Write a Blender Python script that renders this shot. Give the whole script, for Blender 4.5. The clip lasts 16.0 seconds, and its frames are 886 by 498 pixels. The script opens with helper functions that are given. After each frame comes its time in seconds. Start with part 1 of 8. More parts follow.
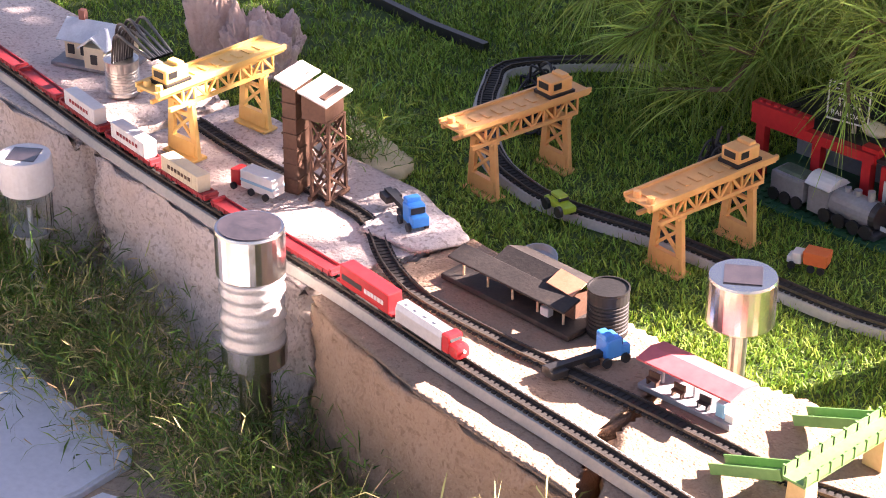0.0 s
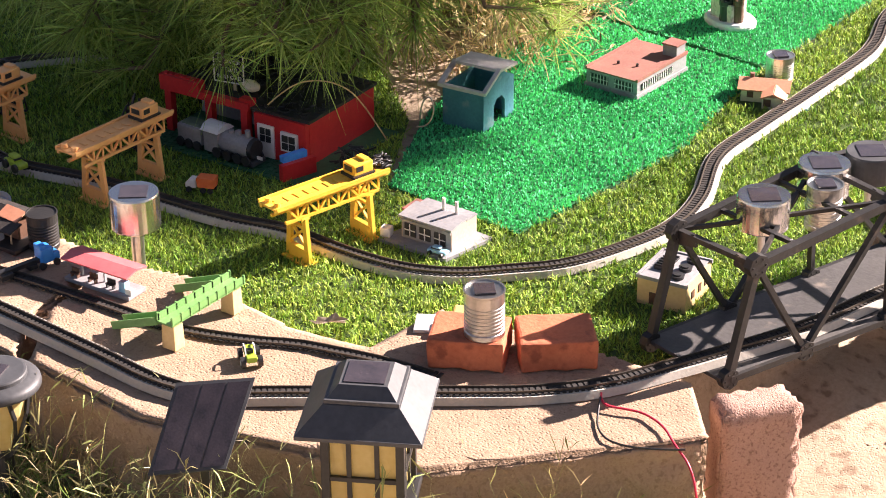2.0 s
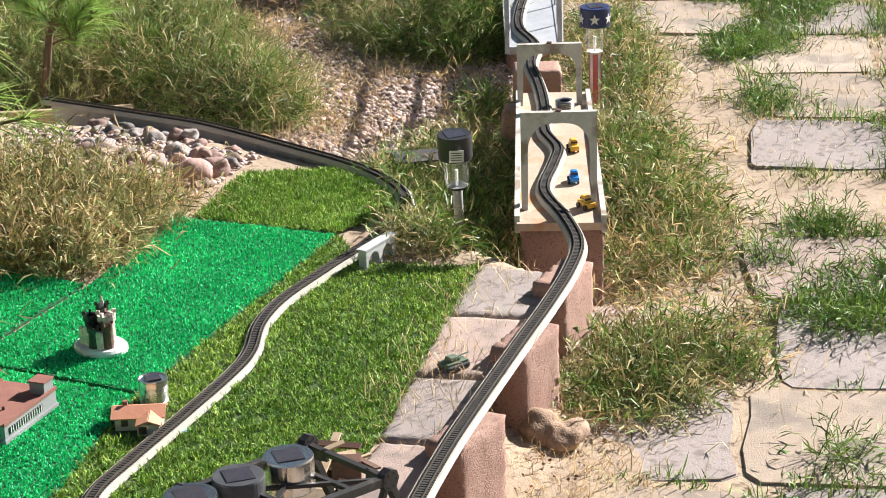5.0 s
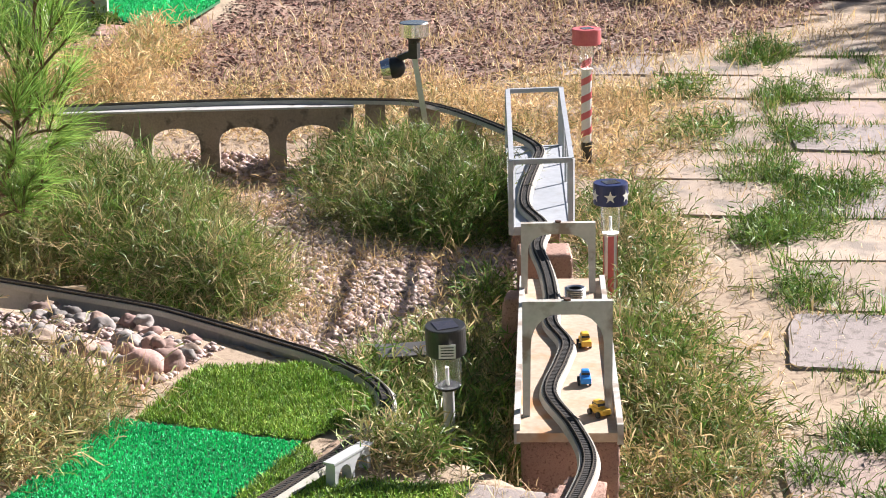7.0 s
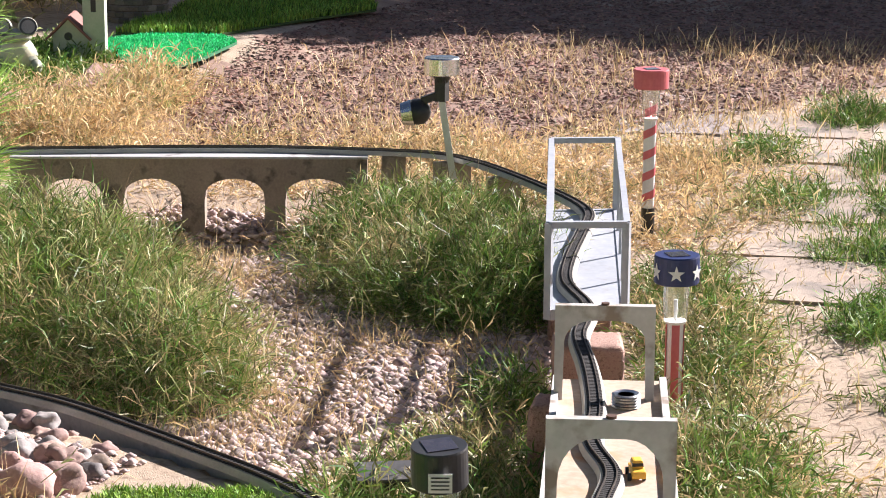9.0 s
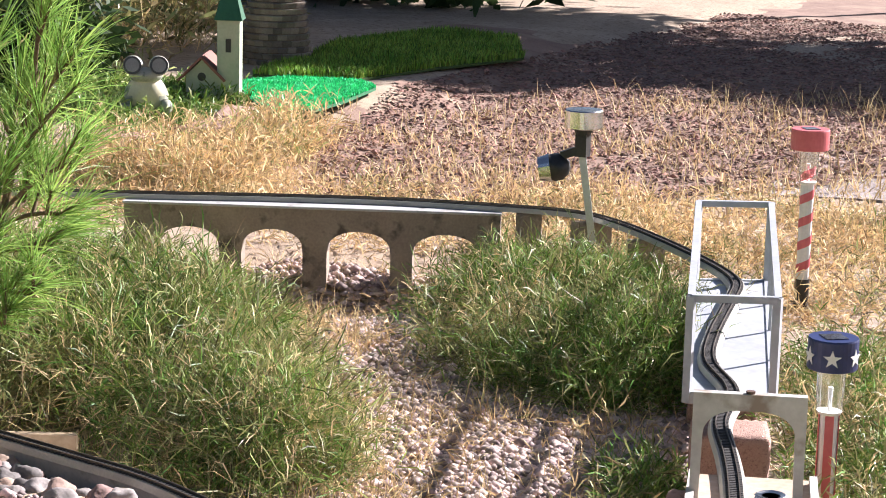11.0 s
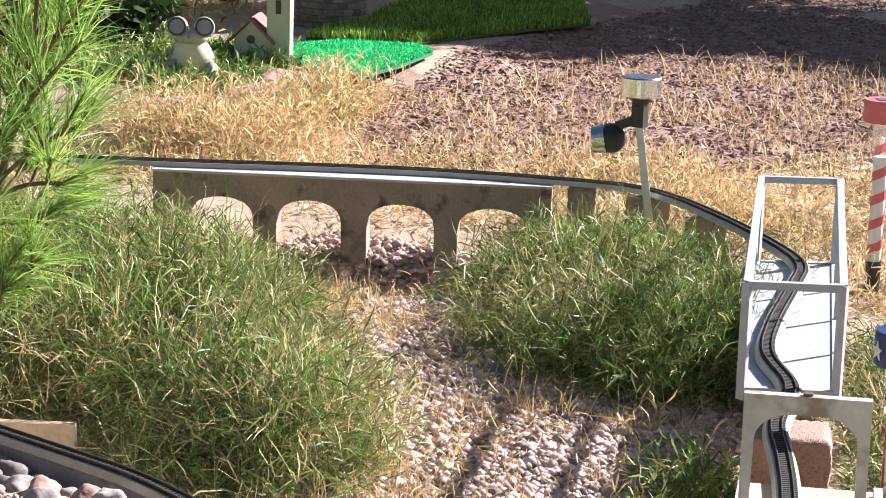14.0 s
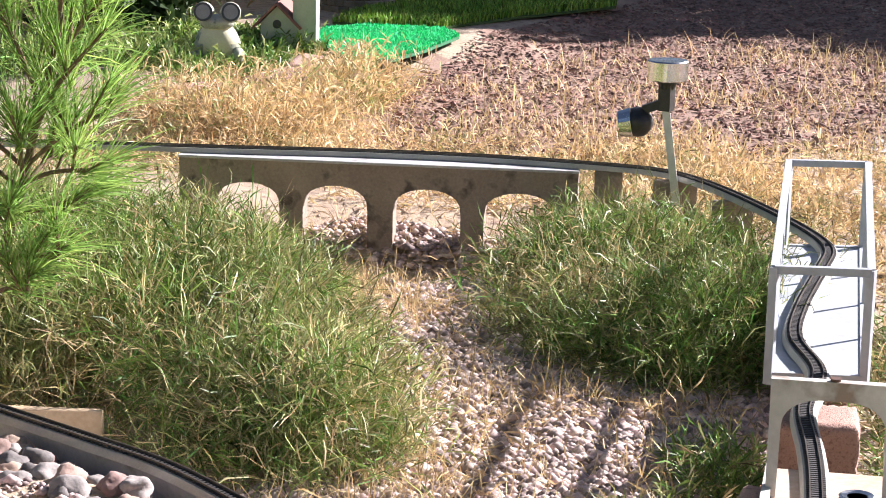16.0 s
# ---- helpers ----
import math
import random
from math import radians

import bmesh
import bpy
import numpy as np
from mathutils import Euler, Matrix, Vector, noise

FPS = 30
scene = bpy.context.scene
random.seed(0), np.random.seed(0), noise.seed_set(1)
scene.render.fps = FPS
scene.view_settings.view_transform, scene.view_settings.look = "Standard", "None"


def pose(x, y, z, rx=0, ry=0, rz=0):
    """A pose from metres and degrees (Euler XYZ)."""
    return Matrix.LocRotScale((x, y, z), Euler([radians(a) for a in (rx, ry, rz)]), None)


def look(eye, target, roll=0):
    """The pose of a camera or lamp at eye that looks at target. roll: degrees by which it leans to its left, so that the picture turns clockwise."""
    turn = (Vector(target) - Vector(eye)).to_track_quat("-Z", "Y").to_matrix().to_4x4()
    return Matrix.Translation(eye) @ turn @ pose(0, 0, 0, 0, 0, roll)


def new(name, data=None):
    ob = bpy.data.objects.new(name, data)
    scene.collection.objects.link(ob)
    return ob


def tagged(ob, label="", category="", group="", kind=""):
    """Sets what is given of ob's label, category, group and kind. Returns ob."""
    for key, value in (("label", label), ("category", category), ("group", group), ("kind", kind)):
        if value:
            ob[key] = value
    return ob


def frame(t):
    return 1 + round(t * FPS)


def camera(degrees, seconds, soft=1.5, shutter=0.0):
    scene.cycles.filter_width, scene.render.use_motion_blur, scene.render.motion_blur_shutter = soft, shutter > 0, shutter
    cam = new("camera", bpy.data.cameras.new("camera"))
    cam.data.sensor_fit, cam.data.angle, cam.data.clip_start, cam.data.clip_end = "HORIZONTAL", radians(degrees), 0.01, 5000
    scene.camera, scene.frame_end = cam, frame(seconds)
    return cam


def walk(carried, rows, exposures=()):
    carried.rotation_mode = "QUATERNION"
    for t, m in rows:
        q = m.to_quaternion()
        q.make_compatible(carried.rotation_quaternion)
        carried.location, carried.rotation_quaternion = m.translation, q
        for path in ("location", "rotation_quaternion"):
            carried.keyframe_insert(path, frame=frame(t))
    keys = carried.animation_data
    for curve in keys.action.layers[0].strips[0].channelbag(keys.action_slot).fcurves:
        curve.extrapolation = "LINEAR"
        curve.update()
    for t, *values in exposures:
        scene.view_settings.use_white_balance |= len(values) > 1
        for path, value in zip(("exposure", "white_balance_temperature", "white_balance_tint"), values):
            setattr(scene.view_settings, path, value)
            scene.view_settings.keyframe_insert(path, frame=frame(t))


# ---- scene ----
cam = camera(23.315, 16.0, soft=1.0)
PATH = [
    (0, (-0.909, 0.256, 1.328), (-2.195, 1.461, 0.383), 0.3),
    (0.5, (-0.784, 0.161, 1.323), (-2.02, 1.408, 0.366), 0.4),
    (1, (-0.836, 0.297, 1.209), (-1.993, 1.615, 0.248), 1.0),
    (1.5, (-0.19, -0.217, 1.593), (-1.296, 1.159, 0.653), 0.5),
    (2, (-0.06, -0.22, 1.626), (-1.098, 1.22, 0.704), -0.5),
    (2.5, (-0.014, -0.199, 1.637), (-0.965, 1.311, 0.736), -1.4),
    (3, (0.013, -0.178, 1.639), (-0.844, 1.404, 0.766), -1.7),
    (3.5, (0.037, -0.171, 1.654), (-0.742, 1.47, 0.815), -1.8),
    (4, (0.058, -0.197, 1.679), (-0.659, 1.493, 0.884), -1.8),
    (4.5, (0.01, -0.056, 1.635), (-0.659, 1.678, 0.895), -1.7),
    (5, (0.0, 0.0, 1.62), (-0.643, 1.767, 0.939), -1.7),
    (5.2, (0.007, -0.013, 1.632), (-0.629, 1.764, 0.971), -1.5),
    (7.3, (-0.234, 0.819, 1.396), (-0.909, 2.632, 0.888), -0.8),
    (7.5, (-0.255, 0.899, 1.399), (-0.937, 2.71, 0.891), -0.5),
    (8, (-0.349, 1.267, 1.281), (-1.049, 3.076, 0.793), -0.4),
    (8.5, (-0.45, 1.601, 1.175), (-1.159, 3.412, 0.707), -0.0),
    (9, (-0.531, 1.858, 1.102), (-1.259, 3.667, 0.659), 0.3),
    (9.5, (-0.531, 1.884, 1.091), (-1.291, 3.687, 0.676), -0.1),
    (9.7, (-0.536, 1.863, 1.099), (-1.302, 3.664, 0.688), 0.4),
    (12, (-0.714, 2.534, 1.007), (-1.629, 4.267, 0.608), 1.5),
    (12.5, (-0.719, 2.551, 1.004), (-1.643, 4.275, 0.588), 1.6),
    (13, (-0.726, 2.565, 0.999), (-1.652, 4.285, 0.573), 1.6),
    (13.5, (-0.728, 2.559, 1.005), (-1.652, 4.279, 0.573), 1.5),
    (14, (-0.725, 2.559, 1.002), (-1.645, 4.282, 0.571), 1.7),
    (14.5, (-0.721, 2.542, 1.028), (-1.641, 4.263, 0.593), 1.2),
    (15, (-0.726, 2.568, 1.0), (-1.655, 4.285, 0.568), 1.6),
    (15.5, (-0.729, 2.571, 1.001), (-1.664, 4.283, 0.56), 1.4),
    (16, (-0.725, 2.568, 1.005), (-1.666, 4.275, 0.558), 1.3),
]
walk(cam, [(t, look(eye, target, roll)) for t, eye, target, roll in PATH], exposures=[(0.0, 3.1, 7200, 38), (0.5, 2.8, 7300, 38), (1.0, 2.45, 7400, 38), (1.5, 2.2, 7200, 34), (2.0, 2.05, 7000, 28), (3.0, 1.75, 6700, 18), (4.0, 1.5, 6350, 12), (5.0, 1.38, 6250, 12), (8.0, 1.42, 6150, 18), (12.0, 1.68, 6000, 20), (16.0, 1.73, 6000, 20)])

# ---- daylight ----
SUN_EL, SUN_AZ = 29.0, 61.0          # degrees; azimuth counted from +x towards +y
world = bpy.data.worlds.new("sky")
scene.world = world
world.use_nodes = True
wn = world.node_tree.nodes
sky = wn.new("ShaderNodeTexSky")
sky.sky_type, sky.sun_disc = "NISHITA", False
sky.sun_elevation, sky.sun_rotation = radians(SUN_EL), radians(90.0 - SUN_AZ)
wn["Background"].inputs["Strength"].default_value = 0.029
world.node_tree.links.new(sky.outputs[0], wn["Background"].inputs["Color"])
sun = new("sun", bpy.data.lights.new("sun", "SUN"))
sun.data.energy, sun.data.angle, sun.data.color = 5.0, radians(0.55), (1.0, 0.955, 0.88)
ce, se = math.cos(radians(SUN_EL)), math.sin(radians(SUN_EL))
sun_way = Vector((ce * math.cos(radians(SUN_AZ)), ce * math.sin(radians(SUN_AZ)), se))
sun.matrix_world = look(sun_way * 20, (0, 0, 0))


# ---- materials ----
def material(name, low, high, scale=20.0, rough=0.8, metal=0.0, bump=0.3, fine=None, island=0.0, coat=0.0, detail=6.0, spots=None, rand=0.0, trans=0.0, hue=0.0, pits=0.0):
    """A surface that varies between two colours at two scales, with relief; island or rand: how much single pieces differ in brightness."""
    m = bpy.data.materials.new(name)
    m.use_nodes = True
    nt, n = m.node_tree, m.node_tree.nodes
    b = n["Principled BSDF"]
    geo = n.new("ShaderNodeTexCoord")
    big, small, mix = n.new("ShaderNodeTexNoise"), n.new("ShaderNodeTexNoise"), n.new("ShaderNodeMixRGB")
    big.inputs["Scale"].default_value, big.inputs["Detail"].default_value = scale, detail
    small.inputs["Scale"].default_value, small.inputs["Detail"].default_value = fine or scale * 9, 4.0
    ramp = n.new("ShaderNodeValToRGB")
    ramp.color_ramp.elements[0].position, ramp.color_ramp.elements[1].position = 0.3, 0.7
    ramp.color_ramp.elements[0].color, ramp.color_ramp.elements[1].color = (*low, 1), (*high, 1)
    for t in (big, small):
        nt.links.new(geo.outputs["Object"], t.inputs["Vector"])
    add = n.new("ShaderNodeMath")
    add.operation = "MULTIPLY_ADD"
    add.inputs[1].default_value, add.inputs[2].default_value = 0.55, 0.22
    nt.links.new(big.outputs["Fac"], add.inputs[0])
    add2 = n.new("ShaderNodeMath")
    add2.operation = "MULTIPLY_ADD"
    add2.inputs[1].default_value = 0.4
    nt.links.new(small.outputs["Fac"], add2.inputs[0])
    nt.links.new(add.outputs[0], add2.inputs[2])
    sub = n.new("ShaderNodeMath")
    sub.operation = "SUBTRACT"
    sub.inputs[1].default_value = 0.2
    nt.links.new(add2.outputs[0], sub.inputs[0])
    nt.links.new(sub.outputs[0], ramp.inputs["Fac"])
    col = ramp.outputs["Color"]
    if spots:
        sc, amount, sharp = spots[1], spots[2], 0.06
        sp = n.new("ShaderNodeTexNoise")
        sp.inputs["Scale"].default_value, sp.inputs["Detail"].default_value = sc, 5.0
        nt.links.new(geo.outputs["Object"], sp.inputs["Vector"])
        r2 = n.new("ShaderNodeValToRGB")
        r2.color_ramp.elements[0].position, r2.color_ramp.elements[1].position = 1 - amount - sharp, 1 - amount + sharp
        nt.links.new(sp.outputs["Fac"], r2.inputs["Fac"])
        nt.links.new(r2.outputs["Color"], mix.inputs["Fac"])
        nt.links.new(col, mix.inputs["Color1"])
        mix.inputs["Color2"].default_value = (*spots[0], 1)
        col = mix.outputs["Color"]
    if island or rand:
        src = n.new("ShaderNodeNewGeometry") if island else n.new("ShaderNodeObjectInfo")
        hsv = n.new("ShaderNodeHueSaturation")
        mr = n.new("ShaderNodeMapRange")
        k = island or rand
        mr.inputs["To Min"].default_value, mr.inputs["To Max"].default_value = 1 - k, 1 + k
        nt.links.new(src.outputs["Random Per Island" if island else "Random"], mr.inputs["Value"])
        nt.links.new(mr.outputs[0], hsv.inputs["Value"])
        nt.links.new(col, hsv.inputs["Color"])
        if hue:
            stir, cut, hr = n.new("ShaderNodeMath"), n.new("ShaderNodeMath"), n.new("ShaderNodeMapRange")
            stir.operation, cut.operation, stir.inputs[1].default_value = "MULTIPLY", "FRACT", 17.31
            hr.inputs["To Min"].default_value, hr.inputs["To Max"].default_value = 0.5 - hue, 0.5 + hue * 0.5
            nt.links.new(src.outputs["Random Per Island" if island else "Random"], stir.inputs[0])
            nt.links.new(stir.outputs[0], cut.inputs[0])
            nt.links.new(cut.outputs[0], hr.inputs["Value"])
            nt.links.new(hr.outputs[0], hsv.inputs["Hue"])
        col = hsv.outputs["Color"]
    nt.links.new(col, b.inputs["Base Color"])
    b.inputs["Roughness"].default_value, b.inputs["Metallic"].default_value = rough, metal
    b.inputs["Coat Weight"].default_value = coat
    if trans:
        b.inputs["Specular IOR Level"].default_value = 0.22
        tr = n.new("ShaderNodeBsdfTranslucent")
        mx = n.new("ShaderNodeMixShader")
        mx.inputs[0].default_value = trans
        nt.links.new(col, tr.inputs["Color"])
        nt.links.new(b.outputs[0], mx.inputs[1])
        nt.links.new(tr.outputs[0], mx.inputs[2])
        nt.links.new(mx.outputs[0], n["Material Output"].inputs["Surface"])
    if bump:
        bp = n.new("ShaderNodeBump")
        bp.inputs["Strength"].default_value, bp.inputs["Distance"].default_value = bump, 0.004
        nt.links.new(add2.outputs[0], bp.inputs["Height"])
        if pits:
            vo, vr, hm = n.new("ShaderNodeTexVoronoi"), n.new("ShaderNodeMapRange"), n.new("ShaderNodeMath")
            vo.inputs["Scale"].default_value = pits
            vr.inputs["From Max"].default_value = 0.42
            hm.operation = "ADD"
            nt.links.new(geo.outputs["Object"], vo.inputs["Vector"])
            nt.links.new(vo.outputs["Distance"], vr.inputs["Value"])
            vr.inputs["To Max"].default_value = 0.3
            nt.links.new(vr.outputs[0], hm.inputs[0])
            nt.links.new(add2.outputs[0], hm.inputs[1])
            nt.links.new(hm.outputs[0], bp.inputs["Height"])
        nt.links.new(bp.outputs["Normal"], b.inputs["Normal"])
    return m


M = {}
M["soil"] = material("sandy_soil", (0.31, 0.225, 0.15), (0.52, 0.40, 0.285), 5, 0.95, bump=0.9, fine=160, pits=220, spots=((0.23, 0.16, 0.105), 40, 0.40))
M["bed"] = material("mulch_dust", (0.19, 0.112, 0.078), (0.36, 0.235, 0.17), 9, 0.95, bump=1.0, fine=90, pits=60, spots=((0.36, 0.26, 0.18), 3, 0.36))
M["mulch"] = material("mulch_chip", (0.15, 0.08, 0.053), (0.38, 0.225, 0.155), 40, 0.95, bump=0.4, island=0.55, hue=0.02)
M["straw"] = material("dry_grass", (0.48, 0.34, 0.155), (0.83, 0.66, 0.37), 6, 0.7, bump=0, island=0.5, trans=0.22, hue=0.02)
M["grass"] = material("green_grass", (0.06, 0.14, 0.02), (0.22, 0.35, 0.075), 5, 0.5, bump=0, island=0.65, trans=0.18, hue=0.05)
M["lime_stem"] = material("pale_grass_stem", (0.26, 0.34, 0.10), (0.46, 0.52, 0.20), 5, 0.45, bump=0, island=0.4, trans=0.14, hue=0.03)
M["weed"] = material("weed_grass", (0.17, 0.185, 0.058), (0.47, 0.46, 0.195), 4, 0.5, bump=0, island=0.65, trans=0.17, hue=0.06)
M["turf"] = material("artificial_lawn", (0.10, 0.235, 0.024), (0.35, 0.52, 0.09), 3, 0.6, bump=0, island=0.68, trans=0.10, hue=0.04)
M["turfbase"] = material("lawn_backing", (0.035, 0.07, 0.015), (0.08, 0.13, 0.03), 30, 0.95, bump=0.6)
M["carpet"] = material("emerald_carpet", (0.015, 0.45, 0.15), (0.08, 0.82, 0.33), 6, 0.6, bump=0, island=0.4, trans=0.10)
M["carpetbase"] = material("carpet_backing", (0.004, 0.10, 0.03), (0.012, 0.17, 0.055), 60, 0.8, bump=0.6)
M["stone"] = material("wall_sandstone", (0.29, 0.185, 0.115), (0.42, 0.295, 0.205), 5, 0.94, bump=0.8, fine=260, pits=170, spots=((0.28, 0.185, 0.12), 120, 0.40))
# wall stone again, painted paler and greyer where the wall lies in shade
M["stonelifted"] = material("lifted_wall_stone", (0.52, 0.42, 0.36), (0.78, 0.68, 0.61), 6, 0.94, bump=1.0, fine=260, pits=150, spots=((0.46, 0.37, 0.31), 150, 0.42))
M["block"] = material("concrete_block", (0.32, 0.18, 0.135), (0.47, 0.30, 0.235), 10, 0.94, bump=1.0, fine=300, rand=0.15, pits=300, spots=((0.25, 0.14, 0.105), 190, 0.40))
M["paver"] = material("paver_stone", (0.36, 0.275, 0.205), (0.52, 0.41, 0.315), 4, 0.93, bump=0.8, fine=190, spots=((0.28, 0.23, 0.185), 6, 0.44), rand=0.16, pits=320)
M["pavergrey"] = material("grey_paver", (0.27, 0.225, 0.205), (0.40, 0.335, 0.305), 4, 0.93, bump=0.8, fine=190, spots=((0.22, 0.185, 0.165), 40, 0.42), rand=0.12, pits=320)
M["paverpink"] = material("pink_paver", (0.36, 0.265, 0.22), (0.50, 0.375, 0.315), 4, 0.93, bump=0.8, fine=190, spots=((0.27, 0.21, 0.18), 7, 0.42), rand=0.12, pits=320)
M["concrete"] = material("grey_concrete", (0.36, 0.35, 0.33), (0.55, 0.53, 0.50), 9, 0.9, bump=0.6, fine=140, spots=((0.22, 0.20, 0.18), 16, 0.36))
M["viaduct"] = material("weathered_concrete", (0.20, 0.16, 0.12), (0.36, 0.29, 0.22), 12, 0.92, bump=0.9, fine=150, spots=((0.10, 0.08, 0.06), 20, 0.38))
M["brickred"] = material("red_paver_brick", (0.42, 0.10, 0.045), (0.62, 0.19, 0.09), 14, 0.9, bump=0.7, fine=150, spots=((0.30, 0.08, 0.04), 40, 0.36))
M["gravel"] = material("river_gravel", (0.27, 0.19, 0.16), (0.66, 0.54, 0.475), 30, 0.85, bump=0.3, island=0.6, hue=0.03)
M["boulder"] = material("river_rock", (0.25, 0.16, 0.12), (0.44, 0.315, 0.25), 12, 0.85, bump=0.6, rand=0.4, hue=0.03, fine=160)
M["roadbed"] = material("track_roadbed", (0.36, 0.335, 0.285), (0.53, 0.49, 0.42), 16, 0.85, bump=0.4, fine=200)
M["tie"] = material("track_tie", (0.014, 0.012, 0.010), (0.042, 0.036, 0.030), 60, 0.75, bump=0.2)
M["rail"] = material("track_rail", (0.06, 0.048, 0.038), (0.16, 0.13, 0.10), 40, 0.5, metal=0.6, bump=0)
M["yellow"] = material("yellow_plastic", (0.82, 0.42, 0.03), (0.92, 0.56, 0.07), 14, 0.45, bump=0.1)
M["orange"] = material("faded_orange_plastic", (0.80, 0.36, 0.11), (0.92, 0.50, 0.19), 14, 0.5, bump=0.1)
M["cream"] = material("cream_plastic", (0.62, 0.52, 0.34), (0.76, 0.66, 0.46), 20, 0.5, bump=0.1)
M["red"] = material("red_plastic", (0.45, 0.012, 0.016), (0.62, 0.03, 0.03), 14, 0.42, bump=0.08)
M["darkred"] = material("oxide_red_plastic", (0.24, 0.015, 0.018), (0.40, 0.035, 0.04), 25, 0.5, bump=0.15)
M["pink"] = material("faded_red_plastic", (0.56, 0.10, 0.11), (0.68, 0.17, 0.17), 14, 0.5, bump=0.08)
M["white"] = material("white_plastic", (0.66, 0.64, 0.60), (0.80, 0.79, 0.76), 20, 0.5, bump=0.1)
M["whitewood"] = material("weathered_white_paint", (0.40, 0.38, 0.34), (0.62, 0.59, 0.54), 9, 0.8, bump=0.5, spots=((0.28, 0.22, 0.17), 16, 0.40))
# concrete lifted and cooled: skylight on the shaded path is put into its colour
M["skylitpath"] = material("skylit_grey_path", (0.52, 0.54, 0.56), (0.70, 0.71, 0.72), 6, 0.9, bump=0.5, fine=120, spots=((0.40, 0.40, 0.40), 14, 0.36))
M["young_needle"] = material("young_pine_needle", (0.14, 0.29, 0.05), (0.38, 0.55, 0.14), 3, 0.45, bump=0, island=0.45, trans=0.4, hue=0.03)
M["soot"] = material("sooty_black_plastic", (0.012, 0.010, 0.009), (0.045, 0.036, 0.030), 26, 0.7, bump=0.25, spots=((0.08, 0.055, 0.04), 26, 0.34))
M["plate"] = material("pale_painted_metal", (0.31, 0.325, 0.345), (0.45, 0.465, 0.49), 7, 0.55, bump=0.2, spots=((0.33, 0.33, 0.34), 22, 0.36))
M["greyrock"] = material("grey_river_rock", (0.17, 0.145, 0.13), (0.34, 0.30, 0.275), 14, 0.8, bump=0.6, rand=0.45, fine=160)
M["belly"] = material("cream_frog_glaze", (0.52, 0.48, 0.30), (0.70, 0.66, 0.46), 18, 0.5, bump=0.2)
M["paleyellow"] = material("sun_bleached_yellow_plastic", (0.86, 0.50, 0.13), (0.94, 0.64, 0.22), 14, 0.5, bump=0.1)
M["slate"] = material("silvery_blue_roof", (0.40, 0.46, 0.50), (0.62, 0.68, 0.72), 30, 0.4, bump=0.2)
M["silver"] = material("silver_paint", (0.50, 0.50, 0.50), (0.68, 0.68, 0.68), 25, 0.42, metal=0.5, bump=0.1)
M["steel"] = material("stainless_steel", (0.56, 0.54, 0.51), (0.72, 0.70, 0.67), 8, 0.24, metal=1.0, bump=0.06, spots=((0.42, 0.38, 0.33), 18, 0.34))
M["tin"] = material("tin_can", (0.48, 0.47, 0.45), (0.70, 0.69, 0.66), 18, 0.34, metal=1.0, bump=0.1, spots=((0.30, 0.22, 0.16), 24, 0.33))
M["ripple"] = material("rippled_plastic", (0.62, 0.62, 0.60), (0.86, 0.86, 0.84), 30, 0.18, metal=0.35, bump=0.5, coat=0.5, trans=0.25)
M["solar"] = material("solar_cell", (0.02, 0.018, 0.02), (0.07, 0.055, 0.06), 40, 0.22, bump=0.05, coat=0.6)
M["dkgrey"] = material("dark_grey_plastic", (0.04, 0.042, 0.045), (0.085, 0.088, 0.092), 14, 0.5, bump=0.1)
M["black"] = material("black_plastic", (0.012, 0.012, 0.013), (0.035, 0.034, 0.033), 20, 0.45, bump=0.1)
M["blackmetal"] = material("black_painted_steel", (0.007, 0.0065, 0.006), (0.026, 0.024, 0.022), 22, 0.55, bump=0.2, spots=((0.07, 0.05, 0.035), 30, 0.33))
M["deck"] = material("dark_deck_sheet", (0.045, 0.043, 0.042), (0.10, 0.095, 0.09), 14, 0.55, bump=0.3, spots=((0.20, 0.17, 0.14), 22, 0.33))
M["brown"] = material("brown_plastic", (0.07, 0.032, 0.018), (0.15, 0.075, 0.045), 25, 0.6, bump=0.2)
M["roofbrown"] = material("red_brown_roof", (0.21, 0.08, 0.06), (0.30, 0.13, 0.095), 25, 0.8, bump=0.3)
M["terracotta"] = material("terracotta_roof", (0.56, 0.22, 0.12), (0.70, 0.33, 0.20), 25, 0.7, bump=0.2)
M["dumporange"] = material("red_orange_plastic", (0.66, 0.12, 0.03), (0.80, 0.20, 0.06), 14, 0.5, bump=0.1)
M["palegreen"] = material("pale_green_paint", (0.36, 0.40, 0.28), (0.50, 0.52, 0.38), 14, 0.75, bump=0.2)
M["floorboard"] = material("worn_floor_board", (0.40, 0.28, 0.19), (0.60, 0.47, 0.36), 9, 0.8, bump=0.4, spots=((0.50, 0.24, 0.10), 7, 0.40))
M["yellowstone"] = material("yellow_sandstone", (0.64, 0.52, 0.28), (0.78, 0.67, 0.42), 9, 0.92, bump=0.6, fine=200)
M["lava"] = material("pink_lava_rock", (0.56, 0.38, 0.31), (0.74, 0.56, 0.48), 30, 0.95, bump=1.0, fine=200)
M["tan"] = material("tan_plastic", (0.40, 0.31, 0.24), (0.54, 0.44, 0.35), 20, 0.7, bump=0.15)
M["blue"] = material("blue_plastic", (0.015, 0.20, 0.62), (0.04, 0.32, 0.80), 14, 0.4, bump=0.05)
M["navy"] = material("navy_blue_paint", (0.008, 0.016, 0.075), (0.02, 0.035, 0.14), 14, 0.4, bump=0.05)
M["teal"] = material("teal_painted_wood", (0.02, 0.13, 0.17), (0.05, 0.22, 0.27), 18, 0.65, bump=0.3, spots=((0.16, 0.26, 0.28), 30, 0.34))
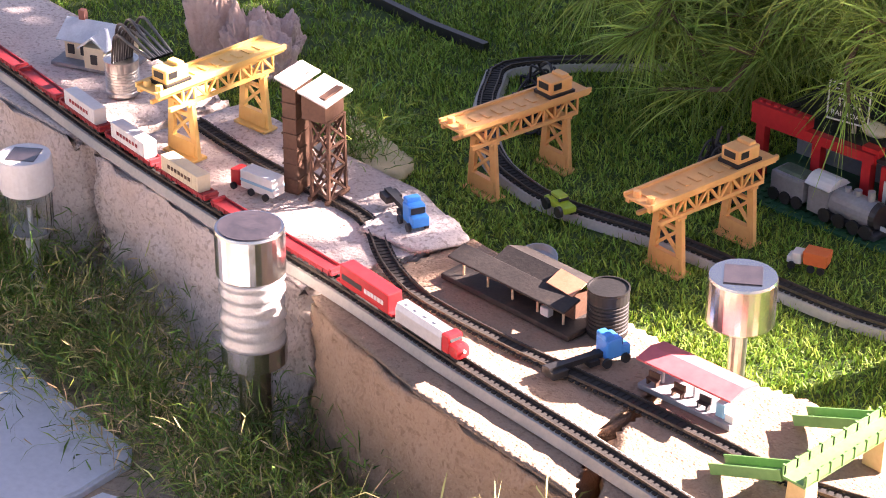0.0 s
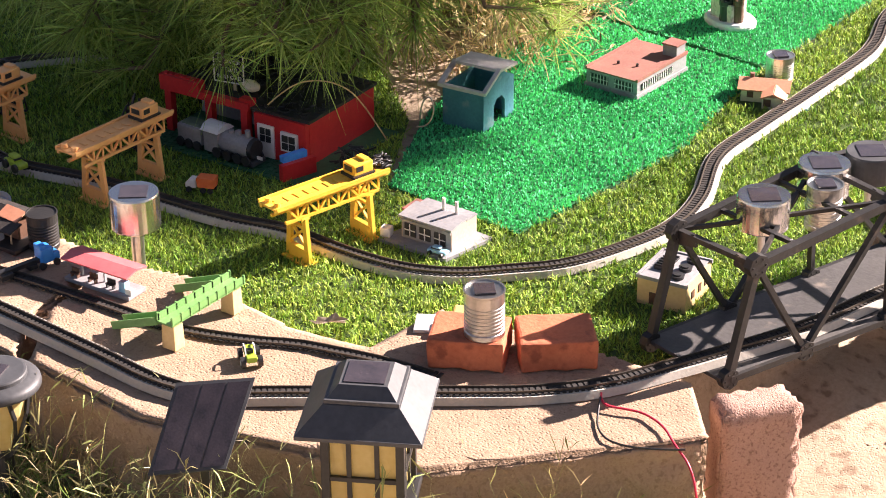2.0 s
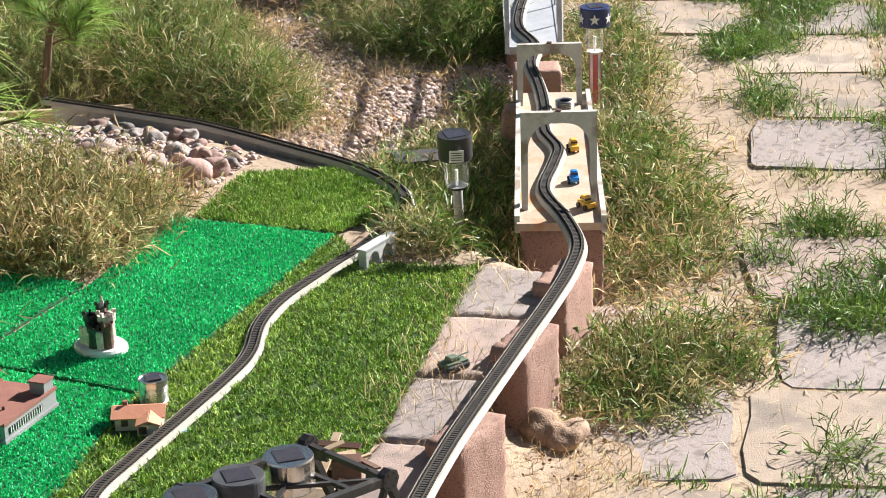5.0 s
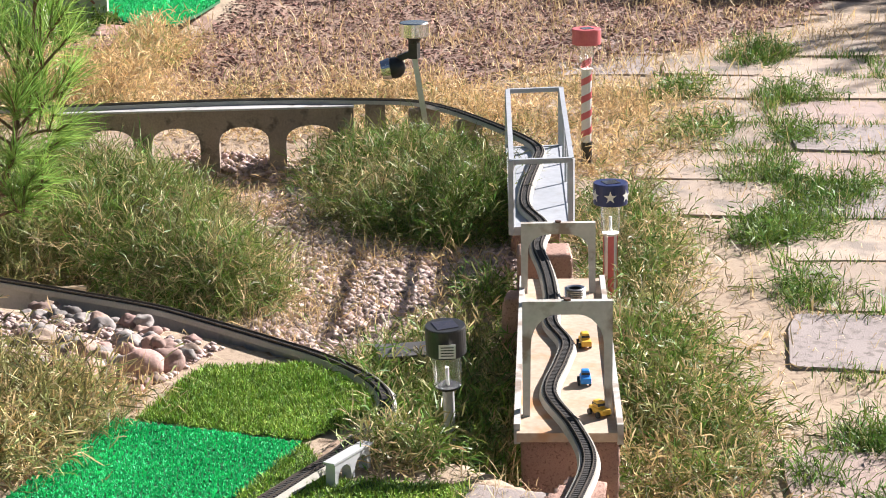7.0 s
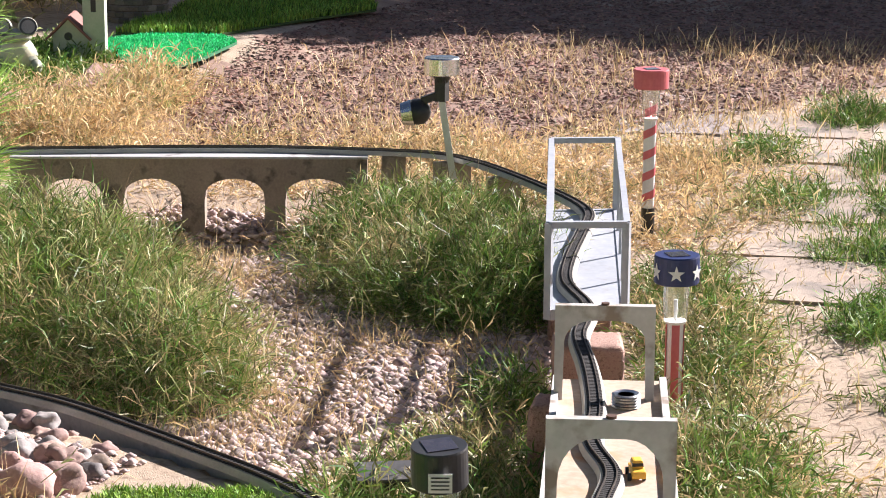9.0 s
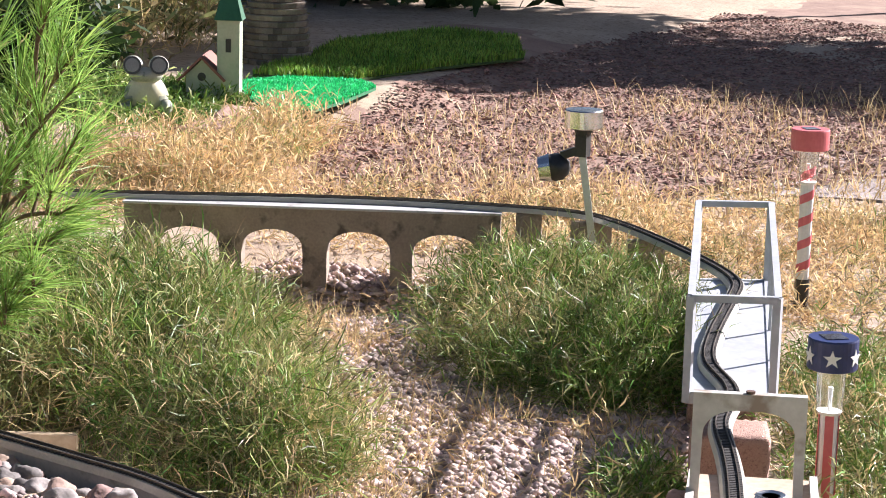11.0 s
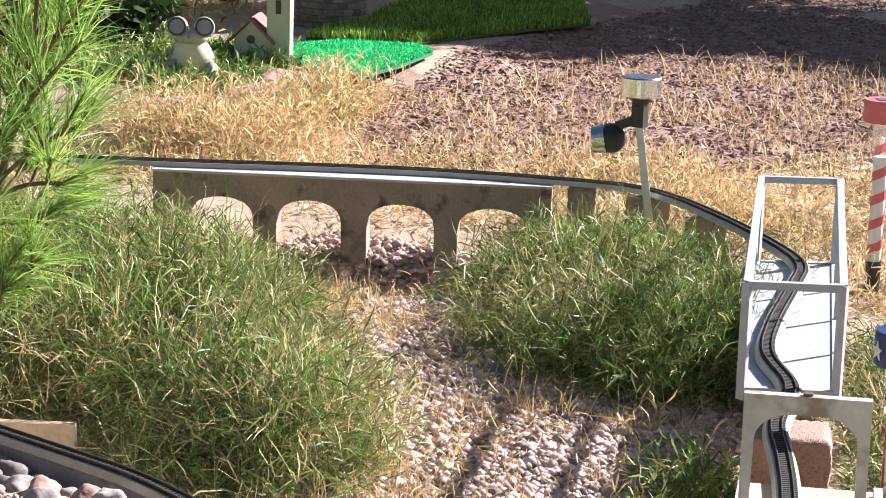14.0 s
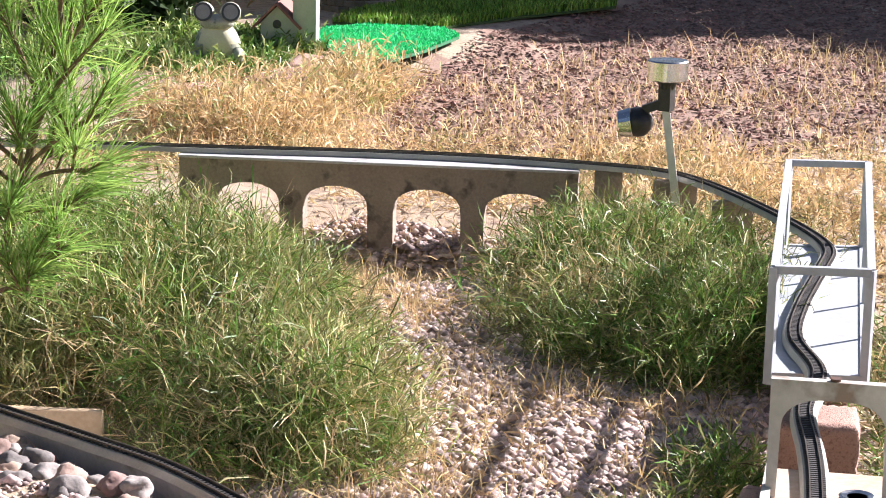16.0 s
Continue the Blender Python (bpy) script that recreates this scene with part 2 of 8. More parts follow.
M["skyblue"] = material("light_blue_plastic", (0.22, 0.48, 0.62), (0.32, 0.58, 0.72), 14, 0.45, bump=0.05)
M["greenpl"] = material("green_plastic", (0.10, 0.26, 0.07), (0.18, 0.38, 0.12), 14, 0.5, bump=0.08)
M["lime"] = material("lime_plastic", (0.26, 0.42, 0.03), (0.40, 0.56, 0.06), 14, 0.42, bump=0.05)
M["dkgreen"] = material("dark_green_plastic", (0.006, 0.07, 0.03), (0.02, 0.13, 0.06), 14, 0.5, bump=0.3)
M["olive"] = material("military_green_paint", (0.07, 0.11, 0.07), (0.15, 0.20, 0.13), 30, 0.6, bump=0.2)
M["grey"] = material("grey_plastic", (0.20, 0.20, 0.205), (0.34, 0.34, 0.345), 20, 0.6, bump=0.15)
M["ltgrey"] = material("light_grey_plastic", (0.42, 0.42, 0.42), (0.56, 0.56, 0.55), 20, 0.6, bump=0.15)
M["ochre"] = material("ochre_plastic", (0.60, 0.42, 0.18), (0.74, 0.56, 0.28), 20, 0.6, bump=0.15)
M["amber"] = material("amber_lens", (0.66, 0.50, 0.18), (0.82, 0.68, 0.32), 10, 0.35, bump=0.05, trans=0.3)
M["bark"] = material("pine_bark", (0.10, 0.06, 0.035), (0.26, 0.17, 0.10), 30, 0.9, bump=0.9)
M["needle"] = material("pine_needle", (0.17, 0.30, 0.05), (0.44, 0.58, 0.16), 3, 0.42, bump=0, island=0.5, trans=0.4, hue=0.03)
M["wood"] = material("bare_wood", (0.42, 0.29, 0.17), (0.60, 0.45, 0.30), 14, 0.8, bump=0.4)
M["rope"] = material("red_wire_coat", (0.66, 0.02, 0.05), (0.78, 0.05, 0.09), 20, 0.45, bump=0)
M["hedge"] = material("dark_leaf", (0.012, 0.028, 0.010), (0.06, 0.10, 0.03), 5, 0.6, bump=0, island=0.5, trans=0.25)
M["frogpaint"] = material("mottled_frog_glaze", (0.22, 0.24, 0.19), (0.52, 0.50, 0.38), 22, 0.5, bump=0.2, spots=((0.12, 0.15, 0.10), 30, 0.38))
M["shingle"] = material("pine_cone_scale", (0.16, 0.12, 0.09), (0.34, 0.28, 0.22), 20, 0.85, bump=0.4, island=0.4)


def glass(name, colour, rough=0.08):
    m = bpy.data.materials.new(name)
    m.use_nodes = True
    b = m.node_tree.nodes["Principled BSDF"]
    b.inputs["Base Color"].default_value = (*colour, 1)
    b.inputs["Transmission Weight"].default_value, b.inputs["Roughness"].default_value, b.inputs["IOR"].default_value = 1.0, rough, 1.45
    return m


M["glass"] = glass("clear_acrylic", (0.93, 0.95, 0.94))


# ---- building blocks ----
def part(name, bm, mat, parent=None, label="", smooth=False):
    me = bpy.data.meshes.new(name)
    bmesh.ops.recalc_face_normals(bm, faces=bm.faces)
    bm.to_mesh(me)
    bm.free()
    if smooth:
        for f in me.polygons:
            f.use_smooth = True
    me.materials.append(M[mat])
    ob = new(name, me)
    if parent is not None:
        ob.parent = parent
    if label:
        ob["label"] = label
    return ob


def thing(name, m, label, category, group="", kind=""):
    ob = new(name)
    ob.matrix_world = m
    ob.empty_display_size = 0.02
    return tagged(ob, label, category, group, kind)


def box(bm, sx, sy, sz, x=0, y=0, z=0, bevel=0.0, rx=0, ry=0, rz=0, taper=1.0):
    """A box with its base centre at x, y, z; taper narrows its top."""
    r = bmesh.ops.create_cube(bm, size=1.0)
    for v in r["verts"]:
        k = taper if v.co.z > 0 else 1.0
        v.co = Vector((v.co.x * sx * k, v.co.y * sy * k, (v.co.z + 0.5) * sz))
    if bevel:
        es = list({e for v in r["verts"] for e in v.link_edges})
        out = bmesh.ops.bevel(bm, geom=es, offset=bevel, segments=2, affect="EDGES", profile=0.6)
        vs = list({v for f in out["faces"] for v in f.verts} | {v for v in r["verts"] if v.is_valid})
    else:
        vs = r["verts"]
    bmesh.ops.transform(bm, matrix=pose(x, y, z, rx, ry, rz), verts=vs)
    return vs


def tube(bm, r1, r2, h, x=0, y=0, z=0, n=20, rx=0, ry=0, rz=0, caps=True):
    """A cylinder or cone standing on x, y, z."""
    r = bmesh.ops.create_cone(bm, cap_ends=caps, segments=n, radius1=r1, radius2=r2, depth=h)
    bmesh.ops.transform(bm, matrix=pose(x, y, z, rx, ry, rz) @ pose(0, 0, h / 2), verts=r["verts"])
    return r["verts"]


def strut(bm, a, b, w, d=None):
    """A square bar from a to b."""
    a, b = Vector(a), Vector(b)
    r = bmesh.ops.create_cube(bm, size=1.0)
    ln = (b - a).length
    q = (b - a).to_track_quat("Z", "Y").to_matrix().to_4x4()
    bmesh.ops.transform(bm, matrix=Matrix.Translation((a + b) / 2) @ q @ Matrix.Diagonal((w, d or w, ln, 1)), verts=r["verts"])
    return r["verts"]


def lathe(bm, prof, n=24, x=0, y=0, z=0):
    """Turns a profile of (radius, height) about the upright axis."""
    rings = []
    for rr, hh in prof:
        rings.append([bm.verts.new((x + rr * math.cos(2 * math.pi * k / n), y + rr * math.sin(2 * math.pi * k / n), z + hh)) for k in range(n)])
    for a, b in zip(rings, rings[1:]):
        for k in range(n):
            bm.faces.new((a[k], a[(k + 1) % n], b[(k + 1) % n], b[k]))
    for ring in (rings[0], rings[-1]):
        if prof[0][0] > 1e-5:
            bm.faces.new(ring)


def prism(bm, outline, h, z=0.0, m=None):
    """An upright prism on an outline of (x, y)."""
    lo = [bm.verts.new((x, y, z)) for x, y in outline]
    hi = [bm.verts.new((x, y, z + h)) for x, y in outline]
    n = len(lo)
    bm.faces.new(lo[::-1]), bm.faces.new(hi)
    for k in range(n):
        bm.faces.new((lo[k], lo[(k + 1) % n], hi[(k + 1) % n], hi[k]))
    if m is not None:
        bmesh.ops.transform(bm, matrix=m, verts=lo + hi)
    return lo + hi


def B():
    return bmesh.new()


def spline(pts, step):
    """Points at even steps along a smooth curve through pts (x, y)."""
    p = [Vector((a[0], a[1], 0)) for a in pts]
    p = [2 * p[0] - p[1]] + p + [2 * p[-1] - p[-2]]
    fine = []
    for k in range(1, len(p) - 2):
        for s in np.linspace(0, 1, 24, endpoint=False):
            a, b, c, d = p[k - 1:k + 3]
            fine.append(0.5 * ((2 * b) + (c - a) * s + (2 * a - 5 * b + 4 * c - d) * s * s + (3 * b - a - 3 * c + d) * s ** 3))
    fine.append(p[-2])
    out, left = [fine[0]], step
    for a, b in zip(fine, fine[1:]):
        ln = (b - a).length
        while ln >= left and ln > 0:
            a = a + (b - a) * (left / ln)
            out.append(a)
            ln = (b - a).length
            left = step
        left -= ln
    return out


def mesh_thing(name, verts, faces, mat, label, category, kind="stuff", smooth=False, parent=None):
    me = bpy.data.meshes.new(name)
    me.from_pydata(verts, [], faces)
    me.materials.append(M[mat])
    if smooth:
        for f in me.polygons:
            f.use_smooth = True
    ob = new(name, me)
    if parent is not None:
        ob.parent = parent
    return tagged(ob, label, category, "", kind)


def inside(poly, x, y):
    """Which of the points lie in the outline, as an array of booleans."""
    x, y = np.asarray(x), np.asarray(y)
    hit = np.zeros(x.shape, bool)
    for (x0, y0), (x1, y1) in zip(poly, poly[1:] + poly[:1]):
        cross = (y0 > y) != (y1 > y)
        hit ^= cross & (x < (x1 - x0) * (y - y0) / (y1 - y0 + 1e-12) + x0)
    return hit


def off_edge(poly, x, y):
    """Distance of points from the outline."""
    best = np.full(np.shape(x), 1e9)
    for (x0, y0), (x1, y1) in zip(poly, poly[1:] + poly[:1]):
        dx, dy = x1 - x0, y1 - y0
        s = np.clip(((x - x0) * dx + (y - y0) * dy) / (dx * dx + dy * dy + 1e-12), 0, 1)
        best = np.minimum(best, np.hypot(x - x0 - s * dx, y - y0 - s * dy))
    return best


TERRACE = [(-9, 1.80), (-2.0, 1.78), (-1.62, 1.86), (-1.45, 2.04), (-1.39, 2.30), (-1.335, 2.60), (-1.30, 2.9), (-1.25, 3.30), (-1.27, 4.14), (-1.44, 4.24), (-1.66, 4.34), (-1.80, 4.66), (-2.30, 4.84), (-2.70, 4.90), (-9, 5.30)]


FAR_BED = [(-4.72, 8.05), (-4.85, 8.9), (-4.68, 9.22), (-4.5, 9.8), (-4.6, 10.9), (-5.0, 12.4), (-9.0, 12.6), (-9.0, 8.3)]


def ground_z(x, y):
    x, y = np.asarray(x, float), np.asarray(y, float)
    d = off_edge(TERRACE, x, y) * np.where(inside(TERRACE, x, y), 1, -1)
    s = np.clip((d + 0.03) / 0.05, 0, 1)
    low = -0.19 + 0.03 * np.clip((y - 1.9) / 0.5, 0, 1) + 0.05 * np.clip((y - 4.2) / 2.0, 0, 1)
    even = np.clip((-0.7 - x - 0.30 * np.maximum(y - 4.4, 0)) / 0.4, 0.12, 1)
    low = low + even * (0.010 * np.sin(3.1 * x + 1.3 * y) * np.sin(2.3 * y - 0.7 * x) + 0.005 * np.sin(11 * x) * np.sin(9 * y + 1))
    low = low - 0.085 * np.exp(-((x + 3.3) / 0.55) ** 2 - ((y - 6.88 - 0.42 * (x + 3.3)) / 0.28) ** 2)
    low = low + 0.042 * np.clip((0.20 + d) / 0.14, 0, 1) * np.clip((y - 2.35) / 0.15, 0, 1) * np.clip((4.3 - y) / 0.3, 0, 1)
    foot = 7.06 + 0.30 * (x + 3.1) - y
    low = low - 0.07 * np.clip((foot + 0.02) / 0.09, 0, 1) * np.clip((0.75 - foot) / 0.55, 0, 1) * np.clip((x + 3.75) / 0.3, 0, 1) * np.clip((-2.75 - x) / 0.25, 0, 1)
    e = off_edge(FAR_BED, x, y) * np.where(inside(FAR_BED, x, y), 1, -1)
    low = low + (-0.035 - low) * np.clip((e + 0.25) / 0.4, 0, 1)
    return low + (0.0 - low - 0.004) * s


def scatter(rng, poly, count, keep=None):
    p = np.array(poly)
    lo, hi = p.min(0), p.max(0)
    out = np.zeros((0, 2))
    while len(out) < count:
        q = lo + (hi - lo) * rng.random((count * 2, 2))
        q = q[inside(poly, q[:, 0], q[:, 1])]
        if keep is not None:
            q = q[keep(q[:, 0], q[:, 1])]
        if not len(q):
            return q
        out = np.concatenate([out, q])
    return out[:count]


def blades(name, at, z, mat, label, category, rng, height=(0.02, 0.04), width=0.002, bend=0.5, parent=None, out=None, scale=None, wild=0.0):
    """Many curved blades of two lengths each, joined; wild makes them crook and sprawl."""
    n = len(at)
    h = rng.uniform(*height, n) * (1.0 if scale is None else scale)
    w = width * rng.uniform(0.7, 1.3, n)
    az, tilt = rng.uniform(0, 2 * np.pi, n), rng.uniform(0.05, bend, n)
    if out is not None:
        az = np.arctan2(out[:, 1], out[:, 0]) + rng.normal(0, 1.4, n)
    twist = rng.normal(0, 1.0, n)
    x, y, up = at[:, 0].copy(), at[:, 1].copy(), np.array(z, float)
    lean, rows = tilt * 0.30 + wild * np.abs(rng.normal(0, 0.55, n)), []
    for k, step in ((1.0, 0.0), (0.8, 0.52), (0.0, 0.48)):
        if step:
            x, y, up = x + np.cos(az) * np.sin(lean) * h * step, y + np.sin(az) * np.sin(lean) * h * step, up + np.cos(lean) * h * step
            lean = np.minimum(lean + tilt * 0.6 + wild * rng.normal(0.1, 0.6, n), 2.1)
            az = az + wild * rng.normal(0, 0.5, n)
        up = np.maximum(up, z)
        sx, sy = -np.sin(az + twist) * w / 2 * k, np.cos(az + twist) * w / 2 * k
        if k:
            rows += [np.stack([x - sx, y - sy, up], 1), np.stack([x + sx, y + sy, up], 1)]
        else:
            rows += [np.stack([x, y, up], 1)]
    v = np.stack(rows, 1).reshape(-1, 3)
    me = bpy.data.meshes.new(name)
    base = np.arange(n)[:, None] * 5
    q = (base + [0, 1, 3, 2]).reshape(-1, 4)
    t = (base + [2, 3, 4]).reshape(-1, 3)
    me.vertices.add(len(v))
    me.vertices.foreach_set("co", v.ravel())
    loops = np.concatenate([q.ravel(), t.ravel()])
    me.loops.add(len(loops))
    me.loops.foreach_set("vertex_index", loops.astype(np.int32))
    start = np.concatenate([np.arange(len(q)) * 4, len(q) * 4 + np.arange(len(t)) * 3]).astype(np.int32)
    me.polygons.add(len(start))
    me.polygons.foreach_set("loop_start", start)
    me.update(calc_edges=True)
    me.materials.append(M[mat])
    ob = new(name, me)
    if parent is not None:
        ob.parent = parent
    return tagged(ob, label, category, "", "stuff")


# ---- ground ----
xs = np.concatenate([np.linspace(-60, -9, 14)[:-1], np.linspace(-9, -4, 40)[:-1], np.linspace(-4, -0.4, 145)[:-1], np.linspace(-0.4, 4, 40)[:-1], np.linspace(4, 60, 14)])
ys = np.concatenate([np.linspace(-60, -1, 14)[:-1], np.linspace(-1, 1.4, 30)[:-1], np.linspace(1.4, 5.4, 160)[:-1], np.linspace(5.4, 12, 80)[:-1], np.linspace(12, 80, 16)])
gx, gy = np.meshgrid(xs, ys)
gz = ground_z(gx, gy)
nx, ny = len(xs), len(ys)
gv = np.stack([gx, gy, gz], -1).reshape(-1, 3)
gf = [(j * nx + i, j * nx + i + 1, (j + 1) * nx + i + 1, (j + 1) * nx + i) for j in range(ny - 1) for i in range(nx - 1)]
mesh_thing("ground", gv.tolist(), gf, "soil", "dry sandy garden soil with a raised terrace", "ground", "structure", smooth=True)

WALL_Z, TRACK_Z = 0.04, 0.04
rng = np.random.default_rng(7)


def rough_stone(name, outline, z0, z1, mat, parent=None, wear=0.008, seed=0, grain=1.0):
    """A block on an outline with worn, uneven faces."""
    bm = B()
    prism(bm, outline, z1 - z0, z0)
    bmesh.ops.triangulate(bm, faces=bm.faces)
    for lim in (0.24, 0.12, 0.06, 0.034, 0.022):
        bmesh.ops.subdivide_edges(bm, edges=[e for e in bm.edges if e.calc_length() > lim * grain], cuts=1)
        bmesh.ops.triangulate(bm, faces=[f for f in bm.faces if len(f.verts) > 3])
    bmesh.ops.recalc_face_normals(bm, faces=bm.faces)
    bm.normal_update()
    shift = []
    for v in bm.verts:
        q = v.co + Vector((seed, 0, 0))
        k = 0.7 * noise.noise(q * 9) + 0.7 * noise.noise(q * 28) + 0.6 * noise.noise(q * 72)
        dirs = [f.normal for f in v.link_faces]
        sharp = min(p.dot(r) for p in dirs for r in dirs) < 0.5
        flat_top = v.co.z > z1 - 1e-4 and not sharp
        shift.append(v.normal * ((wear * (0.6 + 0.9 * k)) * (0.18 if flat_top else 1) + (wear * 1.3 if sharp else 0)))
    for v, d in zip(bm.verts, shift):
        v.co -= d
    return part(name, bm, mat, parent, smooth=True)


STONES = [
    ([(-4.6, 1.76), (-3.235, 1.735), (-3.21, 2.0), (-4.6, 2.05)], "stonelifted"),
    ([(-3.215, 1.735), (-2.70, 1.695), (-2.66, 1.95), (-2.80, 2.0), (-3.20, 2.0)], "stonelifted"),
    ([(-2.685, 1.69), (-2.62, 1.668), (-2.45, 1.64), (-2.25, 1.624), (-2.155, 1.618), (-2.236, 1.74), (-2.248, 1.84), (-2.245, 1.94), (-2.40, 1.945), (-2.66, 1.955)], "stone"),
    ([(-2.147, 1.618), (-1.90, 1.596), (-1.50, 1.708), (-1.215, 2.01), (-1.31, 2.13), (-1.45, 2.13), (-1.74, 2.10), (-1.76, 1.95), (-1.89, 1.93), (-2.12, 1.965), (-2.236, 1.94), (-2.239, 1.84), (-2.227, 1.742)], "stone"),
]
for k, (o, mt) in enumerate(STONES):
    s = rough_stone("wall_stone", o, -0.24, WALL_Z, mt, None, 0.016 if mt == "stonelifted" else 0.011, k * 3.7, 0.6)
    tagged(s, "large rough-faced tan garden wall stone carrying the track" if mt == "stone" else "large rough-faced garden wall stone in a tone lifted for shade, carrying the track", "stone block", "stones of the garden wall")

BLOCKS = [(-1.117, 2.885, 82), (-1.15, 3.25, 80), (-1.177, 3.685, 82), (-1.205, 4.04, 84)]
for k, (x, y, a) in enumerate(BLOCKS):
    c, s = math.cos(radians(a)), math.sin(radians(a))
    o = [(x + u * c - w * s, y + u * s + w * c) for u, w in ((-0.085, -0.04), (0.085, -0.04), (0.085, 0.04), (-0.085, 0.04))]
    ob = rough_stone("wall_block", o, -0.20, WALL_Z - 0.002, "block", None, 0.004, 20 + k)
    tagged(ob, "upright reddish concrete block propping up the raised track", "concrete block", "blocks under the outer track")

# ---- tracks ----
OUTER = [(-4.4, 1.87), (-3.9, 1.83), (-3.531, 1.80), (-3.182, 1.759), (-2.901, 1.738), (-2.666, 1.729), (-2.442, 1.709), (-2.243, 1.698), (-2.05, 1.685), (-1.934, 1.676), (-1.85, 1.692), (-1.772, 1.748), (-1.534, 1.914), (-1.46, 1.972), (-1.40, 2.04), (-1.345, 2.14), (-1.316, 2.197), (-1.246, 2.345), (-1.19, 2.533), (-1.13, 2.70), (-1.118, 2.839), (-1.135, 3.039), (-1.148, 3.217), (-1.164, 3.604), (-1.171, 3.815), (-1.185, 4.024), (-1.214, 4.186), (-1.29, 4.344), (-1.388, 4.51), (-1.424, 4.705), (-1.451, 4.833), (-1.524, 4.963), (-1.575, 5.133), (-1.629, 5.284), (-1.68, 5.41), (-1.75, 5.575), (-1.80, 5.78), (-1.905, 5.96), (-1.97, 6.17), (-2.04, 6.48), (-2.085, 6.648), (-2.18, 6.79), (-2.38, 7.00), (-2.576, 7.17), (-2.72, 7.235), (-2.91, 7.21), (-3.17, 7.14), (-3.45, 7.02), (-3.72, 6.88), (-4.1, 6.69), (-4.6, 6.42)]
INNER = [(-2.9, 2.62), (-3.056, 2.428), (-3.024, 2.336), (-2.929, 2.232), (-2.837, 2.166), (-2.754, 2.139), (-2.673, 2.134), (-2.501, 2.167), (-2.324, 2.175), (-2.225, 2.184), (-2.122, 2.205), (-1.998, 2.198), (-1.89, 2.205), (-1.808, 2.239), (-1.743, 2.298), (-1.681, 2.364), (-1.638, 2.461), (-1.610, 2.58), (-1.625, 2.70), (-1.68, 2.855), (-1.683, 3.0), (-1.677, 3.185), (-1.673, 3.40), (-1.684, 3.509), (-1.725, 3.65), (-1.735, 3.79), (-1.714, 3.986), (-1.691, 4.172), (-1.695, 4.381), (-1.733, 4.50), (-1.83, 4.61), (-1.965, 4.70), (-2.13, 4.778), (-2.26, 4.836), (-2.45, 4.915), (-2.62, 4.955), (-3.0, 5.03)]
SIDING = [(-3.18, 1.899), (-3.066, 1.886), (-2.962, 1.881), (-2.823, 1.883), (-2.761, 1.868), (-2.70, 1.832), (-2.636, 1.804), (-2.571, 1.791), (-2.434, 1.791), (-2.264, 1.804), (-2.124, 1.810), (-2.058, 1.812), (-1.982, 1.826), (-1.90, 1.856), (-1.841, 1.884), (-1.771, 1.902), (-1.703, 1.916), (-1.60, 1.925)]


def sweep(bm, line, section):
    """Sweeps a section of (across, up) along a line of points, with mitred turns."""
    rings = []
    for k, p in enumerate(line):
        d = (line[min(k + 1, len(line) - 1)] - line[max(k - 1, 0)]).normalized()
        side = Vector((d.y, -d.x, 0))
        rings.append([bm.verts.new(p + side * a + Vector((0, 0, u))) for a, u in section])
    n = len(section)
    for a, b in zip(rings, rings[1:]):
        for k in range(n):
            bm.faces.new((a[k], a[(k + 1) % n], b[(k + 1) % n], b[k]))
    bm.faces.new(rings[0]), bm.faces.new(rings[-1][::-1])


def track(name, pts, z, label, bed=True, half=0.021):
    th = thing(name, pose(0, 0, 0), label, "railway track", "model railway tracks", "structure")
    line = [p + Vector((0, 0, z)) for p in spline(pts, 0.03)]
    top = 0.0
    if bed:
        bm = B()
        sweep(bm, line, [(-half, 0), (half, 0), (half * 0.80, 0.011), (-half * 0.80, 0.011)])
        part("roadbed", bm, "roadbed", th, "light grey plastic ballast strip")
        top = 0.011
    bm = B()
    sweep(bm, [p + Vector((0, 0, top)) for p in line], [(-0.0092, 0.0), (0.0092, 0.0), (0.0092, 0.0013), (-0.0092, 0.0013)])
    part("web", bm, "tie", th, "dark strip between the rails")
    vs, fs = [], []
    ties = spline(pts, 0.0088)
    for k, p in enumerate(ties[1:-1]):
        d = (ties[k + 2] - ties[k]).normalized()
        s = Vector((d.y, -d.x, 0))
        b = len(vs)
        for hgt in (0.0, 0.0022):
            for u, w in ((-1, -1), (1, -1), (1, 1), (-1, 1)):
                vs.append(p + s * (u * 0.0135) + d * (w * 0.0027) + Vector((0, 0, z + top + hgt + 0.0002)))
        fs += [(b + 4, b + 5, b + 6, b + 7), (b, b + 1, b + 5, b + 4), (b + 1, b + 2, b + 6, b + 5), (b + 2, b + 3, b + 7, b + 6), (b + 3, b, b + 4, b + 7)]
    ob = mesh_thing("ties", [tuple(v) for v in vs], fs, "tie", "", "", "stuff", parent=th)
    ob["label"] = "row of dark plastic sleepers"
    for sgn in (-1, 1):
        bm = B()
        sweep(bm, [p + Vector((0, 0, top + 0.0022)) for p in line], [(sgn * 0.0082 - 0.0011, 0), (sgn * 0.0082 + 0.0011, 0), (sgn * 0.0082 + 0.0008, 0.0032), (sgn * 0.0082 - 0.0008, 0.0032)])
        part("rail", bm, "rail", th)
    return th


track("outer_track", OUTER, TRACK_Z + 0.001, "long model railway track with grey ballast on wall and bridges")
track("inner_track", INNER, 0.006, "model railway track with pale grey ballast winding over the lawn")
track("siding_track", SIDING, WALL_Z + 0.001, "dark model railway siding laid on the wall stones", bed=False)



# ---- toys and models on the wall ----
W = WALL_Z + 0.0005


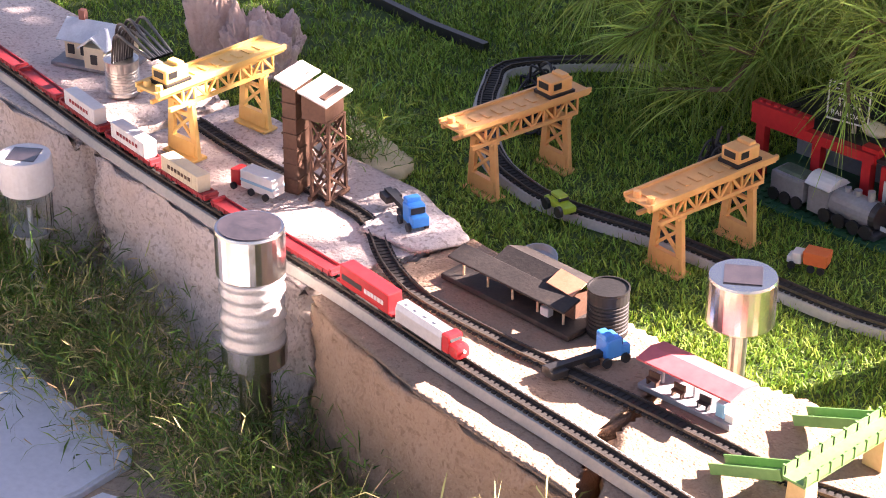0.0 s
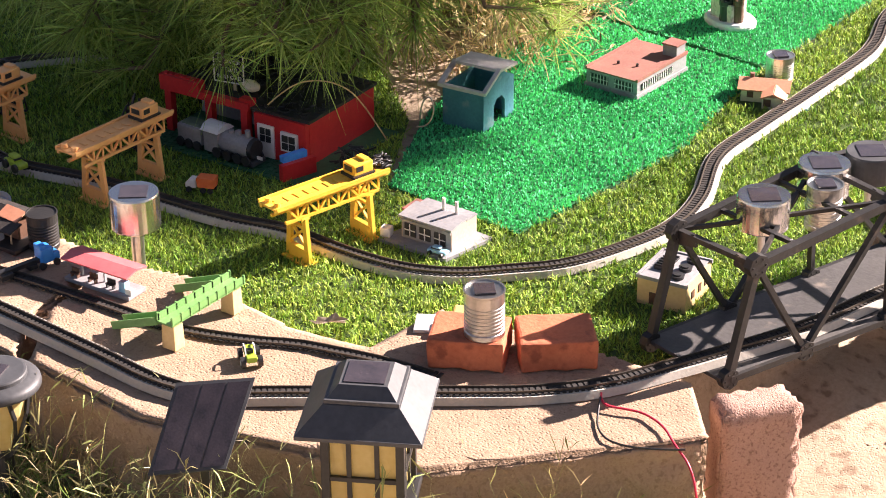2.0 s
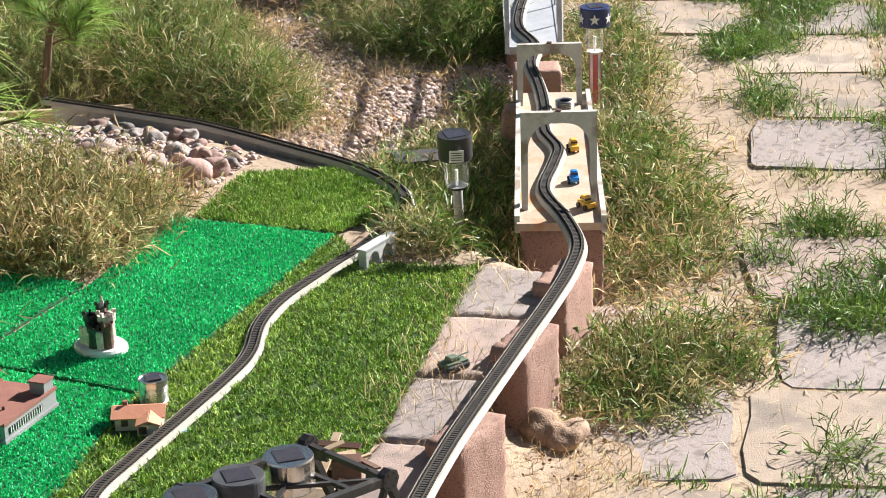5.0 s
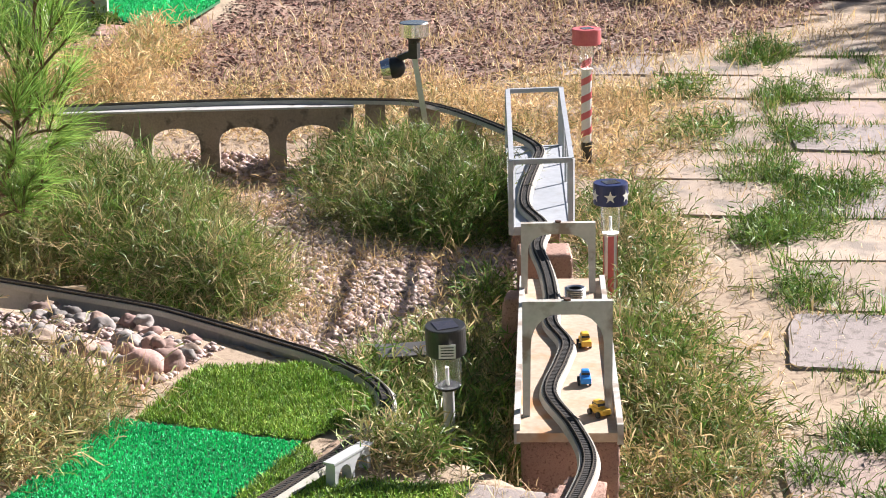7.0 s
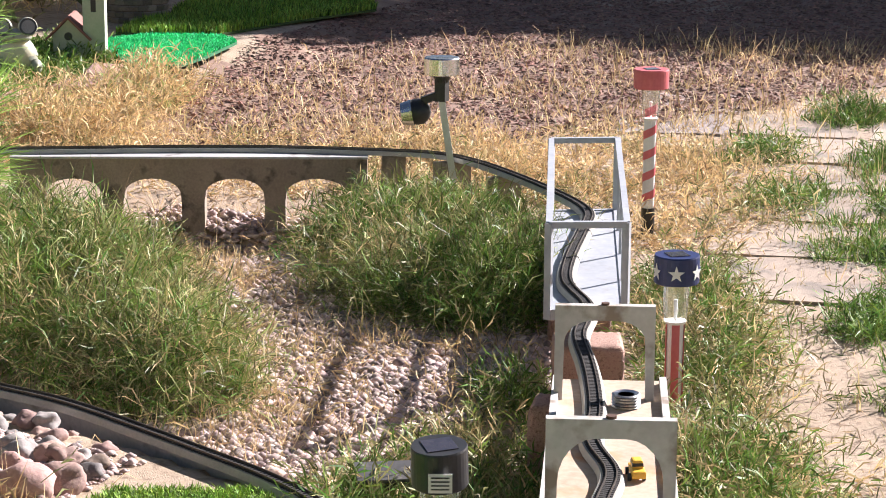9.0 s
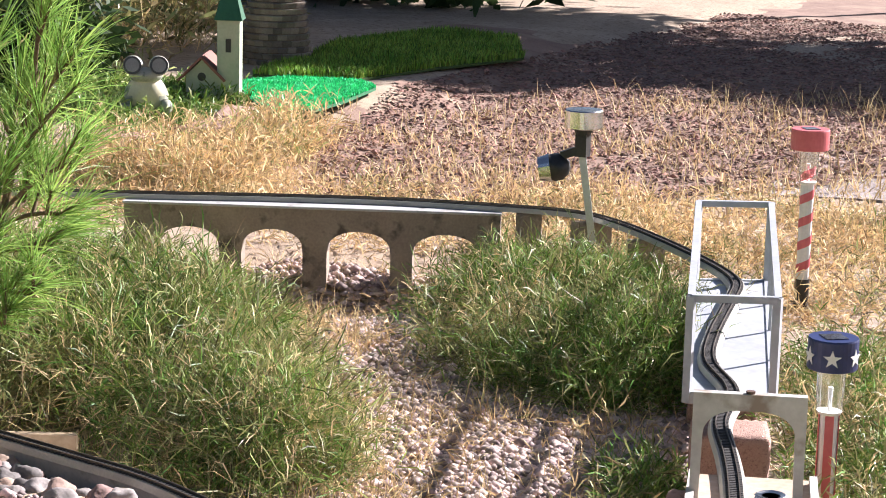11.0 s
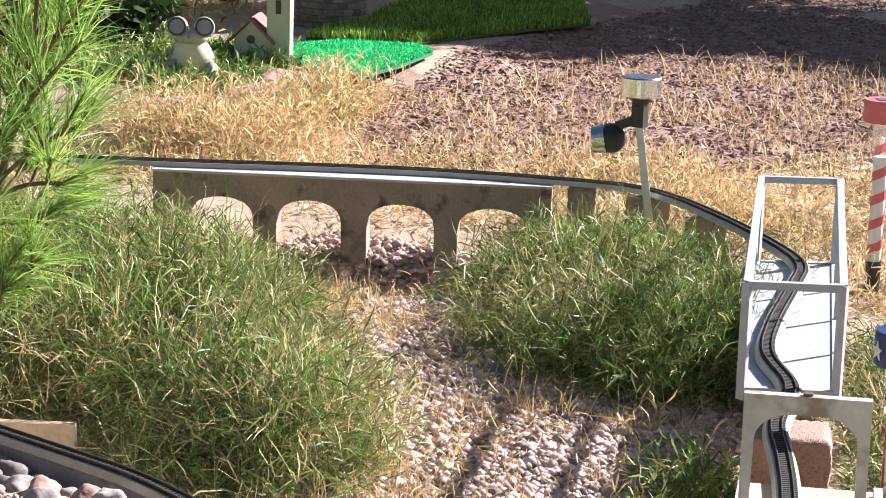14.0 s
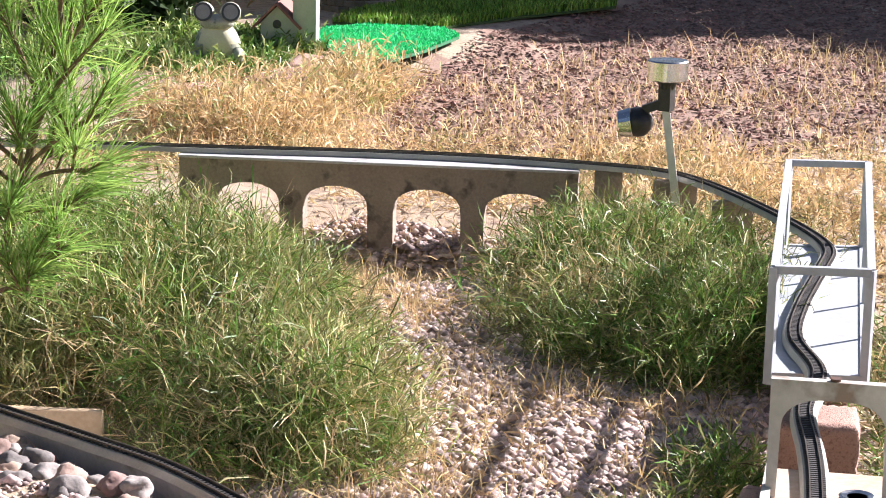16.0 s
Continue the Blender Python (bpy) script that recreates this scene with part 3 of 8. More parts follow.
def gantry(m, mat, label, cab_y=0.058):
    g = thing("gantry_crane", m, label, "gantry crane", "gantry cranes")
    for sy in (-0.066, 0.066):
        bm = B(); box(bm, 0.064, 0.026, 0.004, 0, sy, 0, 0.001); leg = part("leg", bm, mat, g)
        for sx in (-1, 1):
            bm = B(); strut(bm, (sx * 0.026, sy, 0.003), (sx * 0.019, sy, 0.082), 0.0065, 0.011); part("upright", bm, mat, leg)
            bm = B(); strut(bm, (sx * -0.024, sy, 0.027), (sx * 0.019, sy, 0.064), 0.004); part("brace", bm, mat, leg)
        bm = B(); box(bm, 0.05, 0.008, 0.022, 0, sy, 0.004); part("foot_panel", bm, mat, leg)
        bm = B(); strut(bm, (-0.022, sy, 0.064), (0.022, sy, 0.064), 0.005); part("crossbar", bm, mat, leg)
        bm = B(); box(bm, 0.046, 0.016, 0.004, 0, sy, 0.080); part("leg_cap", bm, mat, leg)
    y0, y1 = -0.124, 0.106
    for sx in (-0.019, 0.019):
        bm = B()
        strut(bm, (sx, y0 + 0.02, 0.0855), (sx, y1 - 0.02, 0.0855), 0.005)
        strut(bm, (sx, y0, 0.1105), (sx, y1, 0.1105), 0.006)
        n = 9
        for k in range(n):
            a, b = y0 + 0.024 + (y1 - y0 - 0.044) * k / n, y0 + 0.024 + (y1 - y0 - 0.044) * (k + 1) / n
            strut(bm, (sx, a, 0.0855 if k % 2 else 0.1105), (sx, b, 0.1105 if k % 2 else 0.0855), 0.0036)
            strut(bm, (sx, b, 0.0855), (sx, b, 0.1105), 0.0028)
        part("girder", bm, mat, g)
    bm = B()
    box(bm, 0.052, y1 - y0, 0.004, 0, (y0 + y1) / 2, 0.112, 0.001)
    for sx in (-0.024, 0.024):
        box(bm, 0.004, y1 - y0, 0.004, sx, (y0 + y1) / 2, 0.1155)
    for k in range(10):
        box(bm, 0.018, 0.008, 0.0016, 0, y0 + 0.02 + 0.02 * k, 0.1158)
    tube(bm, 0.006, 0.005, 0.008, -0.012, y0 + 0.01, 0.1155, 10), tube(bm, 0.006, 0.005, 0.008, 0.012, y0 + 0.01, 0.1155, 10)
    part("deck", bm, mat, g)
    cab = B()
    box(cab, 0.030, 0.040, 0.019, 0.002, cab_y, 0.1215, 0.002), box(cab, 0.022, 0.012, 0.005, 0.002, cab_y + 0.01, 0.140, 0.001)
    cab = part("cab", cab, mat, g)
    bm = B()
    box(bm, 0.036, 0.044, 0.005, 0.002, cab_y, 0.117)
    part("trolley", bm, "black", g)
    bm = B()
    box(bm, 0.019, 0.002, 0.009, 0.002, cab_y - 0.0198, 0.128), box(bm, 0.002, 0.014, 0.009, 0.0168, cab_y - 0.008, 0.128)
    part("cab_window", bm, "black", cab)
    return g


gantry(pose(-3.108, 1.889, W, 0, 0, 4), "paleyellow", "sun-faded yellow plastic gantry crane standing on the wall", -0.085)
gantry(pose(-2.788, 2.162, 0.004, 0, 0, -4), "orange", "faded orange plastic gantry crane straddling the inner track")
gantry(pose(-2.474, 2.184, 0.004, 0, 0, -3), "orange", "faded orange plastic gantry crane straddling the inner track")
gantry(pose(-2.040, 2.214, 0.004, 0, 0, -14), "yellow", "bright yellow plastic gantry crane straddling the inner track")


def tangle(x, y, z, size, seed, label, strands=16):
    rn = random.Random(seed)
    cu = bpy.data.curves.new("cord_tangle", "CURVE")
    cu.dimensions, cu.bevel_depth, cu.bevel_resolution = "3D", 0.0019, 1
    for _ in range(strands):
        s = cu.splines.new("NURBS")
        s.points.add(7)
        for p in s.points:
            a, r = rn.uniform(0, 6.283), rn.uniform(0.3, 1.0)
            p.co = (x + size[0] * r * math.cos(a), y + size[1] * r * math.sin(a), z + size[2] * rn.random() * (1.15 - r * 0.6), 1)
        s.use_endpoint_u, s.order_u = True, 3
    cu.materials.append(M["black"])
    return tagged(new("cord_tangle", cu), label, "cord")


tangle(-2.87, 2.29, 0.012, (0.055, 0.04, 0.12), 3, "tangle of black cord heaped beside the crane and track", 26)
tangle(-2.02, 2.32, 0.118, (0.022, 0.03, 0.02), 4, "tangle of black cord on the crane")
tangle(-2.55, 2.31, 0.012, (0.05, 0.04, 0.11), 6, "tangle of black cord heaped beside the crane", 26)
tangle(-2.16, 2.45, 0.012, (0.06, 0.05, 0.06), 8, "tangle of black cord beside the depot wall", 14)
cu = bpy.data.curves.new("cord_bundle", "CURVE")
cu.dimensions, cu.bevel_depth, cu.bevel_resolution = "3D", 0.0024, 1
for k in range(9):
    s = cu.splines.new("NURBS")
    s.points.add(4)
    d = (k - 4) * 0.0042
    for p, q in zip(s.points, ((-3.335, 1.883 + d, 0.055), (-3.325, 1.882 + d, 0.125), (-3.285, 1.868 + d * 1.3, 0.160 + 0.004 * (k * 5 % 7)), (-3.20, 1.835 + d * 1.2, 0.172 + 0.003 * (k * 3 % 5)), (-3.125, 1.81 + d, 0.184))):
        p.co = (*q, 1)
    s.use_endpoint_u, s.order_u = True, 3
cu.materials.append(M["black"])
tagged(new("cord_bundle", cu), "bundle of black cords bent from a tin can over the crane", "cord")


def coal_tower(m):
    c = thing("coaling_tower", m, "brown plastic coaling tower with two white shed roofs over the siding", "model building")
    bm = B()
    box(bm, 0.040, 0.022, 0.165, 0, -0.026, 0, 0.001, taper=0.96)
    shaft = part("tower", bm, "brown", c)
    for k in range(7):
        bm = B(); box(bm, 0.042, 0.0235, 0.002, 0, -0.026, 0.02 + 0.022 * k); part("band", bm, "brown", shaft)
    bm = B(); box(bm, 0.055, 0.006, 0.006, 0, 0.034, 0); sill = part("trestle", bm, "brown", c)
    bm = B(); box(bm, 0.055, 0.006, 0.006, 0, 0.008, 0); part("sill", bm, "brown", sill)

    def stick(name, a, b, w):
        bm = B(); strut(bm, a, b, w); part(name, bm, "brown", sill)
    for sx in (-0.022, 0.022):
        for sy in (0.008, 0.034):
            stick("trestle_leg", (sx, sy, 0), (sx * 0.85, sy, 0.118), 0.004)
    for z in (0.004, 0.04, 0.078):
        for sy in (0.008, 0.034):
            stick("brace", (-0.022, sy, z), (0.022, sy, z + 0.038), 0.003), stick("brace", (0.022, sy, z), (-0.022, sy, z + 0.038), 0.003), stick("crossbar", (-0.022, sy, z + 0.038), (0.022, sy, z + 0.038), 0.003)
        for sx in (-0.022, 0.022):
            stick("brace", (sx, 0.008, z), (sx, 0.034, z + 0.038), 0.003), stick("brace", (sx, 0.034, z), (sx, 0.008, z + 0.038), 0.003)
    bm = B()
    box(bm, 0.046, 0.036, 0.036, 0, 0.014, 0.116)
    part("bin", bm, "brown", c)
    for y, z, w in ((-0.024, 0.164, 0.032), (0.018, 0.150, 0.046)):
        bm = B()
        box(bm, 0.066, w, 0.003, 0, y, z, 0.0006, -17)
        part("roof", bm, "white", c, "white plastic gable roof")
    return c


coal_tower(pose(-2.893, 1.882, W, 0, 0, -72))


def wheels(parent, xs, half, r, mat="black", w=0.004):
    for x in xs:
        for s in (-1, 1):
            bm = B()
            tube(bm, r, r, w, x, s * half - (w / 2 if s > 0 else -w / 2) * 0, r, 12, rx=90)
            part("wheel", bm, mat, parent)


def semi_truck(m, trailer=True):
    t = thing("toy_truck", m, "blue plastic toy truck tractor with a black flatbed", "toy truck", "blue toy trucks")
    bm = B()
    box(bm, 0.022, 0.024, 0.026, 0.004, 0, 0.007, 0.003), box(bm, 0.013, 0.024, 0.014, 0.02, 0, 0.007, 0.002), box(bm, 0.012, 0.02, 0.008, -0.002, 0, 0.031, 0.002)
    cab = part("cab", bm, "blue", t)
    bm = B()
    box(bm, 0.002, 0.019, 0.008, 0.0158, 0, 0.022)
    part("windscreen", bm, "black", cab)
    wheels(t, (0.018, -0.008), 0.0125, 0.006)
    bm = B()
    box(bm, 0.074, 0.009, 0.007, -0.044, 0, 0.009), box(bm, 0.022, 0.024, 0.010, -0.07, 0, 0.003, 0.002), box(bm, 0.014, 0.02, 0.007, -0.022, 0, 0.004)
    part("flatbed", bm, "black", t)
    return t


semi_truck(pose(-2.726, 1.905, W + 0.0085, 0, 0, -18))
semi_truck(pose(-2.334, 1.85, W, 0, 0, 78))

t = thing("toy_truck", pose(-2.945, 1.826, W, 0, 0, 8), "toy box truck with a red cab and white body", "toy truck")
bm = B(); box(bm, 0.058, 0.024, 0.026, 0.008, 0, 0.006, 0.0015); part("cargo_box", bm, "white", t)
bm = B(); box(bm, 0.058, 0.0246, 0.004, 0.008, 0, 0.016); part("stripe", bm, "skyblue", t)
bm = B(); box(bm, 0.018, 0.022, 0.022, -0.032, 0, 0.005, 0.003); part("cab", bm, "red", t)
wheels(t, (-0.032, 0.0, 0.026), 0.012, 0.005)

# flat stone slab under the blue truck
s = rough_stone("flagstone", [(-2.775, 1.848), (-2.67, 1.862), (-2.645, 1.935), (-2.705, 1.962), (-2.79, 1.93)], WALL_Z - 0.002, WALL_Z + 0.009, "stonelifted", None, 0.003, 5)
tagged(s, "thin pale sandstone slab lying on the wall top", "stone slab")
s = rough_stone("flagstone", [(-3.105, 2.085), (-3.045, 2.035), (-2.92, 2.005), (-2.885, 2.03), (-2.90, 2.075), (-3.08, 2.11)], 0.0, 0.024, "yellowstone", None, 0.003, 8)
tagged(s, "pale yellow stone slab leaning at the edge of the lawn", "stone slab")

# dark weathered station
st = thing("model_station", pose(-2.50, 1.878, W, 0, 0, 1), "weathered dark plastic model station with a long platform canopy", "model building")
bm = B(); box(bm, 0.215, 0.058, 0.008, 0, -0.004, 0, 0.002); part("platform", bm, "soot", st)
bm = B(); box(bm, 0.195, 0.03, 0.003, 0, -0.016, 0.036, 0.001, 14); part("canopy", bm, "soot", st, "long sooty black canopy roof")
for k in range(5):
    bm = B(); tube(bm, 0.0016, 0.0016, 0.03, -0.084 + 0.042 * k, -0.016, 0.008, 8); part("post", bm, "wood", st)
bm = B(); box(bm, 0.11, 0.03, 0.026, 0.03, 0.016, 0.008); part("hall", bm, "brown", st)
bm = B(); box(bm, 0.13, 0.034, 0.003, 0.02, 0.006, 0.042, 0, 22), box(bm, 0.13, 0.034, 0.003, 0.02, 0.036, 0.042, 0, -22); part("roof", bm, "soot", st, "sagging sooty brown roof")
bm = B(); box(bm, 0.042, 0.026, 0.002, 0.066, 0.008, 0.047, 0, 22, 4); part("roof_patch", bm, "terracotta", st, "broken orange patch in the roof")
bm = B(); box(bm, 0.014, 0.01, 0.012, 0.055, -0.014, 0.008, 0.002); part("luggage", bm, "ltgrey", st)


def tin_can(m, r, hgt, mat, label, panel=False):
    c = thing("tin_can", m, label, "tin can", "tin cans")
    prof = [(r * 0.96, 0), (r, 0.002), (r, hgt * 0.12)]
    for k in range(8):
        z = hgt * (0.14 + 0.08 * k)
        prof += [(r * 0.955, z), (r * 0.955, z + hgt * 0.03), (r, z + hgt * 0.045), (r, z + hgt * 0.07)]
    prof += [(r, hgt * 0.94), (r * 1.03, hgt * 0.96), (r * 1.03, hgt), (r * 0.95, hgt), (r * 0.94, hgt * 0.97), (0.0005, hgt * 0.97)]
    bm = B(); lathe(bm, prof, 28); part("can_body", bm, mat, c, smooth=False)
    if panel:
        bm = B(); box(bm, r * 1.05, r * 1.05, 0.003, 0, 0, hgt * 0.975, 0.0008, rz=40); part("solar_panel", bm, "solar", c)
    return c


tin_can(pose(-2.378, 1.899, W), 0.025, 0.062, "blackmetal", "ribbed tin can blackened with soot beside the station")
tin_can(pose(-3.332, 1.883, W), 0.025, 0.055, "tin", "ribbed bare tin can with a dark open top on the wall")
# round tin lid, turned as a shallow bowl
d = thing("tin_lid", pose(-2.565, 1.972, 0.03, 14, 10, 0), "shallow round tin lid tipped on the wall edge", "tin dish")
bm = B(); lathe(bm, [(0.018, 0), (0.024, 0.002), (0.026, 0.012), (0.0245, 0.012), (0.022, 0.004), (0.0004, 0.003)], 24); part("dish", bm, "tin", d)

# small canopy platform
st = thing("model_platform", pose(-2.205, 1.857, W, 0, 0, 3), "model station platform with a faded red canopy and benches", "model building")
bm = B(); box(bm, 0.13, 0.042, 0.007, 0, 0, 0, 0.001); part("platform", bm, "grey", st)
bm = B(); box(bm, 0.132, 0.026, 0.003, 0, -0.011, 0.041, 0, 12), box(bm, 0.132, 0.026, 0.003, 0, 0.013, 0.041, 0, -12); part("canopy", bm, "pink", st, "faded red plastic canopy")
for k in range(3):
    bm = B(); tube(bm, 0.002, 0.0015, 0.036, -0.045 + 0.045 * k, 0, 0.007, 8); part("post", bm, "ltgrey", st)
for k in range(3):
    bm = B(); box(bm, 0.016, 0.006, 0.002, -0.05 + 0.036 * k, -0.012, 0.013), box(bm, 0.016, 0.002, 0.008, -0.05 + 0.036 * k, -0.009, 0.014), box(bm, 0.002, 0.006, 0.006, -0.056 + 0.036 * k, -0.012, 0.007), box(bm, 0.002, 0.006, 0.006, -0.044 + 0.036 * k, -0.012, 0.007)
    part("bench", bm, "brown" if k < 2 else "black", st)
bm = B(); box(bm, 0.012, 0.012, 0.018, 0.046, -0.008, 0.007, 0.001); part("kiosk", bm, "skyblue", st, "light blue kiosk")
bm = B(); box(bm, 0.012, 0.008, 0.010, 0.06, -0.012, 0.007, 0.001); part("vending_box", bm, "white", st)

# green footbridge
fb = thing("model_footbridge", pose(-1.990, 1.842, W), "green plastic footbridge with cream piers over the siding", "model bridge")
for sy in (-0.066, 0.066):
    bm = B(); box(bm, 0.026, 0.022, 0.044, 0, sy, 0, 0.001, taper=0.9); part("pier", bm, "ochre", fb, "cream yellow plastic pier")
bm = B(); box(bm, 0.03, 0.165, 0.003, 0, 0, 0.044)
for sx in (-1, 1):
    box(bm, 0.002, 0.165, 0.012, sx * 0.014, 0, 0.046)
    for k in range(9):
        box(bm, 0.003, 0.003, 0.0135, sx * 0.0145, -0.08 + 0.02 * k, 0.046)
part("span", bm, "greenpl", fb)
for sy in (-0.07, 0.07):
    bm = B(); box(bm, 0.1, 0.026, 0.003, -0.06, sy, 0.021, 0, 0, -22)
    for s in (-1, 1):
        box(bm, 0.1, 0.002, 0.011, -0.06, sy + s * 0.0125, 0.023, 0, 0, -22)
    for k in range(9):
        box(bm, 0.003, 0.024, 0.003, -0.1 + 0.01 * k, sy, 0.006 + 0.004 * k)
    part("stair", bm, "greenpl", fb)


def toy_car(m, mat, label, ln=0.05, wd=0.024, ht=0.016, wr=0.006, cab="", name="toy_car", cat="toy car"):
    c = thing(name, m, label, cat)
    bm = B(); box(bm, ln, wd, ht * 0.55, 0, 0, wr * 0.8, 0.003); part("body", bm, mat, c)
    bm = B(); box(bm, ln * 0.5, wd * 0.84, ht * 0.6, -ln * 0.05, 0, wr * 0.8 + ht * 0.53, 0.003, taper=0.85); part("cabin", bm, cab or mat, c)
    bm = B(); box(bm, ln * 0.43, wd * 0.8, ht * 0.26, -ln * 0.05, 0, wr * 0.8 + ht * 0.68, 0.001, taper=0.95)
    for v in bm.verts:
        v.co.x *= 1.18
    part("window", bm, "black", c)
    wheels(c, (-ln * 0.3, ln * 0.3), wd * 0.5, wr, "black", 0.005)
    return c


bg = thing("toy_buggy", pose(-1.868, 1.806, W, 0, 0, -40), "lime green toy buggy with fat black tyres on sand", "toy car")
bm = B(); box(bm, 0.040, 0.015, 0.007, 0, 0, 0.009, 0.002), box(bm, 0.016, 0.014, 0.006, -0.010, 0, 0.015, 0.002, taper=0.8), box(bm, 0.013, 0.017, 0.004, 0.015, 0, 0.0145, 0.0015, taper=0.85); part("body", bm, "lime", bg)
for sy in (-0.007, 0.007):
    for a, b in (((0.008, sy, 0.016), (-0.001, sy, 0.026)), ((-0.001, sy, 0.026), (-0.014, sy, 0.024)), ((-0.014, sy, 0.024), (-0.019, sy, 0.014))):
        bm = B(); strut(bm, a, b, 0.0018); part("cage_bar", bm, "white", bg)
bm = B(); box(bm, 0.009, 0.010, 0.006, -0.001, 0, 0.0155, 0.0015); part("seat", bm, "black", bg)
for sx in (-0.014, 0.014):
    for sy in (-1, 1):
        bm = B(); tube(bm, 0.0085, 0.0085, 0.007, sx, sy * 0.0125 + 0.0035, 0.0085, 16, rx=90); tyre = part("tyre", bm, "black", bg)
        bm = B(); tube(bm, 0.004, 0.004, 0.008, sx, sy * 0.0125 + 0.004, 0.0085, 12, rx=90); part("hub", bm, "white", tyre)
# curled dry leaf on the edge of the lawn
bm = B()
ring = [(0.026 * math.cos(2 * math.pi * k / 14) * (1.25 if k % 2 else 0.9), 0.011 * math.sin(2 * math.pi * k / 14) * (1.3 if k % 2 else 0.85)) for k in range(14)]
hub, rim = bm.verts.new((0, 0, 0.002)), [bm.verts.new((x, y, 0.003 + 35 * y * y + 0.004 * math.sin(x * 90))) for x, y in ring]
for k in range(14):
    bm.faces.new((hub, rim[k], rim[(k + 1) % 14]))
bmesh.ops.solidify(bm, geom=bm.faces[:], thickness=0.0008)
ob = part("dry_leaf", bm, "tan"); ob.matrix_world = pose(-1.845, 1.962, W, 0, 0, 25); tagged(ob, "curled dry brown leaf lying on the sand", "leaf")
toy_car(pose(-2.662, 2.112, 0.02, 0, 0, -12), "lime", "lime green toy tractor on the lawn beside the track", 0.05, 0.02, 0.018, 0.008, "", "toy_tractor")

t = thing("toy_truck", pose(-2.345, 2.245, 0.012, 0, 0, 20), "toy dump truck with an orange bed and white cab", "toy truck")
bm = B(); box(bm, 0.03, 0.022, 0.018, 0.008, 0, 0.009, 0.001, taper=1.1); part("dump_bed", bm, "dumporange", t, "orange ribbed dump bed")
bm = B(); box(bm, 0.014, 0.02, 0.016, -0.017, 0, 0.006, 0.003), box(bm, 0.008, 0.018, 0.009, -0.026, 0, 0.006, 0.002); part("cab", bm, "white", t)
wheels(t, (-0.022, 0.004, 0.017), 0.0105, 0.005)

# ---- model house at the far end of the wall ----
hs = thing("model_house", pose(-3.452, 1.928, W, 0, 0, 24), "cream model house with a silvery blue gabled roof", "model building")
bm = B(); box(bm, 0.125, 0.085, 0.006, 0, 0, 0, 0.001); part("base", bm, "grey", hs)
bm = B(); box(bm, 0.098, 0.05, 0.034, 0, 0.004, 0.006), box(bm, 0.034, 0.03, 0.034, 0.016, -0.03, 0.006); part("wall", bm, "cream", hs)
for y, rx in ((-0.013, 34), (0.021, -34)):
    bm = B(); box(bm, 0.114, 0.042, 0.003, 0, y, 0.048, 0.0005, rx); part("roof", bm, "slate", hs)
for x, ry in ((0.004, -38), (0.028, 38)):
    bm = B(); box(bm, 0.030, 0.052, 0.003, x, -0.024, 0.046, 0.0005, 0, ry); part("porch_roof", bm, "slate", hs)
bm = B(); box(bm, 0.010, 0.010, 0.024, -0.03, 0.006, 0.052); part("chimney", bm, "roofbrown", hs)
for x, y in ((-0.038, -0.0215), (-0.016, -0.0215), (0.042, -0.0215), (0.016, -0.0455)):
    bm = B(); box(bm, 0.011, 0.002, 0.015, x, y, 0.014); part("window", bm, "black", hs)

# pale knobbly rocks behind the first crane
rr = random.Random(31)
for x, y, r, tall in ((-3.43, 2.12, 0.034, 2.3), (-3.37, 2.14, 0.034, 1.5), (-3.30, 2.13, 0.036, 1.2), (-3.35, 2.20, 0.030, 1.3)):
    bm = B()
    bmesh.ops.create_icosphere(bm, subdivisions=5, radius=r)
    for v in bm.verts:
        q = v.co * (1 / r)
        k = 1 + 0.42 * noise.noise(q * 1.5 + Vector((x * 40, 0, 0))) + 0.24 * abs(noise.noise(q * 4.2 + Vector((0, y * 30, 0)))) + 0.12 * noise.noise(q * 11)
        v.co = Vector((v.co.x * k, v.co.y * k, (v.co.z + r * 0.8) * k * tall))
    ob = part("lava_rock", bm, "lava", smooth=True)
    ob.location = (x, y, -0.004)
    tagged(ob, "pale pink knobbly lava rock on the lawn edge", "rock", "pale lava rocks")

# ---- brick building with its base plate ----
lb = thing("toy_depot", pose(-2.41, 2.36, 0.004, 0, 0, 3), "red toy-brick engine depot on a dark green studded plate", "toy building")
bm = B(); box(bm, 0.37, 0.28, 0.004, 0.02, 0.13, 0)
for i in range(26):
    for j in range(7):
        box(bm, 0.006, 0.006, 0.002, -0.158 + i * 0.0126, 0.0 + j * 0.0126, 0.004)
part("baseplate", bm, "dkgreen", lb)
bm = B(); box(bm, 0.012, 0.2, 0.082, 0.149, 0.165, 0.004), box(bm, 0.112, 0.012, 0.082, 0.098, 0.06, 0.004); part("wall", bm, "red", lb)
bm = B(); box(bm, 0.012, 0.07, 0.03, 0.160, 0.02, 0.004, rz=-20); part("low_wall", bm, "red", lb)
bm = B(); box(bm, 0.012, 0.05, 0.012, 0.150, 0.022, 0.034, rz=-20); part("blue_brick", bm, "blue", lb)
bm = B(); box(bm, 0.18, 0.008, 0.08, -0.07, 0.16, 0.004); part("rear_panel", bm, "grey", lb)
for x in (-0.155, -0.062, 0.018):
    bm = B(); box(bm, 0.014, 0.014, 0.082, x, 0.062, 0.004); part("pillar", bm, "red", lb)
bm = B(); box(bm, 0.20, 0.014, 0.014, -0.07, 0.06, 0.084), box(bm, 0.09, 0.02, 0.016, -0.125, 0.062, 0.098)
for k in range(7):
    box(bm, 0.007, 0.007, 0.003, -0.16 + 0.0126 * k, 0.062, 0.114)
part("beam", bm, "red", lb)
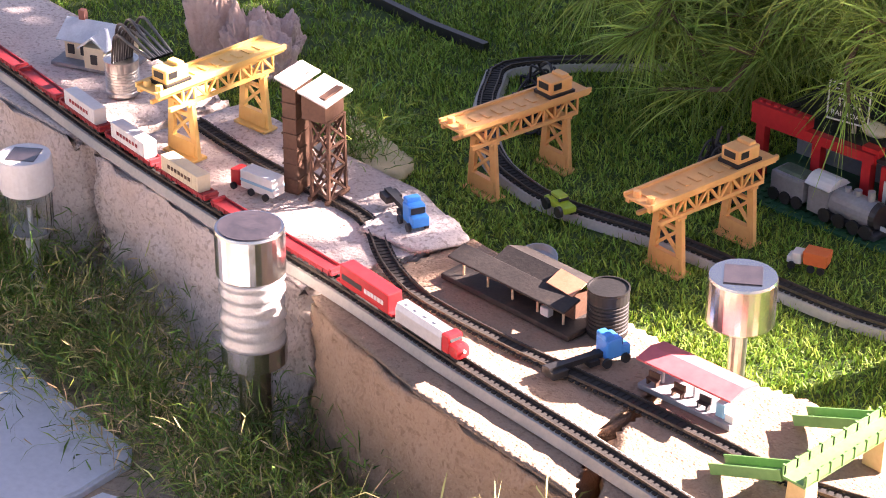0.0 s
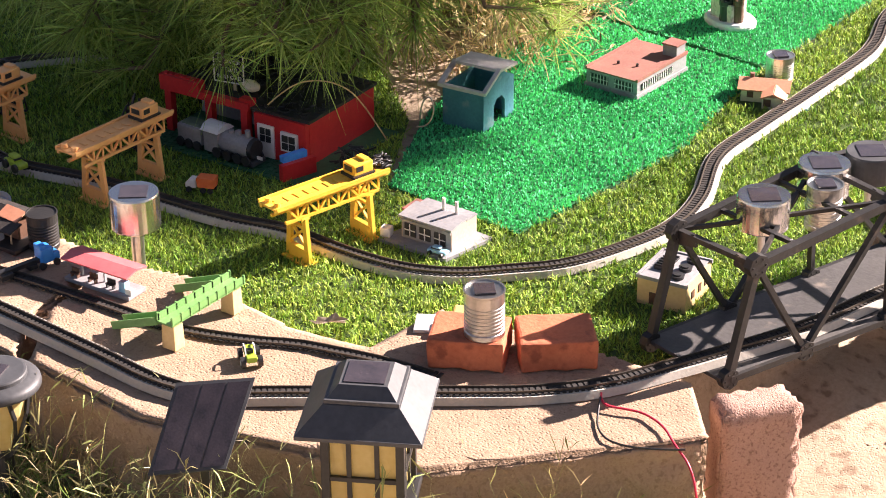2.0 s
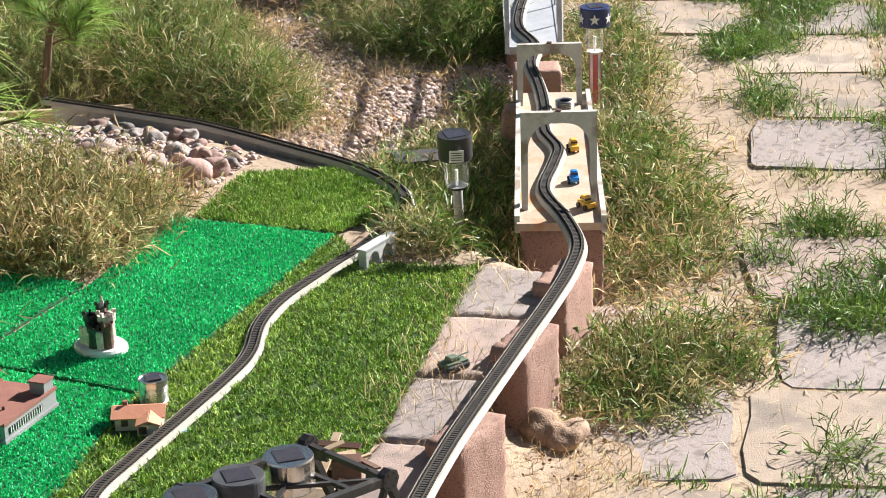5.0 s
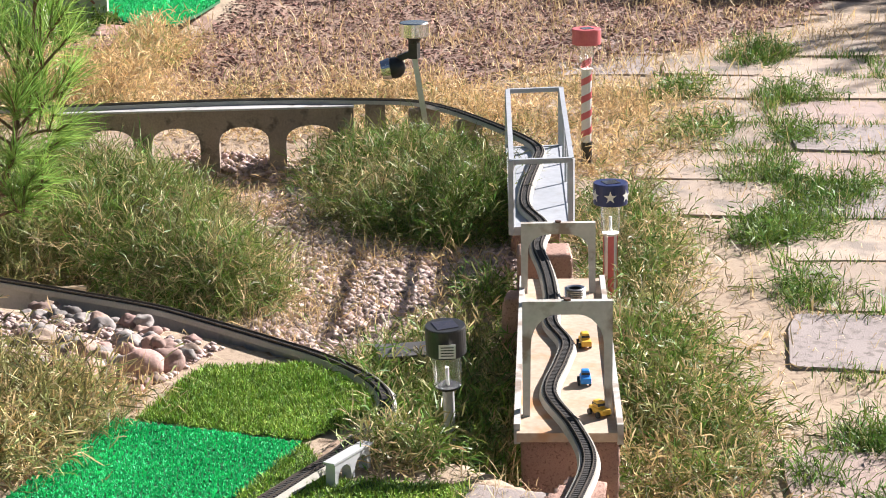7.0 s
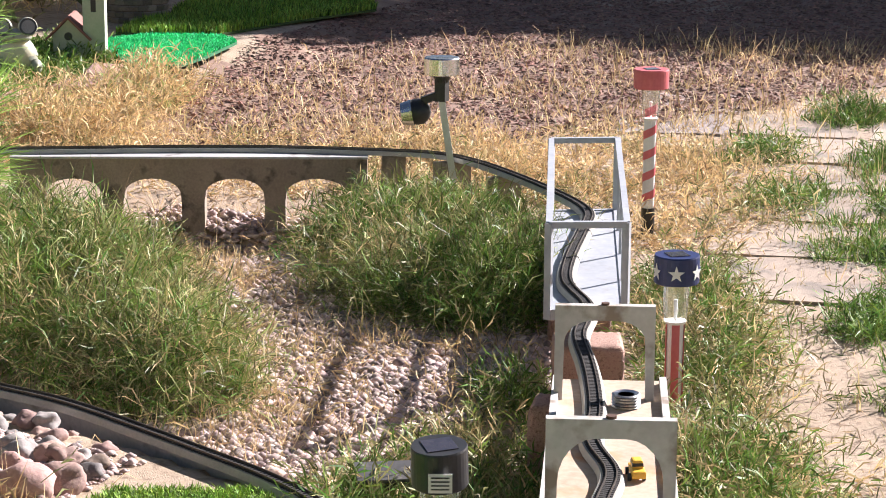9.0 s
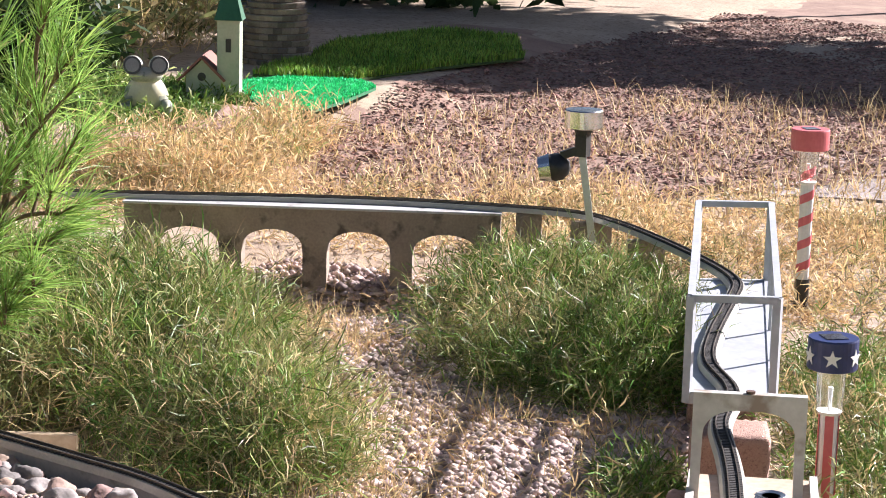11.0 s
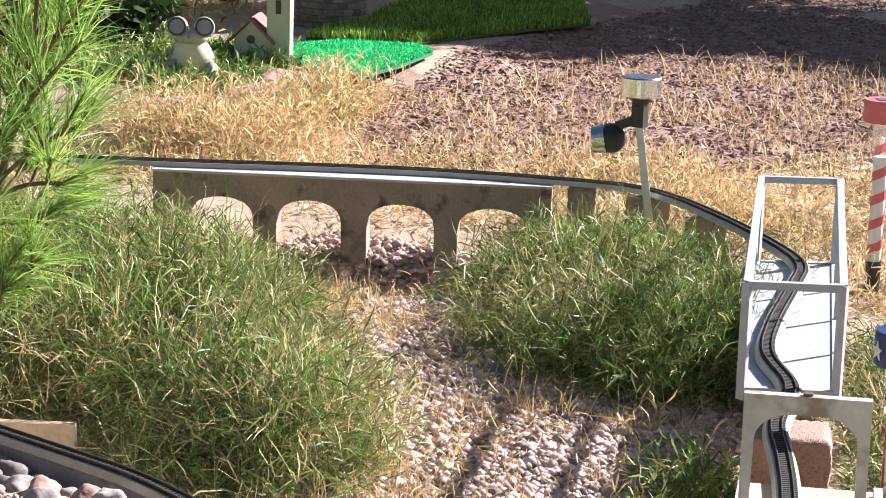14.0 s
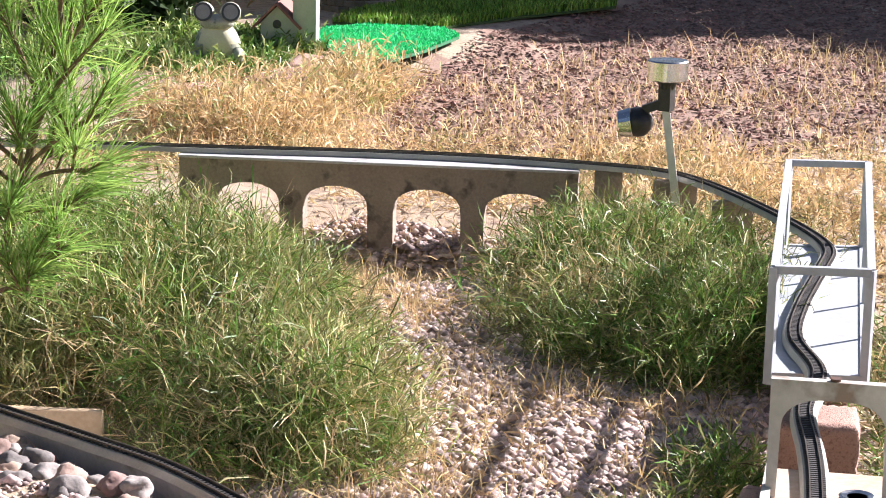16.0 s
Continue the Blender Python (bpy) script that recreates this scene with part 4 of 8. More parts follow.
bm = B(); box(bm, 0.318, 0.21, 0.006, 0.0, 0.165, 0.086)
rr = random.Random(2)
for _ in range(260):
    box(bm, 0.010, 0.007, 0.003, -0.15 + 0.30 * rr.random(), 0.07 + 0.19 * rr.random(), 0.0915, rz=rr.uniform(0, 90))
part("roof", bm, "black", lb, "glossy black studded roof")
bm = B(); box(bm, 0.026, 0.016, 0.012, 0.02, 0.066, 0.092); part("roof_brick", bm, "red", lb)
door = part("door", (lambda b: (box(b, 0.036, 0.004, 0.062, 0.068, 0.053, 0.006), b)[1])(B()), "white", lb, "white toy door with four panes")
bm = B()
for i in (-1, 1):
    for j in (0, 1):
        box(bm, 0.010, 0.003, 0.012, 0.068 + i * 0.0065, 0.0507, 0.036 + j * 0.014)
part("pane", bm, "black", door)
win = part("window", (lambda b: (box(b, 0.036, 0.006, 0.036, 0.12, 0.052, 0.028), b)[1])(B()), "white", lb, "white toy window frame")
bm = B()
for i in (-1, 1):
    for j in (0, 1):
        box(bm, 0.012, 0.003, 0.012, 0.12 + i * 0.0075, 0.0482, 0.0325 + j * 0.0145)
part("pane", bm, "black", win)

sg = thing("railroad_sign", pose(-2.462, 2.46, 0.106, 0, 0, 12), "black sign board with white railroad lettering on the depot roof", "sign")
bm = B(); box(bm, 0.062, 0.004, 0.056, 0, 0, 0.004); part("board", bm, "black", sg)
bm = B()
for a, b in (((-0.030, -0.003, 0.005), (0.030, -0.003, 0.005)), ((-0.030, -0.003, 0.059), (0.030, -0.003, 0.059)), ((-0.030, -0.003, 0.005), (-0.030, -0.003, 0.059)), ((0.030, -0.003, 0.005), (0.030, -0.003, 0.059))):
    strut(bm, a, b, 0.0018)
part("border", bm, "white", sg)
bm = B(); box(bm, 0.006, 0.003, 0.018, 0.01, 0, -0.013); part("foot", bm, "wood", sg)
for txt, z, sz in (("Classical", 0.042, 0.0135), ("Train", 0.026, 0.017), ("RAILROAD", 0.0115, 0.0105)):
    cu = bpy.data.curves.new("lettering", "FONT")
    cu.body, cu.size, cu.align_x, cu.extrude = txt, sz, "CENTER", 0.0003
    cu.materials.append(M["white"])
    ob = new("lettering", cu)
    ob.parent, ob.matrix_local = sg, pose(0, -0.0026, z, 90)
bm = B(); bmesh.ops.create_icosphere(bm, subdivisions=2, radius=0.014)
for v in bm.verts:
    v.co = Vector((v.co.x * 1.6, v.co.y, v.co.z * 0.8 + 0.011)) * (1 + 0.2 * noise.noise(v.co * 60))
ob = part("pebble", bm, "cream", smooth=True); ob.location = (-2.425, 2.47, 0.098); tagged(ob, "pale pebble lying on the depot roof", "pebble")

# steam locomotive and tender on the plate
sl = thing("toy_steam_engine", pose(-2.415, 2.382, 0.011, 0, 0, -1), "grey toy steam locomotive with a white cab roof", "toy train")
bm = B(); tube(bm, 0.019, 0.019, 0.066, 0.004, 0, 0.028, 20, ry=90); part("boiler", bm, "grey", sl)
bm = B(); tube(bm, 0.0195, 0.017, 0.008, 0.069, 0, 0.028, 20, ry=90); part("smokebox", bm, "black", sl)
bm = B(); box(bm, 0.034, 0.040, 0.040, -0.014, 0, 0.006, 0.002); part("cab", bm, "grey", sl)
bm = B(); tube(bm, 0.024, 0.024, 0.042, -0.036, 0, 0.034, 20, ry=90)
for v in bm.verts:
    v.co.z = max(v.co.z, 0.046)
part("cab_roof", bm, "white", sl, "white arched cab roof")
for x, r, hh in ((0.058, 0.0055, 0.016), (0.036, 0.006, 0.010), (0.02, 0.005, 0.008)):
    bm = B(); tube(bm, r, r * 0.9, hh, x, 0, 0.044, 12); part("dome" if x < 0.05 else "funnel", bm, "grey", sl)
bm = B(); box(bm, 0.098, 0.034, 0.008, 0.022, 0, 0.004, 0.001), box(bm, 0.012, 0.036, 0.008, 0.076, 0, 0, 0.002); part("frame", bm, "dkgrey", sl)
bm = B(); box(bm, 0.012, 0.002, 0.006, 0.0835, 0, 0.01); part("plate", bm, "white", sl)
wheels(sl, (0.0, 0.024, 0.048, 0.068), 0.018, 0.010, "black")
td = thing("toy_tender", pose(-2.485, 2.386, 0.010, 0, 0, -1), "grey toy tender coupled behind the steam engine", "toy train")
bm = B(); box(bm, 0.058, 0.038, 0.034, 0, 0, 0.008, 0.005); part("tank", bm, "grey", td)
bm = B(); box(bm, 0.05, 0.03, 0.006, 0, 0, 0.040, 0.003, taper=0.8); part("load", bm, "olive", td)
wheels(td, (-0.02, 0.0, 0.02), 0.018, 0.009, "black")

# ---- train on the outer track ----
LINE = spline(OUTER, 0.005)
start = min(range(len(LINE)), key=lambda k: (LINE[k] - Vector((-2.42, 1.707, 0))).length)
RAIL = TRACK_Z + 0.0149


def on_line(back, ln):
    """The pose on the rails of a car whose nose is that far behind the train's head."""
    a, b = LINE[max(0, start - int((back + ln * 0.15) / 0.005))], LINE[max(0, start - int((back + ln * 0.85) / 0.005))]
    mid = (a + b) / 2
    return pose(mid.x, mid.y, RAIL, 0, 0, math.degrees(math.atan2(a.y - b.y, a.x - b.x)))


def bogies(parent, ln):
    for x in (-ln * 0.32, ln * 0.32):
        bm = B()
        box(bm, 0.024, 0.014, 0.003, x, 0, 0.004)
        for dx in (-0.008, 0.008):
            tube(bm, 0.0048, 0.0048, 0.015, x + dx, 0.0075, 0.0048, 10, rx=90)
        part("bogie", bm, "black", parent)


def flat_car(back, ln, load="", label=""):
    c = thing("flat_wagon", on_line(back, ln), label or "empty oxide red flat wagon of a model train", "model train car", "wagons of the train")
    bm = B(); box(bm, ln, 0.021, 0.004, 0, 0, 0.009, 0.0008), box(bm, ln * 0.7, 0.006, 0.004, 0, 0, 0.005)
    for s in (-1, 1):
        box(bm, ln, 0.0015, 0.003, 0, s * 0.0103, 0.0125)
        for k in range(10):
            box(bm, 0.002, 0.002, 0.005, -ln * 0.45 + ln * 0.1 * k, s * 0.0108, 0.009)
    for s in (-1, 1):
        box(bm, 0.004, 0.02, 0.006, s * (ln / 2 - 0.003), 0, 0.012)
    part("deck", bm, "darkred", c)
    bogies(c, ln)
    bm = B(); box(bm, 0.010, 0.003, 0.003, ln / 2 + 0.004, 0, 0.007); part("coupler", bm, "black", c)
    if load:
        bm = B(); box(bm, ln * 0.72, 0.020, 0.024, 0, 0, 0.0131, 0.0008)
        bx = part("container", bm, load, c, "ribbed container")
        for k in range(9):
            bm = B(); box(bm, 0.0018, 0.0208, 0.022, -ln * 0.32 + ln * 0.08 * k, 0, 0.014); part("rib", bm, load, bx)
        bm = B()
        for k in range(7):
            for s in (-1, 1):
                box(bm, 0.005, 0.0006, 0.005, -ln * 0.2 + k * ln * 0.066, s * 0.0106, 0.024)
        part("lettering", bm, "darkred" if load == "white" else "brown", bx)
    return c


def diesel(back, ln, body, nose, label):
    c = thing("locomotive", on_line(back, ln), label, "model locomotive", "locomotives of the train")
    bm = B()
    prof = [(-0.0105, 0.008), (0.0105, 0.008), (0.0105, 0.024), (0.007, 0.031), (-0.007, 0.031), (-0.0105, 0.024)]
    a = [bm.verts.new((-ln / 2, y, z)) for y, z in prof]
    b = [bm.verts.new((ln * 0.24, y, z)) for y, z in prof]
    for k in range(6):
        bm.faces.new((a[k], a[(k + 1) % 6], b[(k + 1) % 6], b[k]))
    bm.faces.new(a), bm.faces.new(b[::-1])
    for k in range(4):
        tube(bm, 0.003, 0.003, 0.0015, -ln * 0.4 + k * ln * 0.15, 0, 0.031, 10)
    part("body", bm, body, c)
    bm = B()
    box(bm, ln * 0.12, 0.0215, 0.024, ln * 0.30, 0, 0.008, 0.003), box(bm, ln * 0.16, 0.0205, 0.017, ln * 0.41, 0, 0.006, 0.006)
    n = part("nose", bm, nose, c)
    bm = B(); box(bm, 0.003, 0.016, 0.005, ln * 0.362, 0, 0.024, 0, 0, -25); part("windscreen", bm, "black", n)
    bm = B(); tube(bm, 0.0022, 0.0022, 0.002, ln * 0.487, 0, 0.017, 10, ry=90); part("headlight", bm, "white", n)
    bm = B(); box(bm, ln * 0.9, 0.018, 0.004, 0, 0, 0.005); part("underframe", bm, "black", c)
    bogies(c, ln)
    return c


back = 0.0
diesel(back, 0.118, "silver", "red", "silver diesel locomotive with a red rounded nose leading the train")
back += 0.126
c = thing("locomotive", on_line(back, 0.115), "bright red boxy booster locomotive with white lettering bars", "model locomotive", "locomotives of the train")
bm = B(); box(bm, 0.098, 0.021, 0.024, 0, 0, 0.0105, 0.0015), box(bm, 0.114, 0.02, 0.003, 0, 0, 0.008); part("body", bm, "red", c)
bm = B()
for s in (-1, 1):
    for k in range(6):
        box(bm, 0.005, 0.0006, 0.006, 0.004 + k * 0.0066, s * 0.0107, 0.017)
part("lettering", bm, "white", c)
bm = B()
for s in (-1, 1):
    box(bm, 0.04, 0.0006, 0.007, -0.024, s * 0.0107, 0.0165)
part("grille", bm, "black", c)
bogies(c, 0.115)
back += 0.123
for load, lab in (("", ""), ("", ""), ("cream", "red flat wagon carrying a cream container"), ("white", "red flat wagon carrying a white container"), ("white", "red flat wagon carrying a white container"), ("", ""), ("", ""), ("", "")):
    flat_car(back, 0.122, load, lab)
    back += 0.132
c = thing("tank_wagon", on_line(back, 0.11), "black tank wagon near the tail of the train", "model train car", "wagons of the train")
bm = B(); tube(bm, 0.0105, 0.0105, 0.09, -0.045, 0, 0.02, 18, ry=90), box(bm, 0.1, 0.018, 0.004, 0, 0, 0.006); part("tank", bm, "black", c)
bogies(c, 0.11)
back += 0.118
diesel(back, 0.115, "navy", "navy", "dark blue diesel locomotive pushing at the tail of the train")


# ---- truss bridge ----
def truss_bridge():
    br = thing("truss_bridge", pose(0, 0, 0), "black painted steel truss bridge with a dark sheet deck", "model bridge")
    sides = (((-1.281, 2.172), (-1.053, 2.764)), ((-1.427, 2.2), (-1.218, 2.849)))
    tops = []
    bm = B(); tube(bm, 0.002, 0.0015, 0.018, n=6)
    rivet = part("rivet", bm, "blackmetal")
    for (x0, y0), (x1, y1) in sides:
        ln = math.hypot(x1 - x0, y1 - y0)
        at = lambda s, z: Vector((x0 + (x1 - x0) * s / 0.634, y0 + (y1 - y0) * s / 0.634, z))
        bot = [at(s, 0.034) for s in (0.0, 0.145, 0.31, 0.472, 0.634)]
        top = [at(0.04, 0.206), at(0.30, 0.235), at(0.56, 0.206)]
        tops.append(top)
        for a, b in zip(top, top[1:]):
            bm = B(); strut(bm, a, b, 0.013, 0.013); part("top_chord", bm, "blackmetal", br)
        bm = B(); strut(bm, bot[0], bot[4], 0.016, 0.010); part("bottom_chord", bm, "blackmetal", br)
        for a, b in ((bot[0], top[0]), (top[2], bot[4])):
            bm = B(); strut(bm, a, b, 0.013, 0.011); part("end_post", bm, "blackmetal", br)
        for a, b in ((top[0], bot[1]), (bot[1], top[1]), (top[1], bot[2]), (top[1], bot[3]), (bot[3], top[2])):
            bm = B(); strut(bm, a, b, 0.0095, 0.008); part("diagonal", bm, "blackmetal", br)
        d = (bot[4] - bot[0]).normalized()
        n = Vector((d.y, -d.x, 0))
        for p, r in [(q, 0.016) for q in bot] + [(q, 0.018) for q in top]:
            bm = B()
            tube(bm, r, r, 0.0145, n=8)
            g = part("gusset", bm, "blackmetal", br, "riveted joint plate")
            g.matrix_local = Matrix.Translation(p) @ n.to_track_quat("Z", "Y").to_matrix().to_4x4() @ pose(0, 0, -0.0072)
            for k in range(6):
                bolt = rivet.copy()
                scene.collection.objects.link(bolt)
                bolt.parent, bolt.matrix_local = g, pose(r * 0.66 * math.cos(k * 1.05), r * 0.66 * math.sin(k * 1.05), -0.0018)
    bpy.data.objects.remove(rivet)
    for a, b in zip(*tops):
        bm = B(); strut(bm, a, b, 0.010, 0.008)
        strut(bm, a + Vector((0, 0, -0.012)), a.lerp(b, 0.25) + Vector((0, 0, -0.004)), 0.005, 0.02)
        strut(bm, b + Vector((0, 0, -0.012)), b.lerp(a, 0.25) + Vector((0, 0, -0.004)), 0.005, 0.02)
        part("cross_brace", bm, "blackmetal", br)
    for u in (0.30, 0.72):
        for k in (0, 1):
            a, b = tops[0][k].lerp(tops[0][k + 1], u), tops[1][k].lerp(tops[1][k + 1], u)
            bm = B(); strut(bm, a, b, 0.008, 0.006); part("cross_brace", bm, "blackmetal", br)
    for k in (0, 1):
        bm = B(); strut(bm, tops[0][k], tops[1][k + 1], 0.006), strut(bm, tops[1][k], tops[0][k + 1], 0.006); part("wind_brace", bm, "blackmetal", br)
    bm = B()
    prism(bm, [(-1.285, 2.155), (-1.05, 2.775), (-1.215, 2.855), (-1.43, 2.195)], 0.005, 0.0345)
    part("deck", bm, "deck", br)
    return br


truss_bridge()
for k, (o, zt) in enumerate((([(-1.293, 2.129), (-1.216, 2.221), (-1.159, 2.184), (-1.242, 2.077)], 0.030), ([(-1.20, 2.66), (-1.105, 2.65), (-1.10, 2.75), (-1.205, 2.76)], 0.028))):
    ob = rough_stone("wall_block", o, -0.205, zt, "block", None, 0.006, 31 + k)
    tagged(ob, "reddish concrete block carrying the end of the truss bridge", "concrete block", "blocks under the outer track")


# ---- solar stake lights ----
def star_outline(r):
    return [(r * (1 if k % 2 == 0 else 0.4) * math.sin(math.pi * k / 5), r * (1 if k % 2 == 0 else 0.4) * math.cos(math.pi * k / 5)) for k in range(10)]


def stake_light(m, z_top, r, cap_h, cap, label, lens_h=0.0, lens_r=0.6, pole_r=0.008, pole="steel", stripe=None, tilt=0.0, star=False, panel=1.1, bands=(), rippled=False, disc=False):
    """A solar stake light whose foot is at the pose; z_top is the height of its cap's top over the foot."""
    s = thing("solar_light", m, label, "solar light", "solar garden lights")
    bm = B()
    lathe(bm, [(r * 0.97, z_top - cap_h), (r, z_top - cap_h + 0.002), (r, z_top - 0.003), (r * 0.975, z_top), (r * 0.9, z_top), (0.0004, z_top - 0.001)], 36)
    tube(bm, r * 0.95, r * 0.95, 0.002, 0, 0, z_top - cap_h + 0.001, 36)
    c = part("cap", bm, cap, s)
    bm = B()
    if disc:
        tube(bm, r * 0.9, r * 0.9, 0.0015, 0, 0, z_top - 0.0004, 36)
    else:
        box(bm, r * panel, r * panel, 0.0015, 0, 0, z_top - 0.0004, 0.0003, rz=38)
    part("solar_panel", bm, "solar", c)
    z = z_top - cap_h
    if star:
        bm = B()
        for k in range(6):
            a = math.radians(-75 + 60 * k)
            prism(bm, star_outline(cap_h * 0.3), 0.0012, 0, Matrix.Translation((r * math.cos(a), r * math.sin(a), z + cap_h * 0.45)) @ pose(0, 0, 0, 90, 0, math.degrees(a) + 90))
        part("star", bm, "white", c, "white printed star")
    if rippled:
        bm = B()
        prof = [(r * lens_r * (0.93 + 0.05 * math.sin(j * 1.9) + 0.02 * math.sin(j * 0.7)), z - lens_h * j / 18) for j in range(19)]
        lathe(bm, prof, 32)
        for v in bm.verts:
            v.co.x *= 1 + 0.05 * noise.noise(v.co * 60)
            v.co.y *= 1 + 0.05 * noise.noise(v.co * 55)
        part("lens", bm, "ripple", s, "rippled translucent plastic lens", smooth=True)
        z -= lens_h
        bm = B(); tube(bm, r * 0.95, r * 0.97, 0.028, 0, 0, z - 0.028, 28); part("collar", bm, "steel", s)
        z -= 0.028
    elif lens_h:
        bm = B()
        n = 24
        lathe(bm, [(r * lens_r, z), (r * lens_r, z - lens_h * 0.7), (r * lens_r * 0.92, z - lens_h), (r * lens_r * 0.85, z - lens_h), (r * lens_r * 0.9, z - lens_h * 0.7), (r * lens_r * 0.93, z)], n)
        ob = part("lens", bm, "glass", s, "clear ribbed plastic lens")
        ob.visible_shadow = False
        bm = B(); tube(bm, 0.003, 0.004, lens_h * 0.55, 0, 0, z - lens_h, 10); part("bulb", bm, "white", s)
        z -= lens_h
        bm = B(); tube(bm, r * lens_r * 0.8, r * lens_r * 0.92, 0.006, 0, 0, z - 0.006, 24); part("collar", bm, bands[0] if bands else pole, s)
        z -= 0.006
    bm = B(); tube(bm, pole_r * 0.94, pole_r, z, 0, 0, 0, 16); pl = part("pole", bm, pole, s)
    if stripe == "spiral":
        bm = B()
        for k in range(5):
            zc = z * (0.2 + 0.18 * k)
            ring = []
            for j in range(17):
                a = 2 * math.pi * j / 16
                ring.append((bm.verts.new(((pole_r + 0.0008) * math.cos(a), (pole_r + 0.0008) * math.sin(a), zc + 0.05 * j / 16)), bm.verts.new(((pole_r + 0.0008) * math.cos(a), (pole_r + 0.0008) * math.sin(a), zc + 0.05 * j / 16 + 0.022))))
            for (a, b), (d, e) in zip(ring, ring[1:]):
                bm.faces.new((a, d, e, b))
        part("stripe", bm, "pink", pl, "red spiral stripe")
    elif stripe == "bars":
        bm = B()
        for k in range(4):
            a = math.radians(20 + 90 * k)
            box(bm, 0.0012, pole_r * 0.9, z * 0.96, (pole_r + 0.0002) * math.cos(a), (pole_r + 0.0002) * math.sin(a), 0.01, rz=math.degrees(a))
        part("stripe", bm, "pink", pl, "upright red stripe")
    if tilt:
        s.matrix_world = m @ pose(0, 0, 0, tilt, 0, 0)
    return s


# three steel caps, a black cap and a tin can behind the bridge
for x, y, r, hgt, mt, lab in ((-1.3225, 2.332, 0.0395, 0.050, "steel", "stainless steel solar light cap standing on the truss bridge braces"), (-1.300, 2.482, 0.0395, 0.050, "steel", "stainless steel solar light cap standing on the truss bridge braces"), (-1.260, 2.560, 0.039, 0.044, "dkgrey", "black solar light cap standing on the truss bridge braces"), (-1.216, 2.642, 0.0385, 0.054, "steel", "stainless steel solar light cap standing on the truss bridge braces")):
    stake_light(pose(x, y, 0.155), 0.097, r, hgt, mt, lab, pole_r=0.006, pole="tin")
tc = tin_can(pose(-1.270, 2.425, 0.176), 0.027, 0.072, "tin", "ribbed tin can perched on the truss bridge braces", True)
stake_light(pose(-2.230, 1.960, 0.0), 0.155, 0.040, 0.060, "steel", "stainless steel solar stake light on a clear ribbed pole", pole="tin", pole_r=0.011)
stake_light(pose(-2.735, 1.648, -0.20), 0.333, 0.043, 0.062, "steel", "tall stainless steel solar light with a rippled clear lens", 0.095, 0.98, 0.022, "steel", rippled=True, disc=True)
stake_light(pose(-3.245, 1.655, -0.20), 0.245, 0.037, 0.052, "white", "white and steel solar light with a clear lens", 0.062, 0.9, 0.010, "ltgrey")

# lantern with a round hat
hl = thing("garden_lantern", pose(-2.078, 1.508, -0.20), "dark grey solar garden lantern with a round hat and amber panes", "lantern")
bm = B(); lathe(bm, [(0.034, 0.274), (0.0605, 0.275), (0.0628, 0.277), (0.0630, 0.281), (0.0622, 0.285), (0.0600, 0.288), (0.0550, 0.2905), (0.0490, 0.2925), (0.0465, 0.2935)], 64); hat = part("hat", bm, "dkgrey", hl, smooth=True)
bm = B(); lathe(bm, [(0.0445, 0.2925), (0.0442, 0.2985), (0.0430, 0.3005), (0.0400, 0.3012), (0.0004, 0.3016)], 64); part("hat_disc", bm, "dkgrey", hat)
bm = B(); box(bm, 0.030, 0.030, 0.002, 0, 0, 0.3012, rz=20); part("solar_panel", bm, "solar", hat)
bm = B(); lathe(bm, [(0.044, 0.270), (0.040, 0.24), (0.028, 0.20), (0.017, 0.178), (0.010, 0.178)], 28); part("globe", bm, "amber", hl, "amber frosted globe")
for k in range(5):
    a = 2 * math.pi * k / 5
    bm = B()
    pts = [(0.046, 0.27), (0.0435, 0.24), (0.031, 0.20), (0.019, 0.176)]
    for off in (-1, 1):
        last = None
        for j, (rr2, zz) in enumerate(pts):
            aa = a + off * (0.42 * (1 - j / 3) ** 1.2)
            p = Vector((rr2 * math.cos(aa), rr2 * math.sin(aa), zz))
            if last is not None:
                strut(bm, last, p, 0.005)
            last = p
    part("rib", bm, "black", hl)
bm = B(); tube(bm, 0.018, 0.021, 0.012, 0, 0, 0.166, 20), tube(bm, 0.013, 0.013, 0.17, 0, 0, 0.0, 16); part("post", bm, "black", hl)

# square lantern
sl = thing("garden_lantern", pose(-1.50, 1.612, -0.20, 0, 0, 28), "dark grey square solar lantern with amber panes", "lantern")


def frustum(bm, a, b, h, z):
    tube(bm, a * math.sqrt(2) / 2, b * math.sqrt(2) / 2, h, 0, 0, z, 4, rz=45)


bm = B()
box(bm, 0.162, 0.162, 0.006, 0, 0, 0.386, 0.001)
frustum(bm, 0.160, 0.098, 0.030, 0.392), box(bm, 0.096, 0.096, 0.006, 0, 0, 0.422, 0.001), frustum(bm, 0.088, 0.062, 0.014, 0.428)
roof = part("roof", bm, "dkgrey", sl)
bm = B(); box(bm, 0.052, 0.052, 0.002, 0, 0, 0.4415); part("solar_panel", bm, "solar", roof)
bm = B(); box(bm, 0.090, 0.090, 0.115, 0, 0, 0.27); part("pane", bm, "amber", sl, "amber frosted pane")
for sx in (-1, 1):
    for sy in (-1, 1):
        bm = B(); box(bm, 0.011, 0.011, 0.14, sx * 0.048, sy * 0.048, 0.25, 0.001); part("corner_post", bm, "black", sl)
